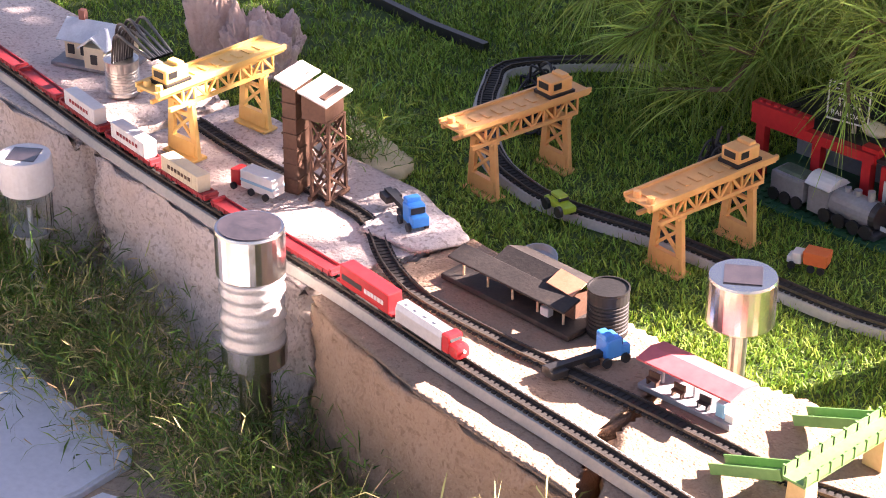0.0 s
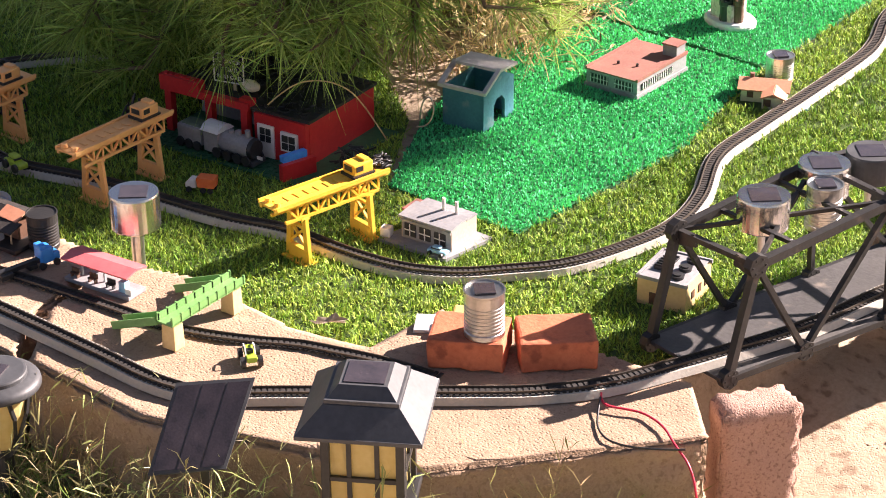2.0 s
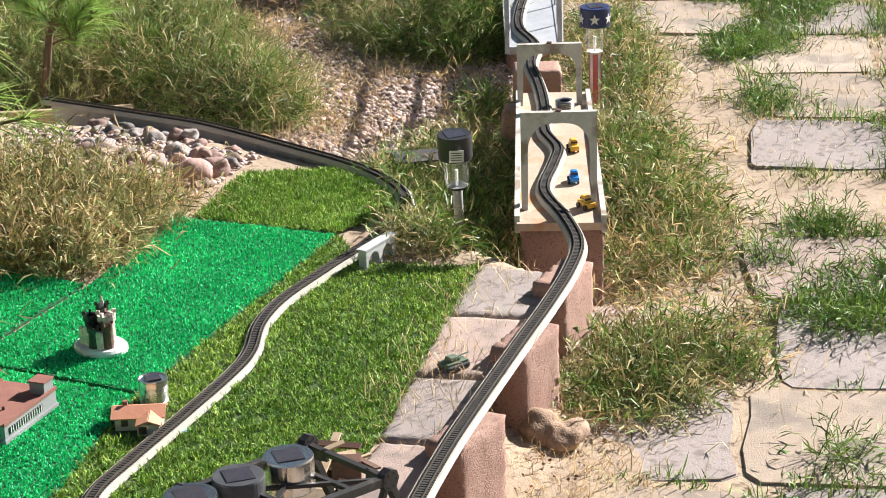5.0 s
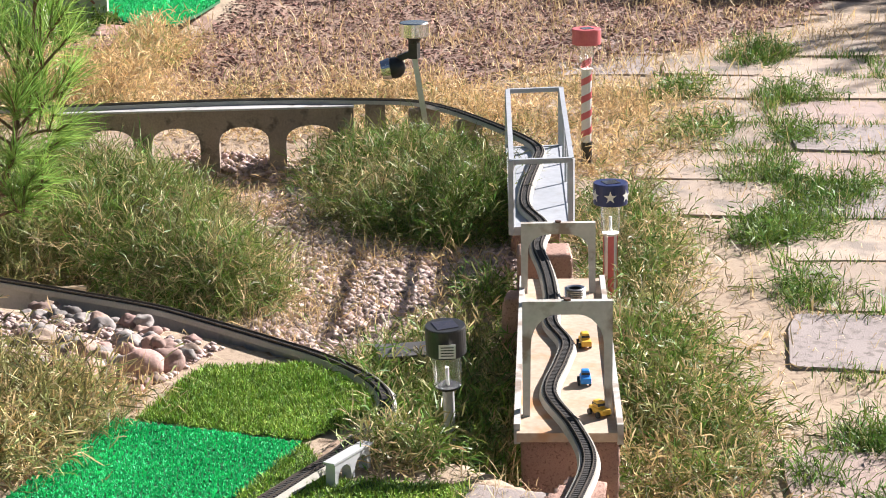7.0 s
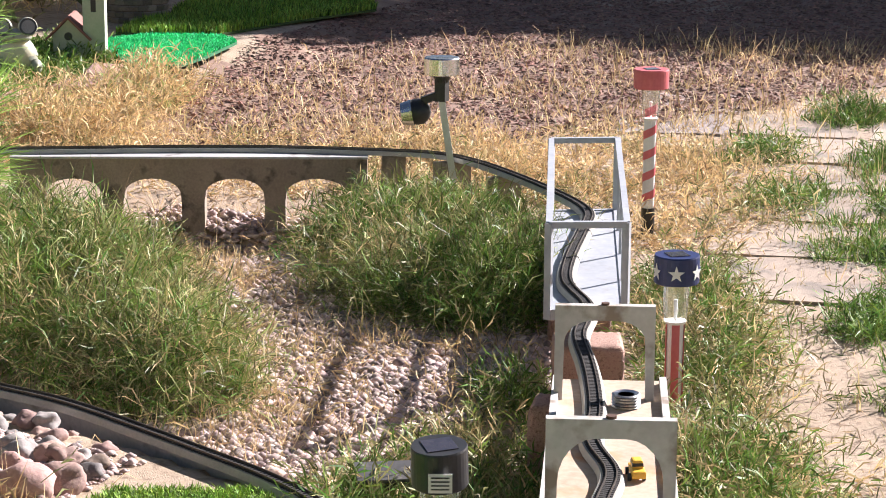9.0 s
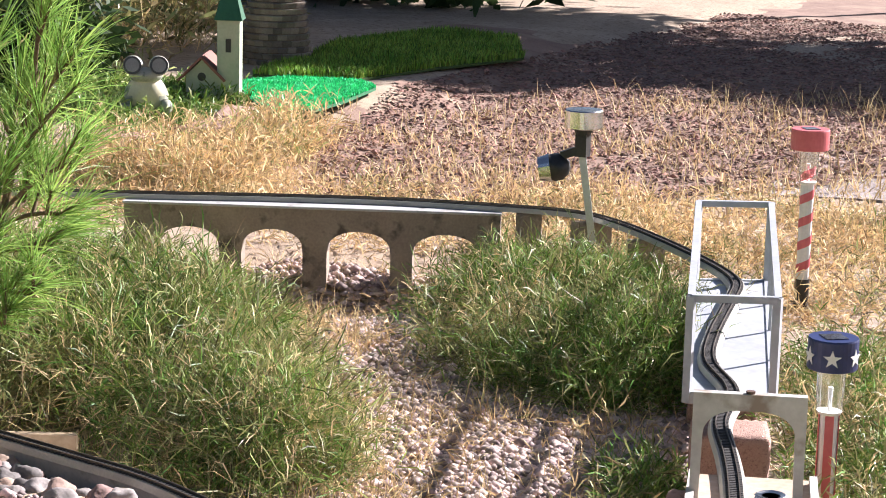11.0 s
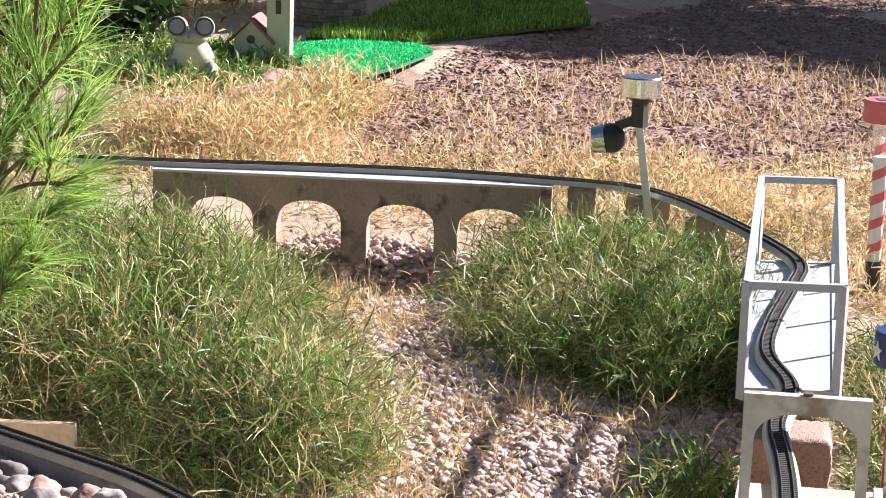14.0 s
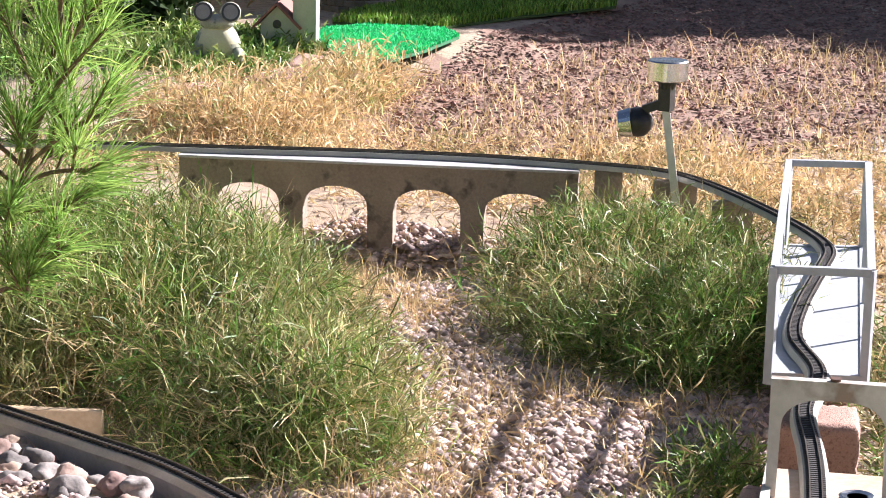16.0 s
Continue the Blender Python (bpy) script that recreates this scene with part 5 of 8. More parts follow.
for k in range(4):
    bm = B()
    box(bm, 0.006, 0.004, 0.116, -0.018, -0.0485, 0.27), box(bm, 0.006, 0.004, 0.116, 0.018, -0.0485, 0.27), box(bm, 0.09, 0.005, 0.006, 0, -0.049, 0.31)
    box(bm, 0.09, 0.006, 0.008, 0, -0.049, 0.376)
    bmesh.ops.rotate(bm, verts=bm.verts, matrix=Matrix.Rotation(math.pi / 2 * k, 3, "Z"))
    part("lattice", bm, "black", sl)
bm = B(); box(bm, 0.12, 0.12, 0.012, 0, 0, 0.246, 0.002), box(bm, 0.05, 0.05, 0.246, 0, 0, 0, 0.002); part("post", bm, "black", sl)

# tilted solar panel on a stake
TL, TR, BL, BR = Vector((-1.785, 1.566, 0.150)), Vector((-1.712, 1.633, 0.150)), Vector((-1.767, 1.483, 0.060)), Vector((-1.697, 1.551, 0.060))
pn = (TR - TL).cross(TL - BL).normalized()
pn = pn if pn.z > 0 else -pn
sp = thing("solar_panel_stand", pose(0, 0, 0), "dark solar panel tilted on a stake beside the wall", "solar panel")


def slab(u0, u1, v0, v1, w0, w1):
    """A slab between shares of the panel's width and height, lifted along its normal."""
    bm = B()
    vs = [bm.verts.new(BL.lerp(BR, u).lerp(TL.lerp(TR, u), v) + pn * w) for w in (w0, w1) for u, v in ((u0, v0), (u1, v0), (u1, v1), (u0, v1))]
    for f in ((3, 2, 1, 0), (4, 5, 6, 7), (0, 1, 5, 4), (1, 2, 6, 5), (2, 3, 7, 6), (3, 0, 4, 7)):
        bm.faces.new([vs[k] for k in f])
    return bm


part("frame", slab(-0.03, 1.03, -0.02, 1.02, -0.014, -0.001), "dkgrey", sp)
for i in range(3):
    part("cell", slab(i / 3 + 0.015, (i + 1) / 3 - 0.015, 0.02, 0.98, -0.0008, 0.0006), "solar", sp)
c = (TL + TR + BL + BR) / 4
bm = B(); strut(bm, c - pn * 0.012, Vector((c.x, c.y, -0.2)), 0.012); part("stake", bm, "black", sp)

# ---- red bricks with a can ----
for x, y, a in ((-1.617, 2.005, 26), (-1.513, 2.075, 40)):
    bm = B(); box(bm, 0.112, 0.088, 0.046, 0, 0, 0, 0.004)
    bmesh.ops.subdivide_edges(bm, edges=[e for e in bm.edges if e.calc_length() > 0.03], cuts=4, use_grid_fill=True)
    for v in bm.verts:
        v.co += Vector((noise.noise(v.co * 40 + Vector((x * 7, 0, 0))), noise.noise(v.co * 43), 0.7 * noise.noise(v.co * 37))) * 0.0028
    ob = part("paver_brick", bm, "brickred")
    ob.matrix_world = pose(x, y, W, 0, 0, a)
    tagged(ob, "worn terracotta red paver brick lying on the wall corner", "brick", "red bricks")
tin_can(pose(-1.590, 2.003, W + 0.046), 0.030, 0.074, "tin", "ribbed tin can with a small solar panel standing on a brick", True)
bm = B(); box(bm, 0.055, 0.05, 0.006, 0, 0, 0, 0.001)
ob = part("stone_tile", bm, "ltgrey"); ob.matrix_world = pose(-1.712, 2.045, W, 0, 0, 30); tagged(ob, "small grey stone tile with worn lettering lying on the sand", "tile")
bm = B(); box(bm, 0.03, 0.03, 0.03, 0, 0, 0, 0.003)
ob = part("orange_block", bm, "orange"); ob.matrix_world = pose(-1.672, 2.068, W, 0, 0, 30); tagged(ob, "small orange plastic block behind the bricks", "block")


def wire(name, pts, r, mat, label):
    cu = bpy.data.curves.new(name, "CURVE")
    cu.dimensions, cu.bevel_depth, cu.bevel_resolution = "3D", r, 2
    s = cu.splines.new("NURBS")
    s.points.add(len(pts) - 1)
    for p, q in zip(s.points, pts):
        p.co = (*q, 1)
    s.use_endpoint_u, s.order_u = True, 3
    cu.materials.append(M[mat])
    return tagged(new(name, cu), label, "wire")


wire("red_wire", [(-1.395, 2.01, 0.05), (-1.383, 1.987, 0.046), (-1.345, 2.0, 0.046), (-1.32, 2.006, 0.045), (-1.28, 1.99, 0.046), (-1.249, 1.962, 0.044), (-1.205, 1.94, 0.03), (-1.185, 1.925, -0.04), (-1.15, 1.90, -0.19)], 0.0018, "rope", "thin red wire running from the track over the wall edge")
wire("black_wire", [(-1.39, 2.0, 0.05), (-1.376, 1.97, 0.043), (-1.355, 1.935, 0.043), (-1.32, 1.915, 0.043), (-1.263, 1.935, 0.043), (-1.23, 1.96, 0.043)], 0.0016, "black", "thin black wire looping on the wall top")

# ---- buildings on the lawns ----
fb = thing("model_factory", pose(-1.912, 2.335, 0.004, 0, 0, 0), "grey and tan model factory with two white chimneys", "model building")
bm = B(); prism(bm, [(-0.078, -0.062), (0.057, -0.058), (0.076, 0.05), (-0.055, 0.06)], 0.006); part("base", bm, "grey", fb)
bm = B(); box(bm, 0.098, 0.072, 0.040, 0.0, 0.004, 0.006); part("wall", bm, "grey", fb)
for x in (-0.0495, 0.0495):
    bm = B(); box(bm, 0.002, 0.071, 0.039, x, 0.004, 0.006); part("gable", bm, "tan", fb, "tan gable wall")
bm = B(); box(bm, 0.106, 0.05, 0.004, 0.0, -0.012, 0.046, 0, 6), box(bm, 0.102, 0.03, 0.003, 0, 0.026, 0.044); part("roof", bm, "grey", fb)
for k in range(3):
    bm = B(); box(bm, 0.022, 0.003, 0.022, -0.032 + 0.03 * k, -0.0325, 0.012); wn2 = part("window", bm, "black", fb)
    bm = B(); box(bm, 0.0016, 0.001, 0.022, -0.032 + 0.03 * k, -0.0345, 0.012), box(bm, 0.022, 0.001, 0.0016, -0.032 + 0.03 * k, -0.0345, 0.022); part("mullion", bm, "white", wn2)
bm = B(); box(bm, 0.1, 0.004, 0.004, 0, -0.033, 0.037); part("lintel", bm, "grey", fb)
for x in (0.004, 0.03):
    bm = B(); tube(bm, 0.0032, 0.0028, 0.026, x, 0.012, 0.048, 12); part("chimney", bm, "white", fb)
bm = B(); box(bm, 0.03, 0.04, 0.03, -0.055, 0.02, 0.006); part("annex", bm, "teal", fb)
bm = B(); box(bm, 0.034, 0.044, 0.004, -0.055, 0.02, 0.036); part("annex_roof", bm, "roofbrown", fb)
bm = B(); box(bm, 0.018, 0.018, 0.016, 0, 0, 0, 0.002); ob = part("white_crate", bm, "white"); ob.matrix_world = pose(-1.985, 2.292, 0.010, 0, 0, 15); tagged(ob, "small white plastic crate on the factory plate", "crate")
toy_car(pose(-1.876, 2.286, 0.010, 0, 0, 5), "skyblue", "tiny light blue model car parked by the factory", 0.036, 0.015, 0.010, 0.0035)

th = thing("toy_house", pose(-2.137, 2.775, 0.006, 0, 0, 4), "teal painted wooden house with half of its white roof missing", "toy house")
bm = B(); box(bm, 0.084, 0.006, 0.078, 0, -0.052, 0), box(bm, 0.084, 0.006, 0.078, 0, 0.052, 0), box(bm, 0.006, 0.098, 0.078, -0.039, 0, 0); part("wall", bm, "teal", th)
bm = B(); prism(bm, [(-0.055, 0), (-0.018, 0), (-0.018, 0.04), (-0.008, 0.052), (0.012, 0.052), (0.022, 0.04), (0.022, 0), (0.055, 0), (0.055, 0.078), (0, 0.106), (-0.055, 0.078)], 0.006, 0, pose(0.039, 0, 0, 0, 0, 90) @ pose(0, 0, 0, 90)); part("front_wall", bm, "teal", th)
bm = B(); box(bm, 0.1, 0.066, 0.005, 0, 0.027, 0.100, 0, -5), box(bm, 0.1, 0.008, 0.006, 0, -0.056, 0.076), box(bm, 0.008, 0.064, 0.006, 0.047, -0.028, 0.09, 0, 27), box(bm, 0.008, 0.064, 0.006, -0.047, -0.028, 0.09, 0, 27); part("roof_frame", bm, "whitewood", th, "white painted roof frame, one side open")
bm = B(); box(bm, 0.074, 0.098, 0.002, 0, 0, 0.002); part("floor", bm, "black", th)
wire("cord_loop", [(-2.215, 2.70, 0.01), (-2.205, 2.69, 0.05), (-2.18, 2.685, 0.075), (-2.165, 2.68, 0.05), (-2.18, 2.675, 0.012), (-2.20, 2.67, 0.012)], 0.0016, "cream", "loop of white cord on the grass")

bb = thing("model_warehouse", pose(-1.991, 3.101, 0.008, 0, 0, -2) @ Matrix.Scale(0.92, 4), "grey model warehouse with a red-brown flat roof", "model building")
bm = B(); box(bm, 0.125, 0.19, 0.038, 0, 0, 0, 0.0008); part("wall", bm, "grey", bb)
bm = B(); box(bm, 0.129, 0.194, 0.003, 0, 0, 0.038), box(bm, 0.004, 0.194, 0.004, 0.0625, 0, 0.041), box(bm, 0.004, 0.194, 0.004, -0.0625, 0, 0.041); part("roof", bm, "roofbrown", bb)
bm = B(); box(bm, 0.034, 0.034, 0.024, 0.044, 0.074, 0.041); hut = part("roof_hut", bm, "grey", bb)
bm = B(); box(bm, 0.038, 0.038, 0.003, 0.044, 0.074, 0.065); part("hut_roof", bm, "roofbrown", hut)
for x, y in ((-0.02, -0.04), (0.02, -0.03)):
    bm = B(); tube(bm, 0.003, 0.003, 0.006, x, y, 0.041, 8); part("vent", bm, "black", bb)
for k in (-1, 1):
    bm = B(); box(bm, 0.044, 0.002, 0.018, k * 0.03, -0.0955, 0.014); w3 = part("window", bm, "black", bb)
    bm = B()
    for j in range(6):
        box(bm, 0.001, 0.0015, 0.018, k * 0.03 - 0.02 + 0.008 * j, -0.0968, 0.014)
    box(bm, 0.044, 0.0015, 0.001, k * 0.03, -0.0968, 0.0225)
    part("mullion", bm, "white", w3)
bm = B(); box(bm, 0.002, 0.12, 0.014, 0.063, -0.02, 0.016); w3 = part("window", bm, "black", bb)
bm = B()
for j in range(14):
    box(bm, 0.0015, 0.0016, 0.014, 0.0643, -0.075 + 0.0085 * j, 0.016)
part("mullion", bm, "white", w3)
bm = B(); box(bm, 0.131, 0.196, 0.008, 0, 0, 0.001); part("plinth", bm, "grey", bb)

rh = thing("model_cottage", pose(-1.748, 3.165, 0.004, 0, 0, 22), "small cream model cottage with a terracotta roof", "model building")
bm = B(); box(bm, 0.085, 0.05, 0.026, 0, 0, 0), box(bm, 0.04, 0.04, 0.024, 0.02, -0.035, 0); part("wall", bm, "cream", rh)
bm = B(); box(bm, 0.098, 0.034, 0.003, 0, -0.015, 0.030, 0, 22), box(bm, 0.098, 0.034, 0.003, 0, 0.015, 0.030, 0, -22), box(bm, 0.024, 0.056, 0.003, 0.01, -0.036, 0.027, 0, 0, -22), box(bm, 0.024, 0.056, 0.003, 0.032, -0.036, 0.027, 0, 0, 22); part("roof", bm, "terracotta", rh)
bm = B(); box(bm, 0.008, 0.008, 0.014, -0.025, 0.006, 0.032); part("chimney", bm, "roofbrown", rh)
bm = B(); box(bm, 0.05, 0.03, 0.003, 0.062, -0.03, 0.0); part("pool", bm, "skyblue", rh, "pale blue patio")
bm = B(); box(bm, 0.014, 0.002, 0.014, 0.01, -0.0555, 0.006); part("window", bm, "brown", rh)
bm = B(); box(bm, 0.012, 0.002, 0.012, -0.025, -0.0255, 0.009); part("window", bm, "brown", rh)
tin_can(pose(-1.768, 3.262, 0.004), 0.027, 0.05, "tin", "low ribbed tin can standing behind the cottage", True)

cs = thing("toy_castle", pose(-1.985, 3.462, 0.008, 0, 0, -20), "black and white ruined toy castle on a white oval base", "toy castle")
cs.scale = (1.25, 1.25, 1.2)
bm = B(); lathe(bm, [(0.048, 0), (0.048, 0.006), (0.044, 0.010), (0.0004, 0.011)], 28)
for v in bm.verts:
    v.co.y *= 0.8
part("base", bm, "white", cs)
for x, y, r, hh, mt in ((-0.018, 0, 0.011, 0.056, "black"), (0.012, 0.006, 0.013, 0.062, "stonelifted"), (0.006, -0.016, 0.010, 0.045, "black"), (-0.006, 0.014, 0.009, 0.07, "black"), (0.025, -0.006, 0.008, 0.05, "brown"), (-0.028, 0.01, 0.008, 0.036, "black")):
    bm = B(); lathe(bm, [(r * 1.1, 0.01), (r, 0.02), (r * 0.95, hh * 0.8), (r * 1.15, hh * 0.84), (r * 1.15, hh), (r * 0.85, hh), (r * 0.8, hh * 0.9), (0.0004, hh * 0.9)], 12)
    for k in range(5):
        box(bm, r * 0.5, r * 0.3, hh * 0.1, r * math.cos(k * 1.26), r * math.sin(k * 1.26), hh, rz=72 * k)
    ob = part("tower", bm, mt, cs); ob.location = (x, y, 0)
bm = B(); box(bm, 0.05, 0.006, 0.03, 0, -0.018, 0.01), box(bm, 0.02, 0.004, 0.005, 0, -0.02, 0.039); part("curtain_wall", bm, "stonelifted", cs)
bm = B(); tube(bm, 0.006, 0.0005, 0.018, -0.006, 0.014, 0.07, 8); part("spire", bm, "stonelifted", cs)

yb = thing("model_workshop", pose(-1.497, 2.392, 0.004, 0, 0, 6), "ochre model workshop with a dark roof and round roof fans", "model building")
bm = B(); box(bm, 0.082, 0.098, 0.046, 0, 0, 0); part("wall", bm, "ochre", yb)
bm = B(); box(bm, 0.076, 0.092, 0.003, 0, 0, 0.046), box(bm, 0.086, 0.004, 0.006, 0, -0.049, 0.045), box(bm, 0.086, 0.004, 0.006, 0, 0.049, 0.045), box(bm, 0.004, 0.1, 0.006, -0.041, 0, 0.045); part("roof", bm, "grey", yb)
for y in (-0.03, 0.0, 0.03):
    bm = B(); tube(bm, 0.010, 0.011, 0.006, 0.018, y, 0.049, 18), tube(bm, 0.007, 0.007, 0.008, 0.018, y, 0.049, 12); part("roof_fan", bm, "black", yb)
bm = B(); box(bm, 0.022, 0.05, 0.005, -0.016, 0.005, 0.049)
for k in range(6):
    box(bm, 0.024, 0.002, 0.002, -0.016, -0.015 + 0.008 * k, 0.054)
part("skylight", bm, "black", yb)
for y in (-0.022, 0.004, 0.028):
    bm = B(); box(bm, 0.003, 0.010, 0.014, 0.0408, y, 0.016); part("window", bm, "brown", yb)
bm = B(); box(bm, 0.02, 0.003, 0.02, -0.01, -0.0492, 0.004); part("door", bm, "brown", yb)

wb = thing("model_house", pose(-1.295, 2.885, 0.004, 0, 0, 12), "small white model house behind the truss bridge", "model building")
bm = B(); box(bm, 0.065, 0.06, 0.05, 0, 0, 0); part("wall", bm, "white", wb)
bm = B(); box(bm, 0.075, 0.04, 0.003, 0, -0.017, 0.056, 0, 25), box(bm, 0.075, 0.04, 0.003, 0, 0.017, 0.056, 0, -25); part("roof", bm, "wood", wb)
bm = B(); box(bm, 0.025, 0.003, 0.022, 0.012, -0.0302, 0.008); part("window", bm, "grey", wb)
wrk = thing("wooden_wreck", pose(-1.30, 3.06, 0.006, 0, 0, 20), "collapsed brown wooden model shed with splayed boards", "model building")
rr = random.Random(9)
for k in range(9):
    bm = B(); box(bm, rr.uniform(0.05, 0.11), 0.014, 0.004, rr.uniform(-0.03, 0.03), rr.uniform(-0.035, 0.035), 0.004 + 0.008 * k, 0, rr.uniform(-20, 20), rr.uniform(-16, 16), rr.uniform(0, 180)); part("board", bm, "brown" if k % 2 else "wood", wrk)
bm = B(); box(bm, 0.05, 0.04, 0.04, 0, 0, 0); part("shed_wall", bm, "brown", wrk)

tk = thing("toy_tank", pose(-1.283, 3.565, 0.006, 0, 0, 58), "grey-green toy army tank on the paving", "toy tank")
bm = B(); box(bm, 0.052, 0.03, 0.012, 0, 0, 0.004, 0.002); part("hull", bm, "olive", tk)
bm = B(); box(bm, 0.026, 0.022, 0.009, -0.002, 0, 0.016, 0.003, taper=0.85); tur = part("turret", bm, "olive", tk)
bm = B(); tube(bm, 0.0015, 0.0013, 0.03, 0.008, 0, 0.021, 8, ry=88); part("gun", bm, "olive", tur)
for s in (-1, 1):
    bm = B(); box(bm, 0.055, 0.007, 0.011, 0, s * 0.0155, 0, 0.004)
    for k in range(5):
        tube(bm, 0.0042, 0.0042, 0.002, -0.02 + 0.01 * k, s * 0.0195 + 0.001, 0.005, 10, rx=90)
    part("caterpillar", bm, "dkgrey", tk)


# ---- box bridges ----
def frame_arch(parent, a, b, z0, z1, mat):
    """A flat upright portal from a to b with a header and curved corner brackets."""
    a, b = Vector((*a, 0)), Vector((*b, 0))
    ln = (b - a).length
    ang = math.degrees(math.atan2(b.y - a.y, b.x - a.x))
    h = z1 - z0
    prof = [(0, 0), (0.014, 0), (0.016, h * 0.62)]
    for k in range(7):
        th = math.pi / 2 * k / 6
        prof.append((0.016 + 0.05 * (1 - math.cos(th)), h * 0.62 + (h * 0.38 - 0.026) * math.sin(th)))
    prof += [(ln - x, y) for x, y in prof[::-1]] + [(ln, h), (0, h)]
    bm = B()
    prism(bm, prof, 0.016, -0.008, pose(a.x, a.y, z0, 0, 0, ang) @ pose(0, 0, 0, 90))
    p = part("portal", bm, mat, parent)
    bm = B(); tube(bm, 0.007, 0.007, 0.004, ln / 2, 0, h, 12); bmesh.ops.transform(bm, matrix=pose(a.x, a.y, z0, 0, 0, ang), verts=bm.verts); part("knot", bm, "brown", p)
    return p


bx = thing("box_bridge", pose(0, 0, 0), "weathered white painted wooden box bridge with arched portals", "model bridge")
bm = B(); prism(bm, [(-1.388, 4.300), (-1.208, 4.357), (-1.535, 5.375), (-1.712, 5.315)], 0.018, 0.021); part("floor_board", bm, "floorboard", bx)
frame_arch(bx, (-1.408, 4.40), (-1.246, 4.455), 0.039, 0.268, "whitewood")
frame_arch(bx, (-1.672, 5.205), (-1.512, 5.262), 0.039, 0.205, "whitewood")
for (x0, y0), (x1, y1) in (((-1.392, 4.315), (-1.700, 5.300)), ((-1.206, 4.37), (-1.524, 5.36))):
    bm = B(); strut(bm, (x0, y0, 0.032), (x1, y1, 0.032), 0.012, 0.040); part("side_rail", bm, "whitewood", bx)
for k, (o, zt) in enumerate((([(-1.385, 4.31), (-1.205, 4.367), (-1.24, 4.48), (-1.42, 4.42)], 0.019), ([(-1.79, 5.53), (-1.66, 5.58), (-1.70, 5.70), (-1.83, 5.65)], 0.034), ([(-1.72, 5.2), (-1.52, 5.27), (-1.55, 5.36), (-1.74, 5.29)], 0.019), ([(-1.98, 6.05), (-1.85, 6.11), (-1.90, 6.25), (-2.03, 6.2)], 0.018))):
    ob = rough_stone("wall_block", o, -0.20 if k == 0 else -0.15, zt, "block", None, 0.004, 41 + k)
    tagged(ob, "reddish concrete block under the box bridge", "concrete block", "blocks under the outer track")

al = thing("frame_bridge", pose(0, 0, 0), "open bridge of pale painted metal bars with a white floor", "model bridge")
FL, FR, BR, BL = (-1.882, 5.775), (-1.742, 5.84), (-2.052, 6.765), (-2.195, 6.69)
bm = B(); prism(bm, [FL, FR, BR, BL], 0.016, 0.022); part("floor", bm, "plate", al)
C4 = [Vector((*c, 0)) for c in (FL, FR, BR, BL)]
for k in range(4):
    a, b = C4[k], C4[(k + 1) % 4]
    bm = B(); strut(bm, a + Vector((0, 0, 0.212)), b + Vector((0, 0, 0.212)), 0.013); part("top_bar", bm, "plate", al)
    bm = B(); strut(bm, a + Vector((0, 0, 0.03)), b + Vector((0, 0, 0.03)), 0.013, 0.022); part("bottom_bar", bm, "plate", al)
    bm = B(); strut(bm, a + Vector((0, 0, 0.02)), a + Vector((0, 0, 0.216)), 0.014); part("post", bm, "plate", al)
for a, b in ((C4[0], C4[3]), (C4[1], C4[2])):
    for u in (0.25, 0.5, 0.75):
        q = a.lerp(b, u)
        bm = B(); strut(bm, q + Vector((0, 0, 0.036)), q + Vector((0, 0, 0.208)), 0.006); part("thin_post", bm, "plate", al)
for (x, y), ln, mt, a in (((-1.268, 4.445), 0.046, "yellow", -40), ((-1.347, 4.618), 0.04, "blue", -70), ((-1.418, 4.858), 0.05, "yellow", -65)):
    toy_car(pose(x, y, 0.0392, 0, 0, a), mt, "yellow toy bus standing on the bridge floor" if mt == "yellow" else "blue toy pickup standing on the bridge floor", ln, 0.022, 0.022, 0.006)
bm = B()
for k in range(5):
    lathe(bm, [(0.022, 0.005 * k), (0.025, 0.005 * k + 0.002), (0.022, 0.005 * k + 0.004), (0.014, 0.005 * k + 0.002), (0.022, 0.005 * k)], 18)
ob = part("wire_coil", bm, "tin"); ob.matrix_world = pose(-1.543, 5.205, 0.0392); tagged(ob, "small coil of shiny wire on the bridge floor", "wire coil")

# ---- lights by the box bridges ----
stake_light(pose(-1.622, 4.580, -0.10), 0.256, 0.041, 0.060, "black", "black solar stake light with a paper sticker on its cap", 0.07, 0.72, 0.012, "ltgrey", tilt=5, bands=("black",))
bm = B(); box(bm, 0.034, 0.0012, 0.03, 0, 0, 0)
st = part("paper_sticker", bm, "white"); st.matrix_world = pose(-1.604, 4.5185, 0.098, 8, 0, 22); tagged(st, "small white printed sticker on the black lamp cap", "sticker")
bm = B()
for k in range(4):
    box(bm, 0.026, 0.0008, 0.002, 0, -0.001, 0.005 + 0.006 * k)
part("print_bar", bm, "black", st)
stake_light(pose(-1.595, 5.686, -0.12), 0.317, 0.043, 0.054, "navy", "patriotic solar light with a star printed blue cap and striped pole", 0.074, 0.55, 0.0165, "white", "bars", star=True, panel=0.9)
stake_light(pose(-2.097, 7.192, -0.12), 0.447, 0.046, 0.050, "pink", "patriotic solar light with a red cap and spiral striped pole", 0.078, 0.5, 0.0165, "white", "spiral", panel=0.8)
bm = B(); tube(bm, 0.018, 0.018, 0.08, 0, 0, 0, 14); ob = part("pole_sleeve", bm, "black"); ob.matrix_world = pose(-2.097, 7.192, -0.12); tagged(ob, "black plastic foot sleeve of the striped light", "pole sleeve")

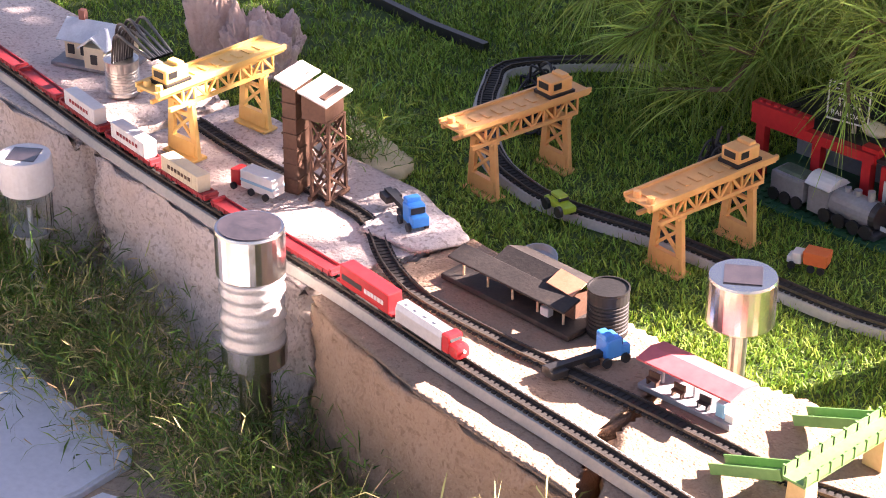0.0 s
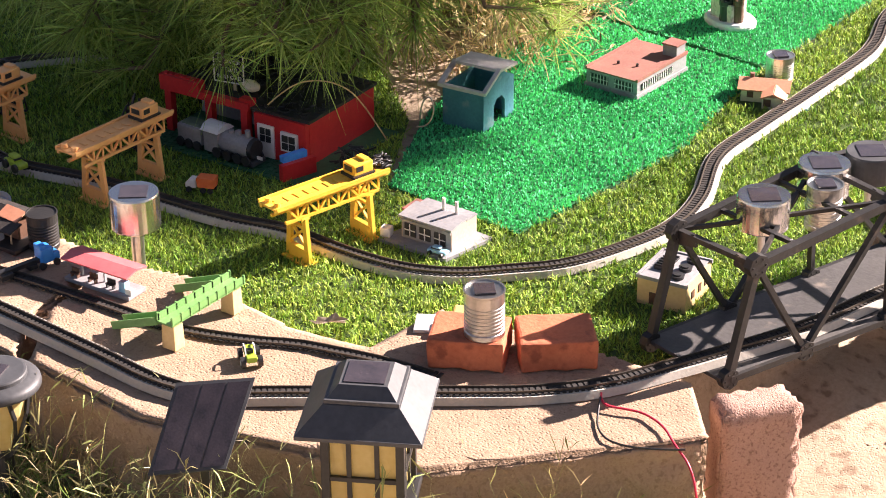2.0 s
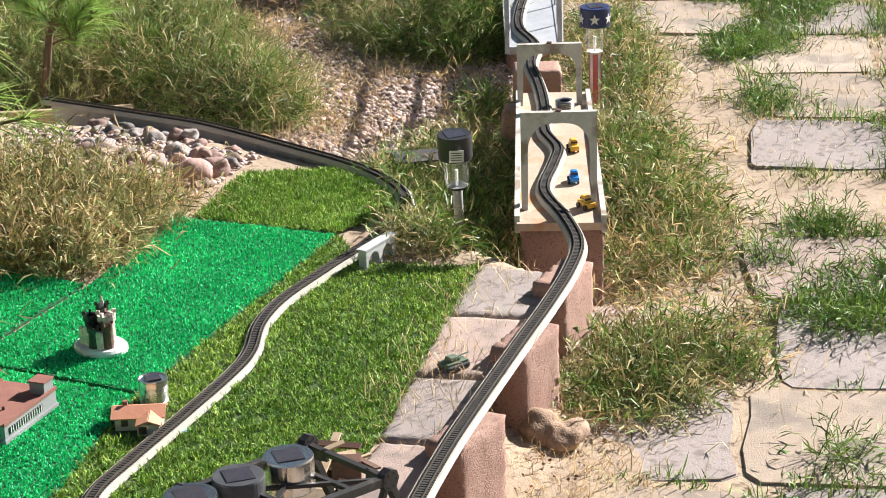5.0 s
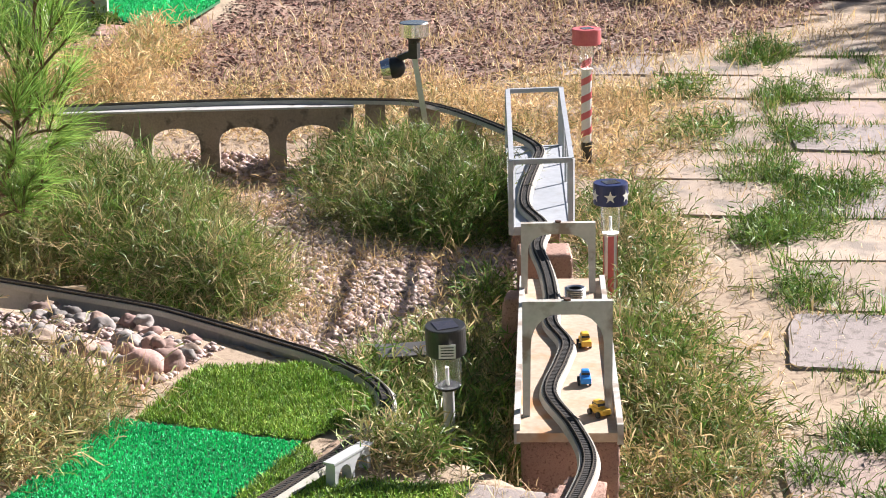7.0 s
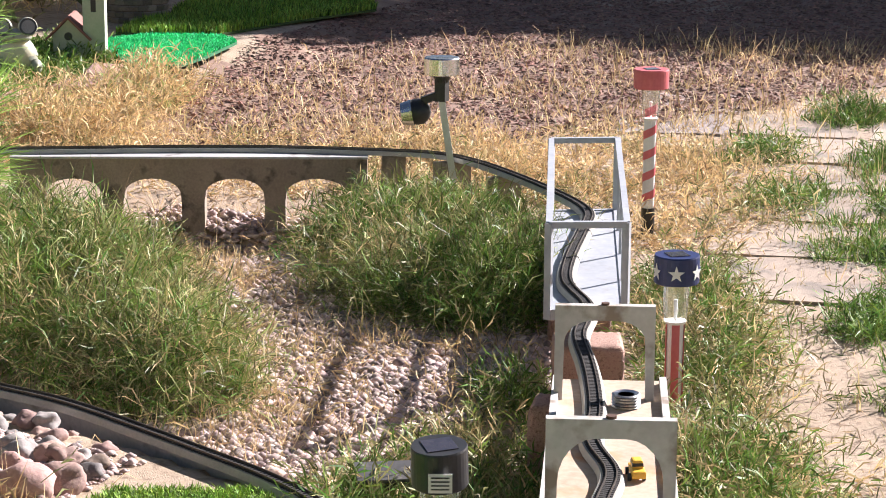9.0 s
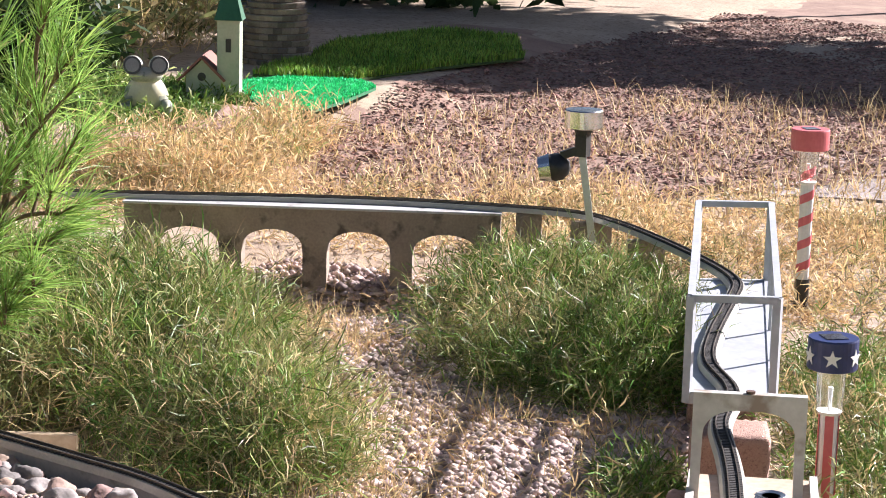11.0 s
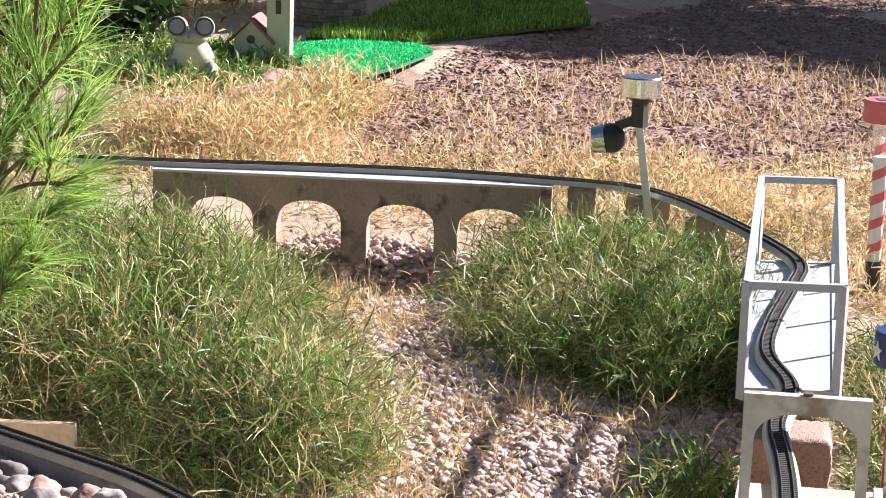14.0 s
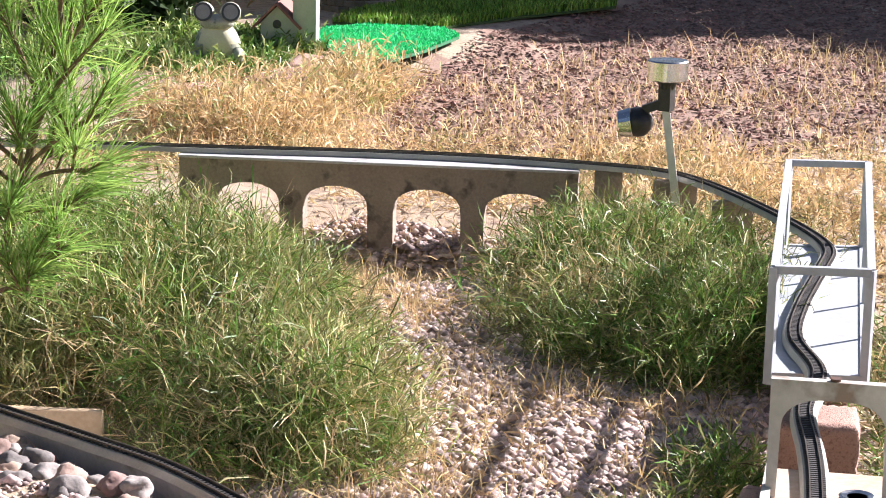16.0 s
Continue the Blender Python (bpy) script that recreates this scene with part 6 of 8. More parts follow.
sp = thing("spot_light", pose(-2.627, 7.185, -0.12), "leaning steel garden spotlight with a solar cap and ball head", "solar light", "solar garden lights")
top = Vector((-0.046, -0.019, 0.33))
bm = B(); strut(bm, (0, 0, 0), top, 0.018); part("pole", bm, "silver", sp)
bm = B(); strut(bm, top, top + Vector((0, 0, 0.075)), 0.03), tube(bm, 0.016, 0.03, 0.03, top.x, top.y, top.z + 0.05, 16), strut(bm, top + Vector((0, 0, 0.02)), top + Vector((-0.05, -0.02, 0.0)), 0.02); part("bracket", bm, "black", sp)
bm = B(); lathe(bm, [(0.046, 0), (0.048, 0.002), (0.048, 0.044), (0.045, 0.047), (0.0004, 0.046)], 32, top.x, top.y, top.z + 0.072); part("cap", bm, "steel", sp)
bm = B(); lathe(bm, [(0.002, -0.036), (0.02, -0.031), (0.033, -0.016), (0.037, 0), (0.033, 0.016), (0.02, 0.031), (0.002, 0.036)], 24, top.x - 0.062, top.y - 0.02, top.z - 0.03); part("ball", bm, "black", sp, smooth=True)
bm = B(); tube(bm, 0.036, 0.03, 0.03, 0, 0, 0, 24, ry=-100, rz=20); ob = part("reflector", bm, "steel", sp); ob.location = (top.x - 0.074, top.y - 0.026, top.z - 0.032)

# flat dark solar panel in the weeds, built as a plain slab
bm = B(); box(bm, 0.12, 0.07, 0.006, 0, 0, 0, 0.001); ob = part("flat_panel", bm, "deck"); ob.matrix_world = pose(-1.88, 4.985, -0.055, 8, 0, 30); tagged(ob, "flat dark solar panel lying in the weeds", "board")
bm = B(); strut(bm, (0, 0, 0), (0, 0, -0.075), 0.02); part("foot", bm, "black", ob)

# ---- viaduct ----
va = thing("viaduct", pose(-2.912, 7.21, 0, 0, 0, 203), "weathered concrete model viaduct with round arches", "model bridge")
outline, z_top, z_foot = [(0, -0.26)], 0.036, -0.26
for c, hw in ((0.14, 0.086), (0.366, 0.083), (0.592, 0.080), (0.81, 0.080)):
    outline.append((c - hw, z_foot))
    outline.append((c - hw, -0.085))
    for k in range(1, 12):
        th = math.pi * k / 12
        outline.append((c - hw * math.cos(th), -0.085 + 0.062 * math.sin(th) ** 0.7))
    outline += [(c + hw, -0.085), (c + hw, z_foot)]
outline += [(0.98, z_foot), (0.98, z_top), (0, z_top)]
bm = B(); prism(bm, outline, 0.07, -0.035, pose(0, 0, 0, 90))
bmesh.ops.triangulate(bm, faces=[f for f in bm.faces if len(f.verts) > 4])
part("arcade", bm, "viaduct", va)
bm = B(); box(bm, 0.985, 0.082, 0.007, 0.49, 0, 0.0325, 0.002); part("coping", bm, "concrete", va, "pale coping along the top")
for x, y, a, w in ((-2.838, 7.222, -66, 0.07), (-2.658, 7.207, -62, 0.105), (-2.455, 7.062, -50, 0.095)):
    ob = rough_stone("bridge_pier", [(x + u * math.cos(radians(a)) - v * math.sin(radians(a)), y + u * math.sin(radians(a)) + v * math.cos(radians(a))) for u, v in ((-0.012, -w / 2), (0.012, -w / 2), (0.012, w / 2), (-0.012, w / 2))], -0.2, 0.040, "viaduct", None, 0.002, x * 9)
    tagged(ob, "upright concrete slab carrying the curved track", "bridge pier", "piers under the curve")

# ---- edging under the inner track and small arches ----
bm = B()
sweep(bm, [p for p in spline([(-1.735, 4.52), (-1.83, 4.63), (-1.965, 4.715), (-2.13, 4.792), (-2.26, 4.851), (-2.45, 4.93), (-2.62, 4.97), (-3.0, 5.045)], 0.04)], [(-0.019, -0.14), (0.019, -0.14), (0.019, 0.005), (-0.019, 0.005)])
tagged(part("edging", bm, "concrete"), "grey concrete edging under the inner track", "edging", "", "structure")
bm = B(); box(bm, 0.62, 0.02, 0.07, 0, 0, 0, 0.004)
ob = part("edging_board", bm, "wood"); ob.matrix_world = pose(-3.12, 5.125, -0.125, 0, 0, 26); tagged(ob, "pale wooden edging board beside the inner track", "board")
ta = thing("twin_arch", pose(-1.640, 4.085, 0.002, 0, 0, 80), "small grey plastic twin arch support beside the track", "model bridge")
o = [(-0.06, 0)]
for c in (-0.028, 0.028):
    o.append((c - 0.022, 0))
    o += [(c - 0.022 * math.cos(math.pi * k / 10), 0.012 + 0.022 * math.sin(math.pi * k / 10)) for k in range(11)]
    o.append((c + 0.022, 0))
o += [(0.06, 0), (0.06, 0.044), (-0.06, 0.044)]
bm = B(); prism(bm, o, 0.02, -0.01, pose(0, 0, 0, 90)); part("arch", bm, "ltgrey", ta)
bm = B(); box(bm, 0.13, 0.024, 0.004, 0, 0, 0.044); part("cap", bm, "ltgrey", ta)
for k, o in enumerate(([(-1.74, 4.13), (-1.70, 4.13), (-1.70, 4.40), (-1.75, 4.40)],)):
    ob = rough_stone("edging_stone", o, -0.1, 0.003 if k == 0 else -0.02, "stone", None, 0.003, 61 + k)
    tagged(ob, "flat pinkish edging stone beside the inner track", "edging stone", "edging stones")


# ---- stones ----
def rock(x, y, z, r, flat, mat, label, seed, sub=3, rough=0.34):
    bm = B()
    bmesh.ops.create_icosphere(bm, subdivisions=sub, radius=r)
    for v in bm.verts:
        v.co *= 1 + rough * noise.noise(v.co * (1.1 / r) + Vector((seed * 3.1, 0, 0))) + 0.3 * rough * noise.noise(v.co * (3 / r) + Vector((0, seed * 1.7, 0)))
        v.co.z *= flat
    ob = part("boulder", bm, mat, smooth=True)
    ob.matrix_world = pose(x, y, z + r * flat * 0.7, 0, 0, seed * 57)
    return tagged(ob, label, "rock", "river rocks")


rr = random.Random(12)
for k in range(84):
    x = -2.24 - 0.42 * rr.random()
    y = 4.36 + 0.36 * rr.random() + 0.10 * (-(x + 2.3))
    rock(x, y, float(ground_z(x, y)) - 0.004, rr.uniform(0.012, 0.034), rr.uniform(0.55, 0.8), *(("greyrock", "rounded grey river rock in the rockery") if k % 5 in (0, 2) else ("boulder", "rounded pinkish river rock in the rockery")), k, 3, 0.5)
for k in range(64):
    x = -2.30 - 0.50 * rr.random()
    y = 4.79 - 0.33 * (x + 2.26) - 0.11 * rr.random()
    rock(x, y, rr.uniform(-0.035, -0.012), rr.uniform(0.012, 0.027), rr.uniform(0.6, 0.85), *(("greyrock", "rounded grey river rock beside the inner track") if k % 3 else ("boulder", "rounded pinkish river rock beside the inner track")), 200 + k, 3, 0.5)
rock(-2.285, 4.52, -0.005, 0.046, 0.7, "boulder", "large rounded pink river rock in the rockery", 77)
rock(-1.10, 3.62, -0.165, 0.055, 0.75, "stone", "rough tan stone on the bare soil", 78, 4, 0.6)
for k in range(24):
    x, y = -2.75 - 0.75 * rr.random(), 5.0 + 0.28 * rr.random()
    rock(x, y, float(ground_z(x, y)), rr.uniform(0.012, 0.026), 0.7, "gravel", "grey pebble beside the inner track", 100 + k, 2)

# ---- far bed ----
FAR_MAT = [(-5.10, 9.50), (-4.94, 9.22), (-4.72, 8.98), (-4.58, 8.86), (-4.47, 8.95), (-4.50, 9.25), (-4.59, 9.67), (-4.74, 9.80), (-5.02, 9.70)]
FAR_LAWN = [(-5.20, 9.74), (-5.34, 10.48), (-5.50, 11.0), (-5.35, 11.8), (-4.9, 11.7), (-4.55, 11.0), (-4.70, 10.41), (-4.78, 9.86)]
for k, o in enumerate(([(-4.50, 7.85), (-4.485, 8.02), (-4.62, 8.13), (-4.67, 7.90)], [(-4.58, 8.18), (-4.43, 8.25), (-4.47, 8.52), (-4.62, 8.50)], [(-4.63, 8.52), (-4.48, 8.54), (-4.60, 8.80), (-4.76, 8.80)])):
    ob = rough_stone("edging_block", o, -0.17, -0.004, "block", None, 0.008, 70 + k)
    tagged(ob, "rough pinkish concrete edging block of the far bed", "edging block", "edging blocks")
fr = B()
bmesh.ops.create_uvsphere(fr, u_segments=20, v_segments=14, radius=0.08)
for v in fr.verts:
    v.co = Vector((v.co.x * (1.0 - 0.25 * max(0, v.co.z / 0.08)), v.co.y * 0.85, v.co.z * 1.05 + 0.07))
for sx in (-1, 1):
    r = bmesh.ops.create_uvsphere(fr, u_segments=16, v_segments=10, radius=0.036)
    bmesh.ops.transform(fr, matrix=pose(sx * 0.045, -0.02, 0.175), verts=r["verts"])
    r = bmesh.ops.create_uvsphere(fr, u_segments=12, v_segments=8, radius=0.03)
    bmesh.ops.transform(fr, matrix=Matrix.Translation((sx * 0.07, -0.04, 0.03)) @ Matrix.Diagonal((0.8, 1.2, 1.0, 1)), verts=r["verts"])
r = bmesh.ops.create_uvsphere(fr, u_segments=16, v_segments=10, radius=0.05)
bmesh.ops.transform(fr, matrix=Matrix.Translation((0, -0.02, 0.14)) @ Matrix.Diagonal((1.2, 1, 0.6, 1)), verts=r["verts"])
fg = part("frog_statue", fr, "frogpaint", smooth=True)
fg.data.materials.append(M["belly"])
for f in fg.data.polygons:
    if f.normal.y < -0.35 and abs(f.center.x) < 0.055 and f.center.z < 0.12:
        f.material_index = 1
fg.matrix_world = pose(-4.949, 8.598, -0.035, 0, 0, 33)
tagged(fg, "mottled grey and cream frog statue with bulging eyes", "statue")
for sx in (-1, 1):
    bm = B(); lathe(bm, [(0.030, 0), (0.032, 0.004), (0.032, 0.012), (0.025, 0.012), (0.024, 0.009), (0.0004, 0.008)], 20)
    ob = part("solar_eye", bm, "dkgrey"); bm = B(); tube(bm, 0.0245, 0.0245, 0.003, 0, 0, 0.0085, 20); part("solar_pane", bm, "grey", ob, "pale grey round pane"); ob.matrix_world = fg.matrix_world @ pose(sx * 0.047, -0.046, 0.178, 78, 0, 0)
    tagged(ob, "round dark-rimmed grey solar disc set in front of the frog's eye", "solar disc", "solar discs")
ch = thing("birdhouse", pose(-4.97, 9.10, -0.035, 0, 0, 24), "pale green wooden church birdhouse with a brown roof", "birdhouse")
bm = B(); box(bm, 0.085, 0.085, 0.30, 0.05, 0, 0, 0.002); tw = part("tower", bm, "palegreen", ch)
bm = B(); tube(bm, 0.075, 0.002, 0.20, 0.05, 0, 0.30, 4, rz=45); part("spire", bm, "dkgreen", ch, "dark green pointed spire")
bm = B(); box(bm, 0.02, 0.003, 0.05, 0.05, -0.043, 0.18); part("window", bm, "black", tw)
bm = B(); prism(bm, [(-0.06, 0), (0.06, 0), (0.06, 0.09), (0, 0.15), (-0.06, 0.09)], 0.2, -0.1, pose(-0.05, 0.06, 0) @ pose(0, 0, 0, 90)); part("nave", bm, "palegreen", ch)
for x, ry in ((-0.092, -45), (-0.008, 45)):
    bm = B(); box(bm, 0.125, 0.24, 0.008, x, 0.06, 0.112, 0.001, 0, ry); part("roof", bm, "roofbrown", ch)
bm = B(); tube(bm, 0.016, 0.016, 0.004, -0.05, -0.038, 0.085, 16, rx=90); part("entrance_hole", bm, "black", ch)
pc = thing("cone_tree", pose(-5.395, 10.257, -0.04), "tall tapered ornament covered in overlapping scales", "garden ornament")
bm = B()
tube(bm, 0.15, 0.05, 0.72, 0, 0, 0, 20)
part("core", bm, "bark", pc)
bm = B()
for row in range(26):
    z = 0.015 + 0.027 * row
    r = 0.152 - 0.1 * z / 0.72
    for k in range(22):
        a = 2 * math.pi * (k + 0.5 * (row % 2)) / 22
        box(bm, 0.012, 0.04, 0.022, r * math.cos(a), r * math.sin(a), z - 0.008, 0, 0, 18, math.degrees(a))
part("scale_cover", bm, "shingle", pc, "rows of grey-brown scales")["kind"] = "stuff"
far_mat = thing("far_turf_mat", pose(0, 0, 0), "bright green artificial turf mat on the far bed", "turf mat", "", "structure")
bm = B(); prism(bm, FAR_MAT, 0.012, -0.034); part("backing", bm, "carpetbase", far_mat)
far_lawn = thing("far_lawn_mat", pose(0, 0, 0), "dark green lawn mat in the shade of the far bed", "turf mat", "", "structure")
bm = B(); prism(bm, FAR_LAWN, 0.01, -0.034); part("backing", bm, "turfbase", far_lawn)
ct = thing("red_ornament", pose(-6.6, 9.9, -0.03), "faded red garden ornament in the far weeds", "garden ornament")
bm = B(); tube(bm, 0.07, 0.05, 0.22, 0, 0, 0, 14), tube(bm, 0.10, 0.02, 0.10, 0, 0, 0.2, 14); part("body", bm, "pink", ct)


# ---- paving ----
pav = thing("pavement", pose(0, 0, 0), "garden path of worn pinkish stone pavers with weedy joints", "pavement", "", "structure")
rr = random.Random(21)
ax, ay = Vector((math.cos(radians(12)), math.sin(radians(12)), 0)), Vector((-math.sin(radians(12)), math.cos(radians(12)), 0))


def paver(cx, cy, w, d, z, rot=0.0):
    bm = B()
    q = []
    for (x0, y0), (x1, y1) in (((-1, -1), (1, -1)), ((1, -1), (1, 1)), ((1, 1), (-1, 1)), ((-1, 1), (-1, -1))):
        for s in (0.06, 0.34, 0.66, 0.94):
            q.append(((x0 + (x1 - x0) * s) * w / 2 + rr.uniform(-0.009, 0.009), (y0 + (y1 - y0) * s) * d / 2 + rr.uniform(-0.009, 0.009)))
    prism(bm, q, 0.04, -0.034)
    bmesh.ops.bevel(bm, geom=[e for e in bm.edges if all(v.co.z > 0.004 for v in e.verts)], offset=0.004, segments=2, affect="EDGES")
    ob = part("paver", bm, "paver", pav)
    ob.data.materials.clear()
    ob.data.materials.append(M[rr.choice(("paver", "paver", "paverpink", "pavergrey"))])
    slope = 1.4 if 4.1 < cy < 6.3 else 0.0
    ob.matrix_world = pose(cx, cy, z, slope + rr.uniform(-0.3, 0.3), rr.uniform(-0.5, 0.5), 12 + rot + rr.uniform(-3.5, 3.5))
    return ob


for j in range(-3, 19):
    for i in range(-5, 6):
        p = Vector((-0.98, 3.72, 0)) + ax * (i * 0.43 + (0.05 if j % 2 else 0)) + ay * (j * 0.45)
        if p.y < 1.6 or p.y > 9.6 or p.x > 1.6:
            continue
        if p.x < (-1.05 if p.y < 4.3 else -0.72 - 0.40 * (p.y - 4.4)):
            continue
        if p.y > 4.3 and rr.random() < 0.1:
            continue
        paver(p.x, p.y, 0.42 * rr.uniform(0.86, 1.0), 0.435 * rr.uniform(0.88, 1.0), float(ground_z(p.x, p.y)) + rr.uniform(-0.004, 0.003))
for x, y, w, d, a in ((-3.05, 1.36, 0.5, 0.34, 0), (-2.52, 1.29, 0.5, 0.34, 2), (-3.6, 1.40, 0.5, 0.36, -2), (-2.0, 1.20, 0.5, 0.34, 5)):
    ob = paver(x, y, w, d, -0.178, a - 12)
    ob.data.materials.clear()
    ob.data.materials.append(M["skylitpath"])
# slabs along the edge of the terrace
for k, o in enumerate(([(-1.40, 3.83), (-1.215, 3.86), (-1.225, 4.12), (-1.41, 4.12)], [(-1.35, 3.52), (-1.20, 3.545), (-1.212, 3.845), (-1.395, 3.82)], [(-1.31, 3.23), (-1.185, 3.245), (-1.197, 3.535), (-1.345, 3.51)], [(-1.305, 2.93), (-1.17, 2.93), (-1.183, 3.235), (-1.30, 3.22)])):
    ob = rough_stone("edge_paver", o, -0.06, 0.006, "paverpink" if k % 2 else "pavergrey", None, 0.003, 90 + k)
    tagged(ob, "worn pinkish stone slab along the lawn edge", "paving slab", "slabs along the lawn")
ob = rough_stone("stone_ledge", [(-3.20, 1.66), (-2.72, 1.61), (-2.70, 1.74), (-3.2, 1.76)], -0.26, -0.165, "stonelifted", None, 0.008, 99)
tagged(ob, "low grey stone footing below the wall", "stone ledge")

# ---- turf mats ----
rng = np.random.default_rng(11)
line_in = np.array([(p.x, p.y) for p in spline(INNER, 0.03)])


def clear_of_track(x, y, gap=0.024):
    ok = np.ones(len(x), bool)
    for k in range(0, len(x), 4000):
        d = np.hypot(x[k:k + 4000, None] - line_in[None, :, 0], y[k:k + 4000, None] - line_in[None, :, 1]).min(1)
        ok[k:k + 4000] = d > gap
    return ok


def off_plates(x, y):
    """Keeps the pile from growing through the base plates."""
    ok = np.ones(len(x), bool)
    for px, py, a, x0, x1, y0, y1 in ((-2.41, 2.36, 3, -0.165, 0.205, -0.01, 0.27), (-1.912, 2.335, 0, -0.07, 0.07, -0.06, 0.058), (-1.497, 2.392, 6, -0.042, 0.042, -0.05, 0.05), (-1.748, 3.165, 22, -0.045, 0.088, -0.056, 0.026), (-1.768, 3.262, 0, -0.027, 0.027, -0.027, 0.027), (-1.295, 2.885, 12, -0.035, 0.035, -0.032, 0.032)):
        c, s = math.cos(radians(a)), math.sin(radians(a))
        u, v = (x - px) * c + (y - py) * s, (y - py) * c - (x - px) * s
        ok &= ~((u > x0) & (u < x1) & (v > y0) & (v < y1))
    return ok


MATS = [
    [(-1.812, 2.425), (-1.79, 2.62), (-1.757, 2.86), (-1.79, 3.08), (-1.815, 3.275), (-2.225, 3.33), (-2.30, 3.0), (-2.21, 2.70), (-2.10, 2.45)],
    [(-1.815, 3.29), (-1.80, 3.75), (-1.788, 4.212), (-2.198, 4.228), (-2.18, 3.77), (-2.21, 3.345)],
    [(-2.195, 3.775), (-2.225, 3.36), (-2.55, 3.40), (-2.56, 3.84), (-2.46, 3.835)],
]
for k, o in enumerate(MATS):
    th = thing("turf_mat", pose(0, 0, 0), "emerald green artificial turf mat with a bristly pile", "turf mat", "green turf mats", "structure")
    bm = B(); prism(bm, o, 0.006, 0.001); part("backing", bm, "carpetbase", th)
    lo, hi = np.min(o, 0), np.max(o, 0)
    nub = np.stack(np.meshgrid(np.arange(lo[0], hi[0], 0.0090), np.arange(lo[1], hi[1], 0.0090)), -1)
    nub[::2, :, 0] += 0.0045
    nub = nub.reshape(-1, 2) + rng.normal(0, 0.0011, (nub.size // 2, 2))
    nub = nub[inside(o, nub[:, 0], nub[:, 1])]
    c = np.repeat(nub, 9, 0)
    off = rng.normal(0, 0.0017, c.shape)
    blades("pile", c + off, np.full(len(c), 0.005), "carpet", "short emerald bristles", "", rng, (0.0055, 0.0095), 0.0034, 1.2, th, off)
LAWN_L = [(-4.2, 1.99), (-3.2, 2.01), (-2.80, 1.995), (-2.66, 1.96), (-2.3, 1.945), (-1.89, 1.935), (-1.765, 1.955), (-1.75, 2.0), (-1.735, 2.125), (-1.60, 2.135), (-1.44, 2.15), (-1.375, 2.28), (-1.33, 2.6), (-1.305, 3.2), (-1.345, 3.53), (-1.41, 4.11), (-1.66, 4.06), (-1.785, 4.22), (-1.80, 3.6), (-1.81, 3.28), (-1.755, 2.85), (-1.81, 2.43), (-2.1, 2.44), (-2.24, 2.7), (-2.7, 3.1), (-4.2, 3.4)]
LAWN_S = [(-2.185, 4.585), (-2.16, 4.245), (-1.80, 4.235), (-1.72, 4.40), (-1.75, 4.50), (-1.86, 4.60), (-1.98, 4.67)]
for o, n, lab in ((LAWN_L, 200000, "soft green artificial lawn round the model tracks"), (LAWN_S, 24000, "small square of green artificial lawn by the curve")):
    th = thing("lawn", pose(0, 0, 0), lab, "lawn", "lawns", "structure")
    bm = B(); f = bm.faces.new([bm.verts.new((x, y, 0.003)) for x, y in o]); bmesh.ops.triangulate(bm, faces=[f]); part("backing", bm, "turfbase", th)
    at = scatter(rng, o, n // 5, lambda x, y: clear_of_track(x, y) & off_plates(x, y) & ((x > -3.3) | (rng.random(len(x)) < 0.5)))
    at = np.repeat(at, 5, 0)
    off = rng.normal(0, 0.0045, at.shape)
    blades("pile", at + off, np.full(len(at), 0.003), "turf", "fine green blades", "", rng, (0.009, 0.019), 0.0021, 1.6, th, off, wild=0.9)
at = scatter(rng, FAR_MAT, 16000)
blades("pile", at, np.full(len(at), -0.022), "carpet", "short emerald bristles", "", rng, (0.010, 0.020), 0.006, 1.4, far_mat)
at = scatter(rng, FAR_LAWN, 20000)
blades("pile", at, np.full(len(at), -0.024), "turf", "soft green blades", "", rng, (0.02, 0.05), 0.007, 1.3, far_lawn)


# ---- wild grass ----
def tufts(name, poly, tuft_n, per, spread, mat, label, height, width, bend, keep=None, z=None, wild=0.8, mass=0.0):
    """Tufts of blades that lean out from their middles; tufts differ in size and height and gather in patches."""
    def patchy(x, y):
        k = np.sin(5.1 * x + 2.0 * np.sin(3.7 * y)) + np.sin(6.3 * y + 2.0 * np.sin(4.1 * x) + len(label)) + rng.normal(0, 0.7, len(x))
        return (k > -0.5) & (keep(x, y) if keep is not None else True)
    c = scatter(rng, poly, tuft_n, patchy)
    size = rng.gamma(4.0, 0.25, len(c)).clip(0.35, 2.0)
    num = np.maximum(2, (per * size).astype(int))
    idx = np.repeat(np.arange(len(c)), num)
    off = rng.normal(0, spread, (len(idx), 2)) * size[idx, None] ** 0.7
    at = c[idx] + off
    zz = ground_z(at[:, 0], at[:, 1]) - 0.004 if z is None else np.full(len(at), z)
    if mass:
        zz = zz + mass * rng.random(len(at)) * np.clip(off_edge(poly, at[:, 0], at[:, 1]) / 0.14, 0, 1)
    ob = blades(name, at, zz, mat, label, "grass", rng, height, width, bend, out=off, wild=wild, scale=(size[idx] ** 0.6) * rng.uniform(0.55, 1.2, len(idx)))
    return ob


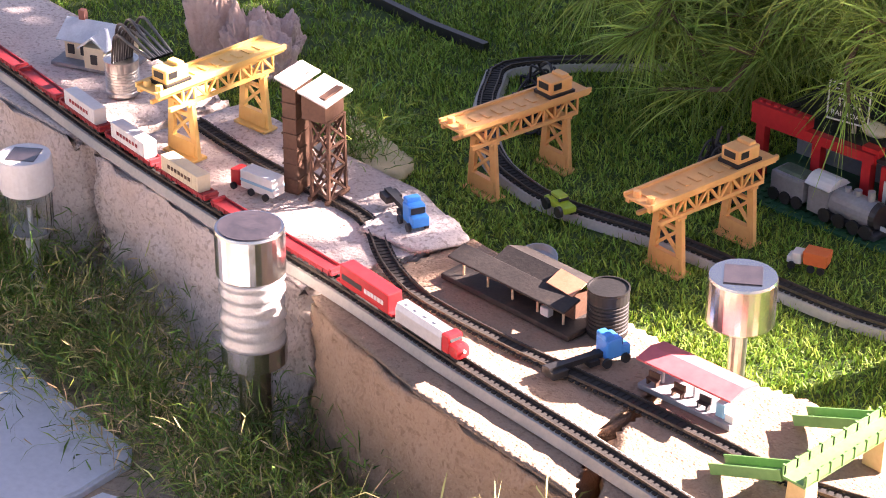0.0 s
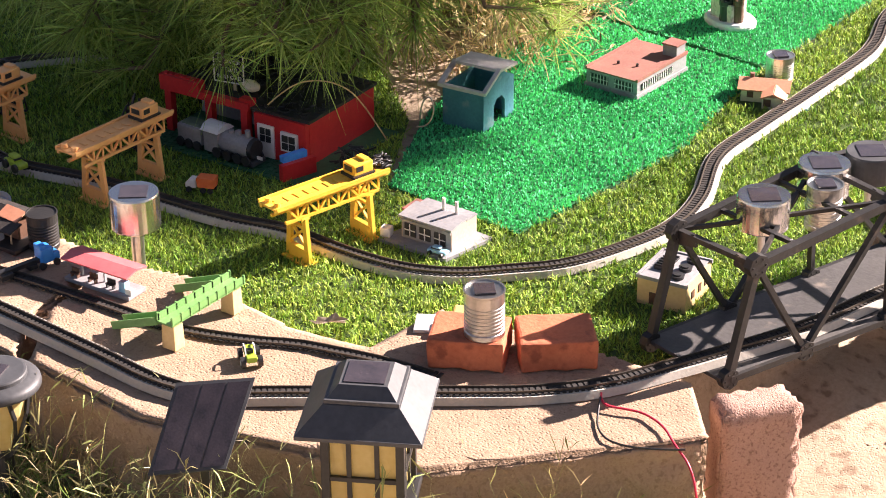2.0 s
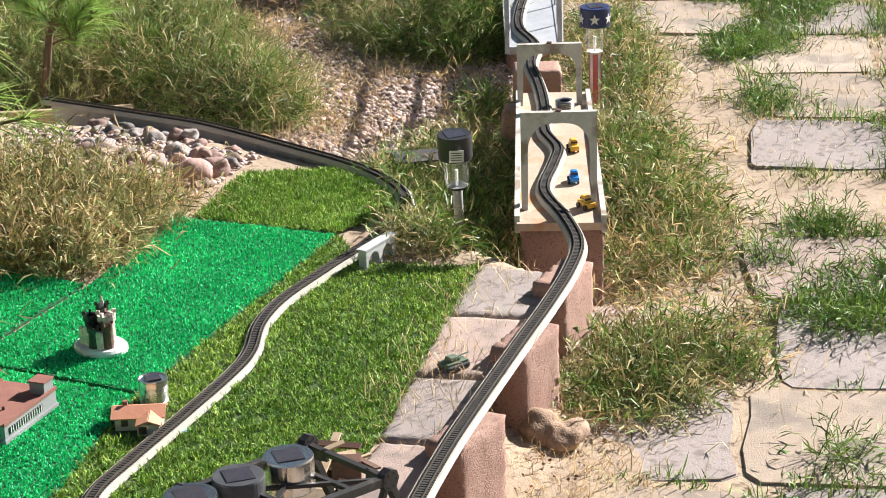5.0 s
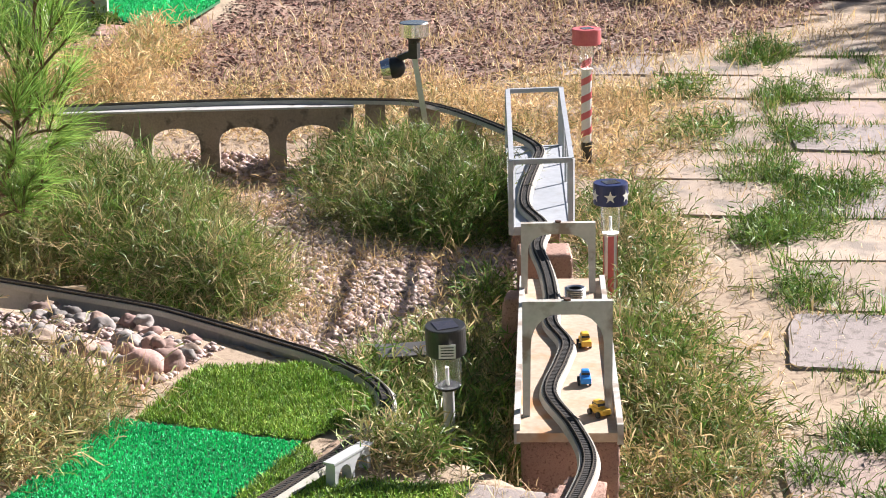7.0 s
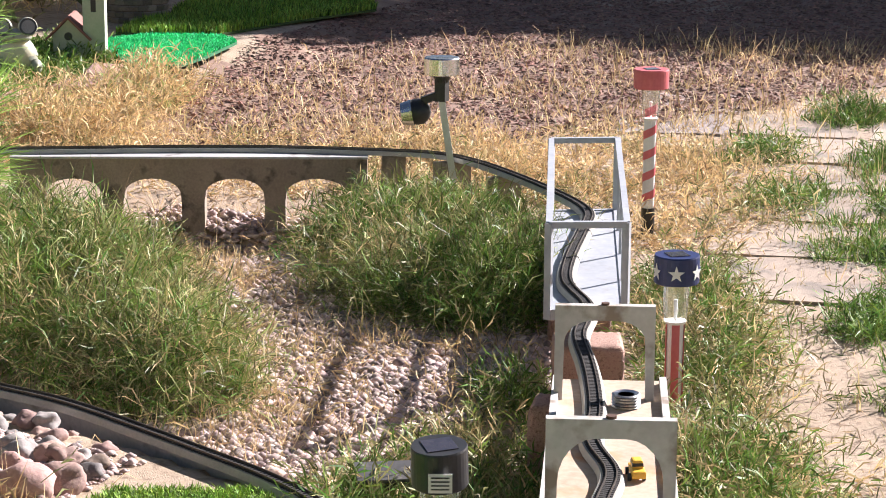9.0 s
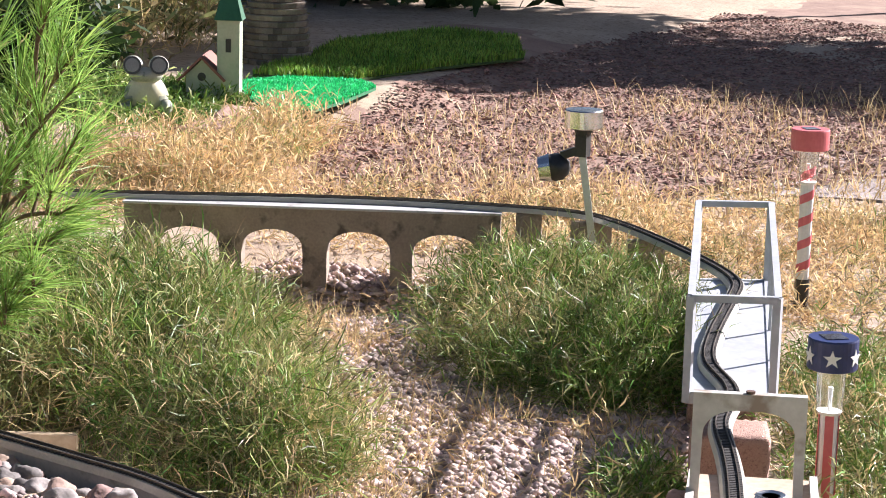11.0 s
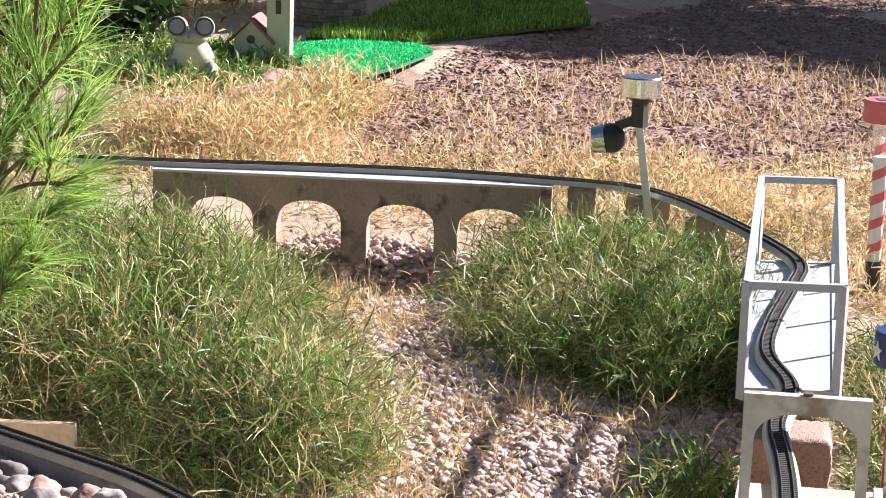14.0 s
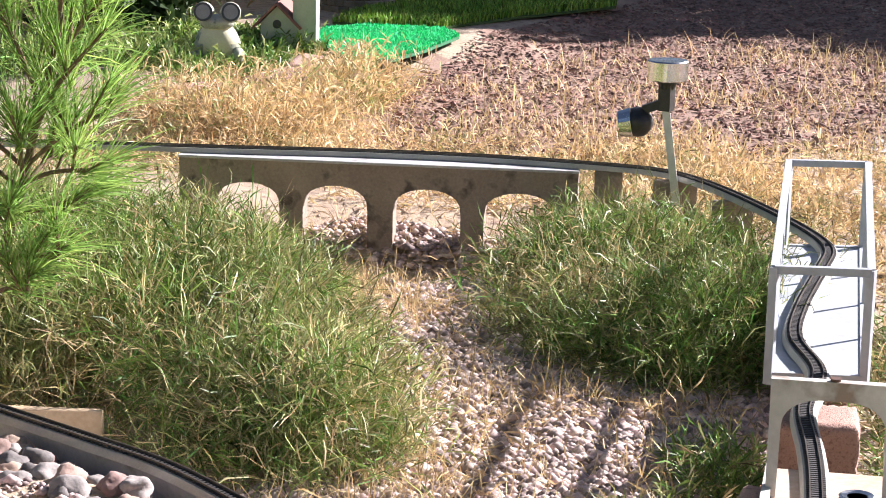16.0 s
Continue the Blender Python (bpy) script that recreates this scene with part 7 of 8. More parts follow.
def stalks(name, poly, count, mat, label, length, mass=0.0, lean=0.7, clump=0.035, leaf=(0.020, 0.055), keep=None, width=0.0020, wide=0.0035, z=None):
    """Wiry creeping grass: crooked stems that sprawl from clumps, each with five narrow leaves; mass heaps them into a mound."""
    def patchy(x, y):
        k = np.sin(5.3 * x + 2.2 * np.sin(3.9 * y)) + np.sin(6.1 * y + 1.8 * np.sin(4.3 * x) + len(label)) + rng.normal(0, 0.8, len(x))
        return (k > -0.6) & (keep(x, y) if keep is not None else True)
    heads = scatter(rng, poly, max(6, count // 9), patchy)
    if not len(heads):
        heads = scatter(rng, poly, max(6, count // 9))
    c = heads[rng.integers(0, len(heads), count)] + rng.normal(0, clump, (count, 2))
    n = count
    floor_z = ground_z(c[:, 0], c[:, 1]) if z is None else np.full(n, z)
    rise = np.clip(off_edge(poly, c[:, 0], c[:, 1]) / 0.10, 0, 1) * inside(poly, c[:, 0], c[:, 1])
    p = np.stack([c[:, 0], c[:, 1], floor_z - 0.004 + mass * rise * rng.random(n) ** 0.7], 1)
    az, tilt = rng.uniform(0, 2 * np.pi, n), np.clip(np.abs(rng.normal(lean, 0.4, n)), 0.03, 1.5)
    step = rng.uniform(*length, n) / 4
    nodes, ways = [p], []
    for _ in range(4):
        d = np.stack([np.cos(az) * np.sin(tilt), np.sin(az) * np.sin(tilt), np.cos(tilt)], 1)
        p = p + d * step[:, None]
        p[:, 2] = np.maximum(p[:, 2], floor_z + 0.002)
        nodes.append(p), ways.append(d)
        az, tilt = az + rng.normal(0, 0.5, n), np.clip(tilt + rng.normal(0.14, 0.32, n), 0.0, 2.2)

    def across(d):
        q = np.cross(d, rng.normal(0, 1, d.shape))
        return q / (np.linalg.norm(q, axis=1)[:, None] + 1e-9)
    verts, quads, tris, base = [], [], [], 0
    side = across(ways[0]) * width / 2
    for j, q in enumerate(nodes):
        k = 1.0 - 0.17 * j
        verts += [q - side * k, q + side * k]
    idx = np.arange(n)
    for j in range(4):
        quads.append(np.stack([idx + 2 * j * n, idx + (2 * j + 1) * n, idx + (2 * j + 3) * n, idx + (2 * j + 2) * n], 1))
    base = 10 * n
    for j in (1, 2, 3, 4, 4):
        d = ways[j - 1] * 0.75 + across(ways[j - 1]) * rng.uniform(0.3, 1.0, n)[:, None]
        d /= np.linalg.norm(d, axis=1)[:, None]
        ln, w = rng.uniform(*leaf, n)[:, None], across(d) * wide / 2 * rng.uniform(0.6, 1.2, n)[:, None]
        mid = nodes[j] + d * ln * 0.55
        tip = mid + (d + np.stack([rng.normal(0, 0.25, n), rng.normal(0, 0.25, n), rng.normal(-0.35, 0.3, n)], 1)) * ln * 0.45
        verts += [nodes[j] - w * 0.5, nodes[j] + w * 0.5, mid + w, mid - w, tip]
        quads.append(np.stack([base + idx, base + n + idx, base + 2 * n + idx, base + 3 * n + idx], 1))
        tris.append(np.stack([base + 3 * n + idx, base + 2 * n + idx, base + 4 * n + idx], 1))
        base += 5 * n
    v, q, t = np.concatenate(verts), np.concatenate(quads), np.concatenate(tris)
    me = bpy.data.meshes.new(name)
    me.vertices.add(len(v))
    me.vertices.foreach_set("co", v.ravel())
    loops = np.concatenate([q.ravel(), t.ravel()]).astype(np.int32)
    me.loops.add(len(loops))
    me.loops.foreach_set("vertex_index", loops)
    begin = np.concatenate([np.arange(len(q)) * 4, len(q) * 4 + np.arange(len(t)) * 3]).astype(np.int32)
    me.polygons.add(len(begin))
    me.polygons.foreach_set("loop_start", begin)
    me.update(calc_edges=True)
    me.materials.append(M[mat])
    return tagged(new(name, me), label, "grass", "", "stuff")


FRONT = [(-3.9, 1.58), (-3.2, 1.55), (-2.75, 1.52), (-2.5, 1.46), (-2.1, 1.38), (-1.7, 1.36), (-1.25, 1.62), (-1.1, 1.95), (-1.24, 2.0), (-1.5, 1.71), (-1.9, 1.60), (-2.68, 1.66), (-3.2, 1.71), (-3.9, 1.73)]
LANTERNS = [(-2.25, 1.42), (-1.7, 1.38), (-1.3, 1.6), (-1.2, 1.9), (-1.5, 1.68), (-1.95, 1.58), (-2.25, 1.60)]
FINE = dict(leaf=(0.014, 0.042), width=0.0011, wide=0.0021)
stalks("grass", FRONT, 1700, "weed", "tangled wild grass at the foot of the wall", (0.05, 0.15), 0.05, 0.8, **FINE)
stalks("grass", FRONT, 5200, "grass", "green wild grass at the foot of the wall", (0.05, 0.14), 0.05, 0.7, **FINE)
stalks("dry_grass", FRONT, 1000, "straw", "dry straw-coloured grass at the foot of the wall", (0.05, 0.16), 0.04, 1.0, **FINE)
tufts("grass", FRONT, 240, 14, 0.03, "grass", "low wild grass at the foot of the wall", (0.03, 0.08), 0.0020, 1.6, wild=1.3, mass=0.03)
stalks("grass", LANTERNS, 520, "weed", "taller seeding grass stalks by the lanterns", (0.14, 0.30), 0.0, 0.4, 0.03, (0.02, 0.06), width=0.0013, wide=0.0024)
stalks("grass", LANTERNS, 150, "lime_stem", "pale green flowering stalks by the lanterns", (0.16, 0.30), 0.0, 0.4, 0.03, (0.03, 0.07), width=0.0016, wide=0.0026)
stalks("dry_grass", LANTERNS, 180, "straw", "tall dry stalks by the lanterns", (0.10, 0.24), 0.0, 0.5, 0.03, (0.02, 0.05), width=0.0012, wide=0.0022)
stalks("grass", [(-3.10, 2.06), (-3.02, 2.01), (-2.93, 2.0), (-2.96, 2.06)], 130, "grass", "tuft of grass against the pale flagstone", (0.05, 0.12), 0.0, 0.5, 0.012, z=0.02, **FINE)
C1 = [(-2.46, 5.30), (-2.40, 5.45), (-2.62, 5.72), (-2.85, 5.98), (-3.05, 6.15), (-3.4, 6.3), (-4.3, 6.3), (-4.3, 5.4), (-3.2, 5.34), (-2.86, 5.32)]
C1_BACK = [(-3.05, 5.95), (-3.2, 6.3), (-3.62, 6.68), (-4.3, 6.7), (-4.3, 5.95)]
stalks("grass", C1, 8200, "grass", "tall green grass thicket beside the gravel", (0.06, 0.16), 0.115, 0.45, leaf=(0.03, 0.085), wide=0.0027)
stalks("grass", C1, 9400, "weed", "wild half-green grass thicket beside the gravel", (0.06, 0.165), 0.115, 0.5, leaf=(0.03, 0.085), wide=0.0026, width=0.0017)
stalks("grass", C1, 1500, "lime_stem", "pale seeding stems in the grass thicket", (0.07, 0.18), 0.115, 0.5, leaf=(0.03, 0.07), wide=0.0024, width=0.0016)
stalks("dry_grass", C1, 2300, "straw", "dry stalks in the grass thicket", (0.06, 0.20), 0.10, 0.7, leaf=(0.03, 0.07), wide=0.0024, width=0.0016)
stalks("dry_grass", C1_BACK, 2600, "straw", "dry yellow grass before the viaduct", (0.04, 0.12), 0.02, 0.8)
stalks("grass", C1_BACK, 2600, "lime_stem", "pale seeding weeds before the viaduct", (0.05, 0.13), 0.02, 0.6)
C2 = [(-2.80, 6.62), (-2.68, 6.30), (-2.42, 6.10), (-2.14, 6.08), (-2.04, 6.18), (-2.10, 6.6), (-2.24, 6.74), (-2.45, 6.90), (-2.62, 6.96), (-2.82, 6.86)]
stalks("grass", C2, 6000, "grass", "bushy green grass clump below the curved track", (0.05, 0.15), 0.075, 0.8, leaf=(0.025, 0.07), wide=0.0027)
stalks("grass", C2, 4300, "weed", "bushy wild grass clump below the curved track", (0.06, 0.17), 0.075, 0.9, leaf=(0.025, 0.07), wide=0.0026, width=0.0017)
stalks("dry_grass", C2, 900, "straw", "dry stalks in the bushy clump", (0.06, 0.16), 0.075, 0.9, leaf=(0.025, 0.06), wide=0.0024, width=0.0016)
stalks("grass", [(-3.02, 7.10), (-2.90, 7.02), (-2.84, 7.12), (-2.95, 7.24)], 360, "weed", "wild tuft under the last arch of the viaduct", (0.05, 0.12), 0.05, 0.6, 0.02)
PATCHES = [(-0.62, 4.55, 0.17, 0.22), (-0.72, 4.38, 0.10, 0.10), (-0.83, 4.95, 0.09, 0.10), (-0.92, 4.7, 0.07, 0.08), (-1.30, 6.5, 0.15, 0.22), (-1.28, 6.95, 0.12, 0.18), (-1.14, 5.9, 0.09, 0.12), (-1.55, 7.15, 0.12, 0.12), (-1.52, 7.75, 0.12, 0.12), (-1.85, 7.75, 0.11, 0.2), (-1.66, 8.5, 0.12, 0.16), (-2.08, 8.45, 0.10, 0.26), (-2.0, 9.3, 0.12, 0.26), (-0.72, 5.8, 0.10, 0.09), (-0.55, 3.7, 0.12, 0.06)]
RIGHT = [(-1.12, 3.90), (-0.98, 4.15), (-1.05, 4.8), (-1.30, 5.4), (-1.62, 6.3), (-1.82, 6.9), (-1.98, 6.85), (-1.55, 5.45), (-1.18, 4.30)]
stalks("grass", RIGHT, 1900, "weed", "matted wild grass along the box bridges", (0.05, 0.13), 0.03, 1.1, 0.05)
stalks("grass", RIGHT, 1700, "grass", "green grass along the box bridges", (0.04, 0.12), 0.03, 0.9, 0.04)
stalks("dry_grass", RIGHT, 1300, "straw", "dry flattened straw along the box bridges", (0.05, 0.15), 0.03, 1.3, 0.06)
tufts("grass", RIGHT, 240, 20, 0.03, "grass", "short green tufts along the box bridges", (0.025, 0.06), 0.0026, 1.6, wild=1.2)
BLOCKWEED = [(-1.10, 3.74), (-0.93, 3.80), (-0.82, 4.20), (-0.96, 4.45), (-1.12, 4.10)]
stalks("grass", BLOCKWEED, 620, "weed", "low wild weeds at the foot of the blocks", (0.04, 0.10), 0.02, 1.0, 0.05)
stalks("grass", BLOCKWEED, 520, "grass", "low green weeds at the foot of the blocks", (0.03, 0.09), 0.02, 0.9, 0.04)
stalks("dry_grass", BLOCKWEED, 420, "straw", "dry flattened weeds at the foot of the blocks", (0.04, 0.11), 0.0, 1.3, 0.06)
ROCKSIDE = [(-2.95, 4.99), (-2.64, 4.83), (-2.54, 4.83), (-2.66, 4.91)]
tufts("dry_grass", ROCKSIDE, 22, 14, 0.015, "straw", "dry tuft among the rocks beside the track", (0.04, 0.10), 0.0020, 1.4, z=-0.02)
tufts("grass", ROCKSIDE, 18, 14, 0.015, "weed", "half-green tuft among the rocks beside the track", (0.04, 0.10), 0.0020, 1.4, z=-0.02)
LEFT = [(-1.46, 4.30), (-1.50, 4.16), (-1.64, 4.14), (-1.66, 4.42), (-1.74, 4.62), (-1.98, 4.80), (-2.0, 5.1), (-1.90, 5.5), (-1.95, 5.72), (-1.80, 5.62), (-1.44, 4.46)]
stalks("grass", LEFT, 2300, "weed", "wild grass between the gravel and the box bridge", (0.04, 0.10), 0.025, 0.8)
stalks("grass", LEFT, 2700, "grass", "green grass between the gravel and the box bridge", (0.035, 0.10), 0.025, 0.7)
stalks("dry_grass", LEFT, 500, "straw", "dry stalks between the gravel and the box bridge", (0.04, 0.11), 0.02, 0.9)
BUSH = [(-2.22, 3.0), (-2.26, 3.30), (-2.54, 3.40), (-2.57, 3.86), (-2.28, 4.20), (-2.7, 4.35), (-4.4, 4.4), (-4.4, 3.5), (-2.8, 3.05)]
BUSH2 = [(-2.20, 2.95), (-2.28, 3.3), (-2.58, 3.38), (-2.6, 3.9), (-2.24, 4.3), (-2.5, 4.35), (-2.95, 3.9), (-2.9, 3.2), (-2.5, 2.95)]
TRI = [(-2.19, 3.79), (-2.50, 3.83), (-2.8, 4.2), (-2.3, 4.35), (-2.2, 4.24)]
stalks("grass", TRI, 1300, "weed", "bush grass in the gap between the mats", (0.05, 0.14), 0.06, 0.7)
stalks("dry_grass", TRI, 700, "straw", "dry bush grass in the gap between the mats", (0.05, 0.14), 0.06, 0.8)
stalks("dry_grass", BUSH2, 2400, "straw", "dense dry bush grass beside the turf mats", (0.07, 0.19), 0.12, 0.6)
stalks("grass", BUSH2, 3000, "weed", "dense half-green bush grass beside the turf mats", (0.07, 0.19), 0.12, 0.6)
stalks("dry_grass", BUSH, 1800, "straw", "dry tangled bush grass behind the turf mats", (0.07, 0.18), 0.12, 0.7)
stalks("grass", BUSH, 3400, "weed", "half-dry bush grass behind the turf mats", (0.07, 0.18), 0.12, 0.6)
stalks("grass", BUSH, 1400, "grass", "green bush grass behind the turf mats", (0.07, 0.17), 0.12, 0.6)
FARDRY = [(-4.6, 7.0), (-3.2, 7.3), (-2.7, 7.35), (-2.1, 6.95), (-1.75, 6.95), (-1.95, 8.2), (-2.6, 8.6), (-3.4, 8.1), (-4.4, 8.2)]
stalks("dry_grass", FARDRY, 4600, "straw", "short dry yellow grass behind the viaduct", (0.04, 0.12), 0.0, 1.15, 0.07, (0.02, 0.05), width=0.0026, wide=0.0042)
tufts("dry_grass", FARDRY, 420, 20, 0.05, "straw", "upright dry yellow tufts behind the viaduct", (0.02, 0.05), 0.0036, 2.0, wild=1.4)
stalks("grass", FARDRY, 700, "weed", "half-green weeds among the dry grass", (0.04, 0.10), 0.0, 0.9, 0.05, width=0.0024, wide=0.004)
BLOCKSIDE = [(-4.75, 7.55), (-4.1, 7.6), (-4.1, 8.1), (-4.3, 8.7), (-4.44, 8.75), (-4.40, 8.25), (-4.46, 7.95)]
stalks("dry_grass", BLOCKSIDE, 1500, "straw", "taller dry grass by the edging blocks", (0.08, 0.20), 0.03, 0.5, 0.05, (0.03, 0.07), width=0.0026, wide=0.0044)
stalks("grass", BLOCKSIDE, 260, "lime_stem", "pale green stalks by the edging blocks", (0.08, 0.20), 0.02, 0.4, 0.04, (0.03, 0.06), width=0.0026, wide=0.0044)
COVER = [(-5.6, 8.05), (-4.78, 8.2), (-4.72, 8.75), (-4.78, 8.98), (-5.05, 9.3), (-5.7, 9.3)]
stalks("grass", COVER, 2400, "grass", "low green ground cover round the frog", (0.03, 0.08), 0.0, 1.0, 0.05, (0.02, 0.05), width=0.003, wide=0.007)
stalks("grass", COVER, 700, "lime_stem", "pale leafy ground cover round the frog", (0.04, 0.10), 0.0, 0.8, 0.05, (0.02, 0.05), width=0.003, wide=0.008)
FARWEED = [(-9, 9), (-5.9, 8.5), (-5.9, 10.4), (-6.6, 12), (-9, 12)]
stalks("grass", FARWEED, 2600, "weed", "tall far weeds in the raised bed", (0.2, 0.6), 0.05, 0.4, 0.08, (0.05, 0.12), width=0.005, wide=0.018)
stalks("dry_grass", FARWEED, 900, "straw", "dry far weeds in the raised bed", (0.2, 0.55), 0.05, 0.5, 0.08, (0.05, 0.10), width=0.005, wide=0.010)
for k, (x, y, u, v) in enumerate(PATCHES):
    ring = [(x + u * math.cos(a * math.pi / 5), y + v * math.sin(a * math.pi / 5)) for a in range(10)]
    tufts("grass", ring, int(800 * u * v * 3.1), 22, 0.022, "grass", "thick green grass clump over the paving joints", (0.02, 0.06), 0.0030, 1.6, wild=1.2)
    stalks("grass", ring, int(9000 * u * v), "grass", "sprawling green grass over the paving joints", (0.04, 0.10), 0.0, 1.0, 0.03)
JOINT = [(-0.95, 2.2), (1.2, 2.8), (1.0, 7.5), (0.5, 10.0), (-2.0, 9.6), (-1.7, 7.6), (-1.1, 5.6), (-0.7, 4.4), (-0.95, 3.8)]


def in_joint(x, y):
    u = (x + 0.98) * ax.x + (y - 3.72) * ax.y
    v = (x + 0.98) * ay.x + (y - 3.72) * ay.y
    row = np.round(v / 0.45)
    u = u - np.where(row.astype(int) % 2 != 0, 0.05, 0.0)
    du, dv = np.abs(u / 0.43 - np.round(u / 0.43)) * 0.43, np.abs(v / 0.45 - np.round(v / 0.45)) * 0.45
    patch = np.sin(2.3 * x + 0.7 * y) + np.sin(1.9 * y - 1.1 * x + 2)
    return ((du > 0.185) | (dv > 0.19)) & (patch > -0.5 + 0.5 * (y < 4))


tufts("grass", JOINT, 1300, 24, 0.022, "grass", "short green grass in the paving joints", (0.02, 0.06), 0.0034, 1.5, in_joint)
tufts("dry_grass", [(-1.9, 6.9), (-1.25, 5.5), (-0.6, 5.2), (-0.9, 9.0), (-2.6, 9.0)], 380, 9, 0.06, "straw", "pale straw strewn beside the path", (0.02, 0.07), 0.0030, 2.2, wild=1.3)
tufts("grass", [(-1.9, 6.9), (-1.25, 5.5), (-0.9, 5.2), (-1.3, 7.5), (-2.0, 8.4)], 90, 20, 0.04, "weed", "low weeds beside the path", (0.02, 0.06), 0.0030, 1.8, wild=1.3)
tufts("dry_grass", [(-2.58, 3.80), (-2.2, 4.22), (-2.25, 4.45), (-2.75, 4.45), (-2.9, 3.9)], 300, 14, 0.04, "straw", "dry straw between the mats and the rockery", (0.03, 0.09), 0.0024, 1.9, wild=1.3)
tufts("dry_grass", JOINT, 260, 18, 0.03, "straw", "dry clippings along the paving joints", (0.02, 0.06), 0.0026, 2.2, in_joint)
tufts("dry_grass", JOINT, 1100, 5, 0.06, "straw", "loose dry clippings strewn on the pavers", (0.02, 0.07), 0.0020, 2.6, z=None)
tufts("grass", [(-1.0, 2.9), (-0.9, 2.9), (-0.88, 3.05), (-1.0, 3.05)], 14, 24, 0.03, "weed", "weed tuft on the bare soil", (0.03, 0.08), 0.0028, 1.5)
tufts("dry_grass", [(-1.12, 2.7), (-0.85, 2.7), (-0.95, 4.2), (-1.15, 4.2)], 300, 6, 0.05, "straw", "straw bits strewn on the bare soil", (0.02, 0.06), 0.0020, 2.4)
tufts("dry_grass", [(-1.25, 2.9), (-1.40, 3.5), (-1.44, 4.15), (-1.3, 4.15), (-1.2, 3.4)], 60, 8, 0.03, "straw", "dry stems on the edging slabs", (0.02, 0.07), 0.0016, 2.0, z=0.006)


# ---- gravel and chips ----
def pebbles(name, poly, n, r, mat, label, z=None, flat=0.6, keep=None, lift=0.0):
    at = scatter(rng, poly, n, keep)
    ico = [(0, 0, 1), (0.9, 0, 0.05), (0.28, 0.85, 0.1), (-0.72, 0.53, 0.0), (-0.72, -0.53, 0.1), (0.28, -0.85, 0.0), (0, 0, -0.7)]
    fc = [(0, 1, 2), (0, 2, 3), (0, 3, 4), (0, 4, 5), (0, 5, 1), (6, 2, 1), (6, 3, 2), (6, 4, 3), (6, 5, 4), (6, 1, 5)] if flat > 0.5 else [(0, 1, 2), (0, 2, 3), (0, 3, 4), (0, 4, 5), (0, 5, 1)]
    base = np.array(ico)
    a, s = rng.uniform(0, 2 * np.pi, n), r[0] + (r[1] - r[0]) * rng.random(n) ** 1.8
    sc = np.stack([s * (rng.uniform(0.8, 1.4, n) if flat > 0.5 else rng.uniform(0.6, 2.4, n)), s * (1.0 if flat > 0.5 else 0.7), s * flat * (rng.uniform(0.7, 1.2, n) if flat > 0.5 else rng.uniform(0.5, 2.2, n))], 1)
    v = base[None] * sc[:, None] * rng.uniform(0.75, 1.2, (n, 7, 1))
    x = v[..., 0] * np.cos(a)[:, None] - v[..., 1] * np.sin(a)[:, None]
    y = v[..., 0] * np.sin(a)[:, None] + v[..., 1] * np.cos(a)[:, None]
    gzz = (ground_z(at[:, 0], at[:, 1]) if z is None else np.full(n, z)) + sc[:, 2] * 0.4 + lift
    v = np.stack([x + at[:, :1], y + at[:, 1:], v[..., 2] + gzz[:, None]], -1).reshape(-1, 3)
    f = (np.array(fc)[None] + 7 * np.arange(n)[:, None, None]).reshape(-1, 3)
    return mesh_thing(name, v.tolist(), f.tolist(), mat, label, "gravel", smooth=flat > 0.5)


PIT = [(-2.05, 5.0), (-2.6, 4.98), (-2.5, 5.6), (-2.85, 6.0), (-3.0, 6.5), (-3.6, 6.85), (-3.5, 7.1), (-2.95, 7.2), (-2.75, 6.7), (-2.5, 6.4), (-2.05, 6.25), (-1.85, 5.75), (-1.95, 5.4)]
pebbles("gravel", PIT, 17000, (0.006, 0.018), "gravel", "pinkish river gravel in the dry bed")
pebbles("gravel", [(-4.4, 4.0), (-2.3, 4.3), (-2.25, 4.75), (-4.4, 5.0)], 2200, (0.005, 0.016), "gravel", "pinkish gravel by the rockery")
pebbles("gravel", [(-2.95, 4.3), (-2.25, 4.3), (-2.2, 4.75), (-2.95, 4.85)], 2400, (0.004, 0.014), "gravel", "mixed pinkish pebbles between the rockery stones")
tufts("dry_grass", [(-2.45, 5.3), (-2.28, 5.4), (-2.58, 5.8), (-2.78, 6.2), (-3.05, 6.6), (-3.4, 6.5), (-2.9, 6.0), (-2.65, 5.75)], 240, 14, 0.04, "straw", "dry straw fringe between grass and gravel", (0.03, 0.08), 0.0024, 1.9, wild=1.4)
MULCH = [(-4.40, 8.80), (-3.9, 7.9), (-3.0, 8.1), (-2.6, 8.8), (-2.1, 9.7), (-1.9, 11.4), (-2.2, 14.5), (-5.0, 14.5), (-4.65, 11), (-4.60, 9.8), (-4.44, 9.25)]
BED = [(-4.45, 8.85), (-3.9, 7.95), (-3.0, 8.15), (-2.6, 8.85), (-2.1, 9.8), (-1.8, 11.6), (-1.6, 16.5), (-8.5, 16.5), (-5.9, 13.0), (-4.65, 11), (-4.60, 9.8), (-4.44, 9.25)]
bx, by = np.meshgrid(np.linspace(-8.5, -1.5, 176), np.linspace(7.8, 16.5, 176))
mid_x, mid_y = (bx[:-1, :-1] + bx[1:, 1:]) / 2, (by[:-1, :-1] + by[1:, 1:]) / 2
stray = 0.10 * np.sin(9.1 * mid_x + 3 * np.sin(4.7 * mid_y)) + 0.08 * np.sin(13.7 * mid_y + 2 * np.sin(7.3 * mid_x))
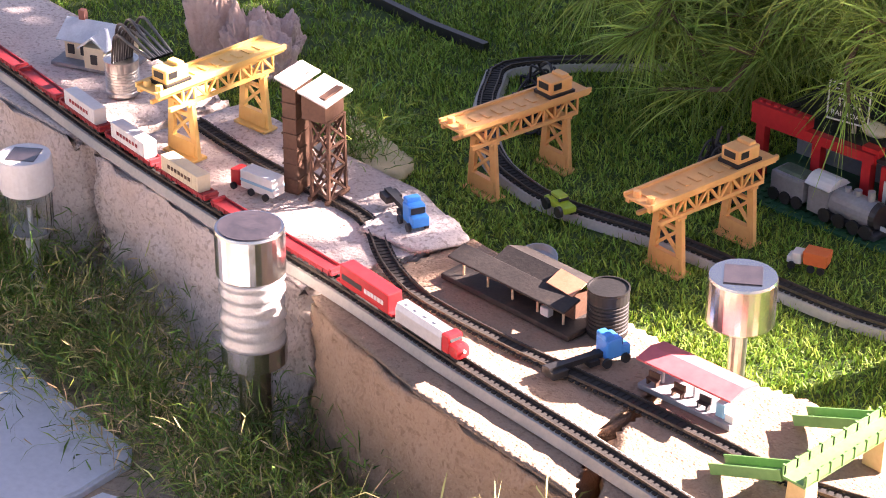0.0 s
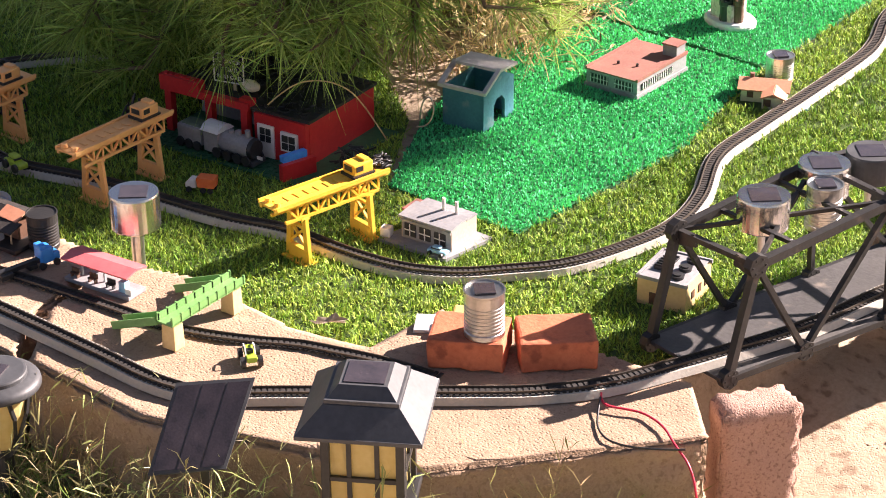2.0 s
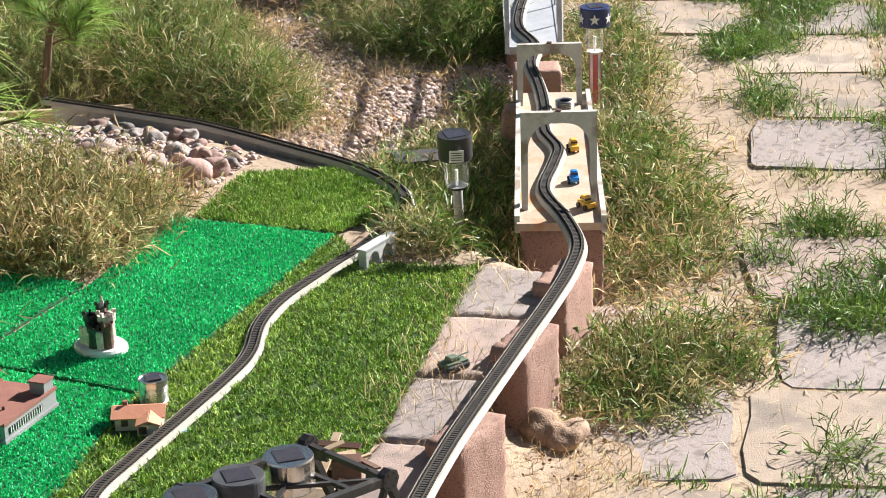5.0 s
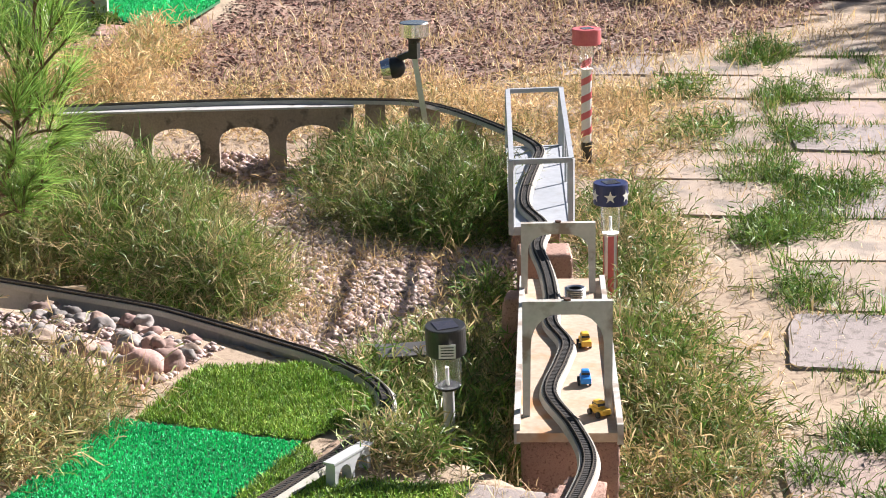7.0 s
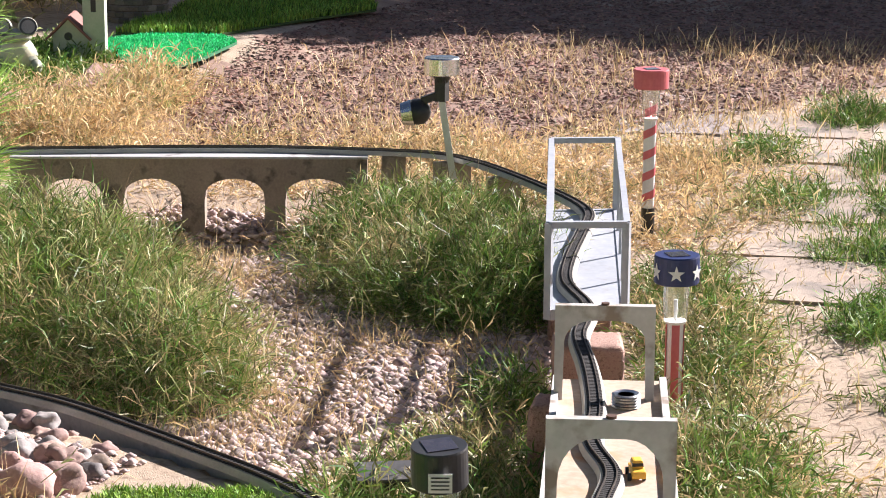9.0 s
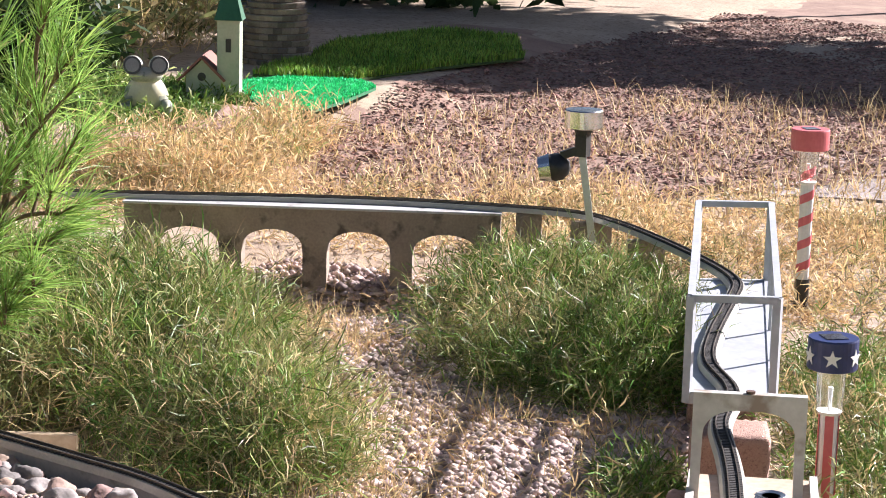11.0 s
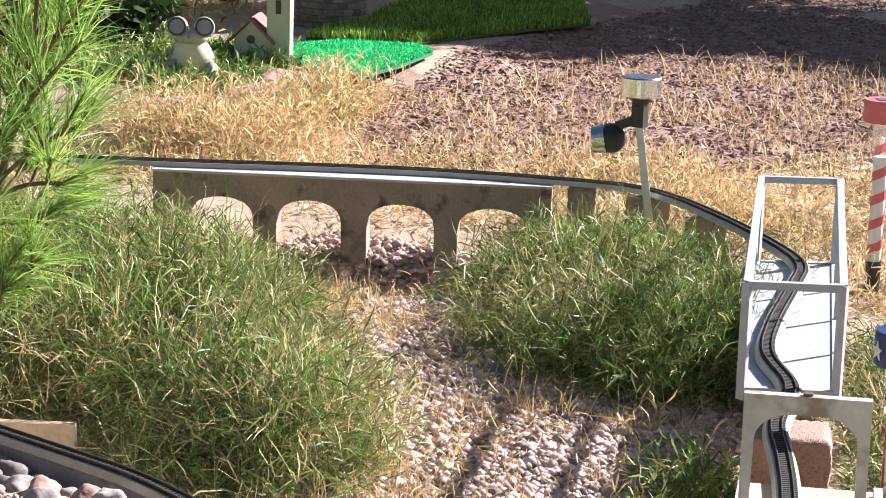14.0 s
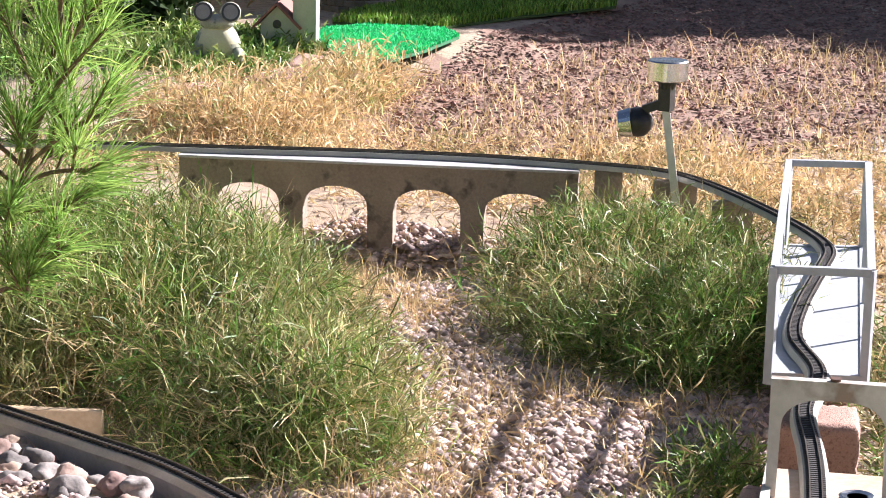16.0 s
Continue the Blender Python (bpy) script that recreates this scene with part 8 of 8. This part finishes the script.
shown = inside(BED, (mid_x + stray).ravel(), (mid_y + stray).ravel())
corner = (np.arange(175)[:, None] * 176 + np.arange(175)[None, :]).ravel()[shown]
bed_v = np.stack([bx, by, ground_z(bx, by) + 0.005 + 0.003 * np.sin(17 * bx) * np.sin(13 * by)], -1).reshape(-1, 3)
mesh_thing("mulch_bed", bed_v.tolist(), [(int(c), int(c) + 1, int(c) + 177, int(c) + 176) for c in corner], "bed", "dark red-brown crumbled bark covering the far ground", "ground", "structure", smooth=True)
pebbles("mulch", MULCH, 46000, (0.005, 0.015), "mulch", "red-brown bark mulch of the far bed", flat=0.35, lift=0.007)
pebbles("soil_crumbs", [(-1.16, 2.4), (-0.9, 2.4), (-0.95, 3.1), (-1.1, 4.1)], 420, (0.0015, 0.006), "mulch", "dark soil crumbs on the bare ground")

pebbles("gravel", PIT, 700, (0.013, 0.023), "gravel", "larger river stones in the dry bed")
stalks("dry_grass", PIT, 420, "straw", "dry stems lying on the gravel", (0.05, 0.12), 0.0, 1.4, 0.06)
tufts("dry_grass", PIT, 640, 10, 0.05, "straw", "dry straw strewn over the gravel", (0.02, 0.08), 0.0020, 2.4)
tufts("dry_grass", [(-4.3, 7.9), (-3.0, 7.5), (-1.9, 8.4), (-1.6, 10.2), (-2.6, 11.5), (-4.2, 10.2)], 900, 10, 0.07, "straw", "pale straw strewn over the mulch", (0.03, 0.10), 0.0044, 2.2)

# ---- pine trees ----
def needles(name, tips, dirs, count, length, mat, parent, spread=1.0):
    n = len(tips) * count
    tip, d0 = np.repeat(np.array(tips), count, 0), np.repeat(np.array(dirs), count, 0)
    d = d0 * 0.75 + rng.normal(0, 0.55 * spread, (n, 3))
    d /= np.linalg.norm(d, axis=1)[:, None]
    ln = rng.uniform(*length, n)
    org = tip - d0 * rng.uniform(0, 0.09, n)[:, None]
    side = np.cross(d, rng.normal(0, 1, (n, 3)))
    side /= np.linalg.norm(side, axis=1)[:, None]
    w = 0.0009
    mid = org + d * (ln * 0.55)[:, None] - np.array([0, 0, 1]) * (ln * 0.02)[:, None]
    end = org + d * ln[:, None] - np.array([0, 0, 1]) * (ln * 0.12)[:, None]
    v = np.stack([org - side * w, org + side * w, mid + side * w, mid - side * w, end], 1).reshape(-1, 3)
    b = np.arange(n)[:, None] * 5
    me = bpy.data.meshes.new(name)
    q, t = (b + [0, 1, 2, 3]), (b + [3, 2, 4])
    me.vertices.add(len(v)); me.vertices.foreach_set("co", v.ravel())
    lp = np.concatenate([q.ravel(), t.ravel()]).astype(np.int32)
    me.loops.add(len(lp)); me.loops.foreach_set("vertex_index", lp)
    stt = np.concatenate([np.arange(n) * 4, 4 * n + np.arange(n) * 3]).astype(np.int32)
    me.polygons.add(len(stt)); me.polygons.foreach_set("loop_start", stt)
    me.update(calc_edges=True)
    me.materials.append(M[mat])
    ob = new(name, me)
    ob.parent = parent
    ob["kind"] = "stuff"
    ob["label"] = "long green pine needles"
    return ob


def limb(bm, pts, r0, r1):
    n = 7
    rings = []
    for k, p in enumerate(pts):
        d = (pts[min(k + 1, len(pts) - 1)] - pts[max(k - 1, 0)]).normalized()
        q = d.to_track_quat("Z", "Y")
        r = r0 + (r1 - r0) * k / (len(pts) - 1)
        rings.append([bm.verts.new(p + q @ Vector((r * math.cos(2 * math.pi * j / n), r * math.sin(2 * math.pi * j / n), 0))) for j in range(n)])
    for a, b in zip(rings, rings[1:]):
        for j in range(n):
            bm.faces.new((a[j], a[(j + 1) % n], b[(j + 1) % n], b[j]))
    bm.faces.new(rings[-1])


def pine(base, top, branches, label, seed, trunk_r, tip_n=70, length=(0.07, 0.13), tips_per=8, rise=0.0, spread=1.0, leafage="needle"):
    """A pine from its foot to its top, with boughs given as (height share, end point)."""
    rn = random.Random(seed)
    tr = thing("pine_tree", pose(0, 0, 0), label, "pine tree", "pine trees")
    base, top = Vector(base), Vector(top)
    pts = [base.lerp(top, k / 6) + Vector((rn.uniform(-1, 1), rn.uniform(-1, 1), 0)) * 0.02 * min(k, 1) for k in range(7)]
    bm = B(); limb(bm, pts, trunk_r, trunk_r * 0.3); part("trunk", bm, "bark", tr, smooth=True)
    tips, dirs = [], []
    for share, end in branches:
        a, e = base.lerp(top, share), Vector(end)
        ln = (e - a).length
        bow = lambda u: a.lerp(e, u) + Vector((0, 0, 0.08 * ln * math.sin(math.pi * u)))
        bm = B()
        limb(bm, [bow(k / 6) for k in range(7)], trunk_r * 0.30, 0.004)
        for k in range(tips_per):
            u = max(0.35, 1 - (0.035 if e.z > 0.9 else 0.068) * k / max(ln, 0.3))
            p = bow(u)
            d = ((e - a).normalized() * 0.7 + Vector((rn.uniform(-0.9, 0.9), rn.uniform(-0.9, 0.9), rn.uniform(-0.3, 0.6) + rise))).normalized()
            q = p + d * rn.uniform(0.04, 0.11)
            limb(bm, [p, p.lerp(q, 0.5), q], 0.004, 0.0025)
            tips.append(tuple(q)), dirs.append(tuple(d))
        part("bough", bm, "bark", tr, smooth=True)
    needles("crown", tips, dirs, tip_n, length, leafage, tr, spread)
    return tr


rn = random.Random(5)
boughs = [(0.16, (-2.95, 2.60, 0.10)), (0.14, (-2.75, 2.60, 0.14)), (0.16, (-2.60, 2.68, 0.15)), (0.18, (-2.45, 2.72, 0.15)), (0.20, (-2.30, 2.80, 0.16)), (0.20, (-2.18, 2.86, 0.19)), (0.12, (-2.74, 3.10, 0.09)), (0.14, (-2.50, 3.15, 0.14)), (0.22, (-2.62, 2.62, 0.26)), (0.22, (-2.36, 2.70, 0.27)), (0.24, (-2.22, 2.80, 0.31)), (0.22, (-2.85, 2.55, 0.25)), (0.24, (-2.35, 3.75, 0.36)), (0.28, (-2.42, 3.85, 0.52)), (0.26, (-2.45, 2.80, 0.36)), (0.26, (-2.70, 2.75, 0.36)), (0.24, (-3.05, 2.70, 0.30)), (0.15, (-2.15, 3.04, 0.09))]
for k in range(56):
    x = rn.uniform(-3.1, -2.12)
    y = rn.uniform(2.66, 3.25) if x < -2.5 else rn.uniform(2.66, 2.95)
    if x > -2.3:
        continue
    boughs.append((rn.uniform(0.08, 0.24), (x, y, rn.uniform(0.06, 0.40))))
for k in range(34):
    x = rn.uniform(-3.0, -2.28)
    boughs.append((rn.uniform(0.10, 0.26), (x, rn.uniform(2.44, 2.64), rn.uniform(0.08, 0.20) if x < -2.62 else rn.uniform(0.16, 0.28))))
# the high crown: unseen boughs set along the sun's way to shade the depot, the cranes and the far half of the wall
reach = 1 / math.tan(radians(SUN_EL))
for k in range(72):
    x, y = (-4.0 + 1.95 * rn.random(), 1.75 + 0.9 * rn.random()) if k < 46 else (-2.60 + 0.42 * rn.random(), 2.34 + 0.30 * rn.random())
    if x > -2.42 and y < 2.12 or y < 2.05 and k % 5 < 3 or k < 46 and x < -2.9 and k % 3 < 2:
        continue
    z = rn.uniform(1.05, 1.7)
    boughs.append((min(0.95, z / 2.5 + rn.uniform(-0.15, 0.05)), (x + z * reach * math.cos(radians(SUN_AZ)), y + z * reach * math.sin(radians(SUN_AZ)), z)))
pine((-2.95, 3.55, -0.02), (-2.75, 3.6, 2.5), boughs, "long-needled pine with low boughs over the depot", 4, 0.05, 66, (0.08, 0.15), 12)
fork, to_side = Vector((-3.085, 5.355, 0.30)), Vector((0.88, 0.47, 0))
tip = fork + to_side * 0.075 + Vector((0, 0, 0.27))
boughs = [(0.98, tip + Vector((0.01, 0, 0.09)))]
for share, u, v, w in ((0.80, 0.13, 0.0, 0.28), (0.78, -0.05, 0.03, 0.30), (0.70, 0.11, -0.05, 0.20), (0.70, -0.09, 0.0, 0.20), (0.66, 0.03, 0.08, 0.22), (0.62, 0.14, 0.03, 0.10), (0.62, -0.12, -0.03, 0.10), (0.60, 0.02, -0.10, 0.08), (0.58, 0.12, -0.02, 0.01), (0.57, -0.12, 0.05, 0.02), (0.55, 0.05, 0.10, 0.02), (0.50, 0.09, 0.02, -0.07), (0.48, -0.10, 0.0, -0.06), (0.46, 0.0, -0.10, -0.06), (0.38, 0.07, -0.03, -0.14), (0.36, -0.07, 0.03, -0.14), (0.30, 0.02, -0.06, -0.19)):
    boughs.append((share, fork + to_side * u + Vector((-0.47, 0.88, 0)) * v + Vector((0, 0, w))))
pine(fork - to_side * 0.10 + Vector((0, 0, -0.42)), tip, boughs, "young long-needled pine beside the viaduct", 6, 0.014, 70, (0.09, 0.155), 3, 0.7, 0.5, "young_needle")


# ---- unseen foliage added behind to shade the far ground, and a shrub ----
def leafy(name, boxes, n, size, label, seed):
    r = np.random.default_rng(seed)
    th = thing(name, pose(0, 0, 0), label, "hedge", "", "")
    ctr = []
    for (x, y, z, sx, sy, sz), share in boxes:
        m = int(n * share)
        u = r.normal(0, 0.42, (m, 3)).clip(-1, 1)
        ctr.append(np.array([x, y, z]) + u * [sx, sy, sz])
    c = np.concatenate(ctr)
    m = len(c)
    a, b = r.normal(0, 1, (m, 3)), r.normal(0, 1, (m, 3))
    a /= np.linalg.norm(a, axis=1)[:, None]
    b -= a * (a * b).sum(1)[:, None]
    b /= np.linalg.norm(b, axis=1)[:, None]
    s = r.uniform(0.6, 1.3, m)[:, None] * size
    v = np.stack([c - a * s, c + b * s * 0.4, c + a * s, c - b * s * 0.4], 1).reshape(-1, 3)
    f = (np.arange(m)[:, None] * 4 + [0, 1, 2, 3])
    ob = mesh_thing("foliage", v.tolist(), f.tolist(), "hedge", "", "", "stuff", parent=th)
    ob["label"] = "dense dark leaves"
    bm = B()
    for (x, y, z, sx, sy, sz), share in boxes:
        limb(bm, [Vector((x, y, -0.15)), Vector((x + 0.1, y, z * 0.5)), Vector((x, y + 0.1, z + sz * 0.5))], 0.06, 0.02)
    part("stems", bm, "bark", th)
    return th


leafy("hedge", [((-2.85, 14.9, 2.6, 0.9, 0.5, 0.5), 0.12), ((-7.5, 13.5, 0.9, 2.2, 0.9, 1.3), 0.25), ((-3.4, 16.6, 2.6, 1.2, 0.7, 0.7), 0.15), ((0.1, 16.6, 2.6, 2.2, 0.8, 0.8), 0.4), ((3.2, 15.2, 2.4, 2.0, 0.9, 1.2), 0.5)], 60000, 0.09, "dense leaves added out of view to shade the far ground", 3)
leafy("shrub", [((-5.75, 9.1, 0.12, 0.3, 0.3, 0.22), 0.3), ((-7.2, 9.6, 0.4, 0.7, 0.7, 0.5), 0.5), ((-8.0, 11.0, 0.6, 0.9, 0.7, 0.7), 0.5)], 9000, 0.045, "leafy shrub in the raised bed", 8)

# black strip edging in the lawn and a dry twig under the pine
bm = B()
sweep(bm, [Vector((x, y, 0.0)) for x, y in ((-3.9, 2.46), (-3.42, 2.447), (-3.27, 2.434), (-3.14, 2.437))], [(-0.006, -0.01), (0.006, -0.01), (0.006, 0.022), (-0.006, 0.022)])
tagged(part("lawn_edging", bm, "black"), "black plastic edging strip across the lawn", "edging", "", "structure")
wire("dry_twig", [(-2.36, 2.44, 0.097), (-2.32, 2.455, 0.14), (-2.276, 2.477, 0.155), (-2.24, 2.51, 0.14), (-2.221, 2.54, 0.10), (-2.215, 2.60, 0.006)], 0.0013, "straw", "dry pale twig arching over the depot roof")
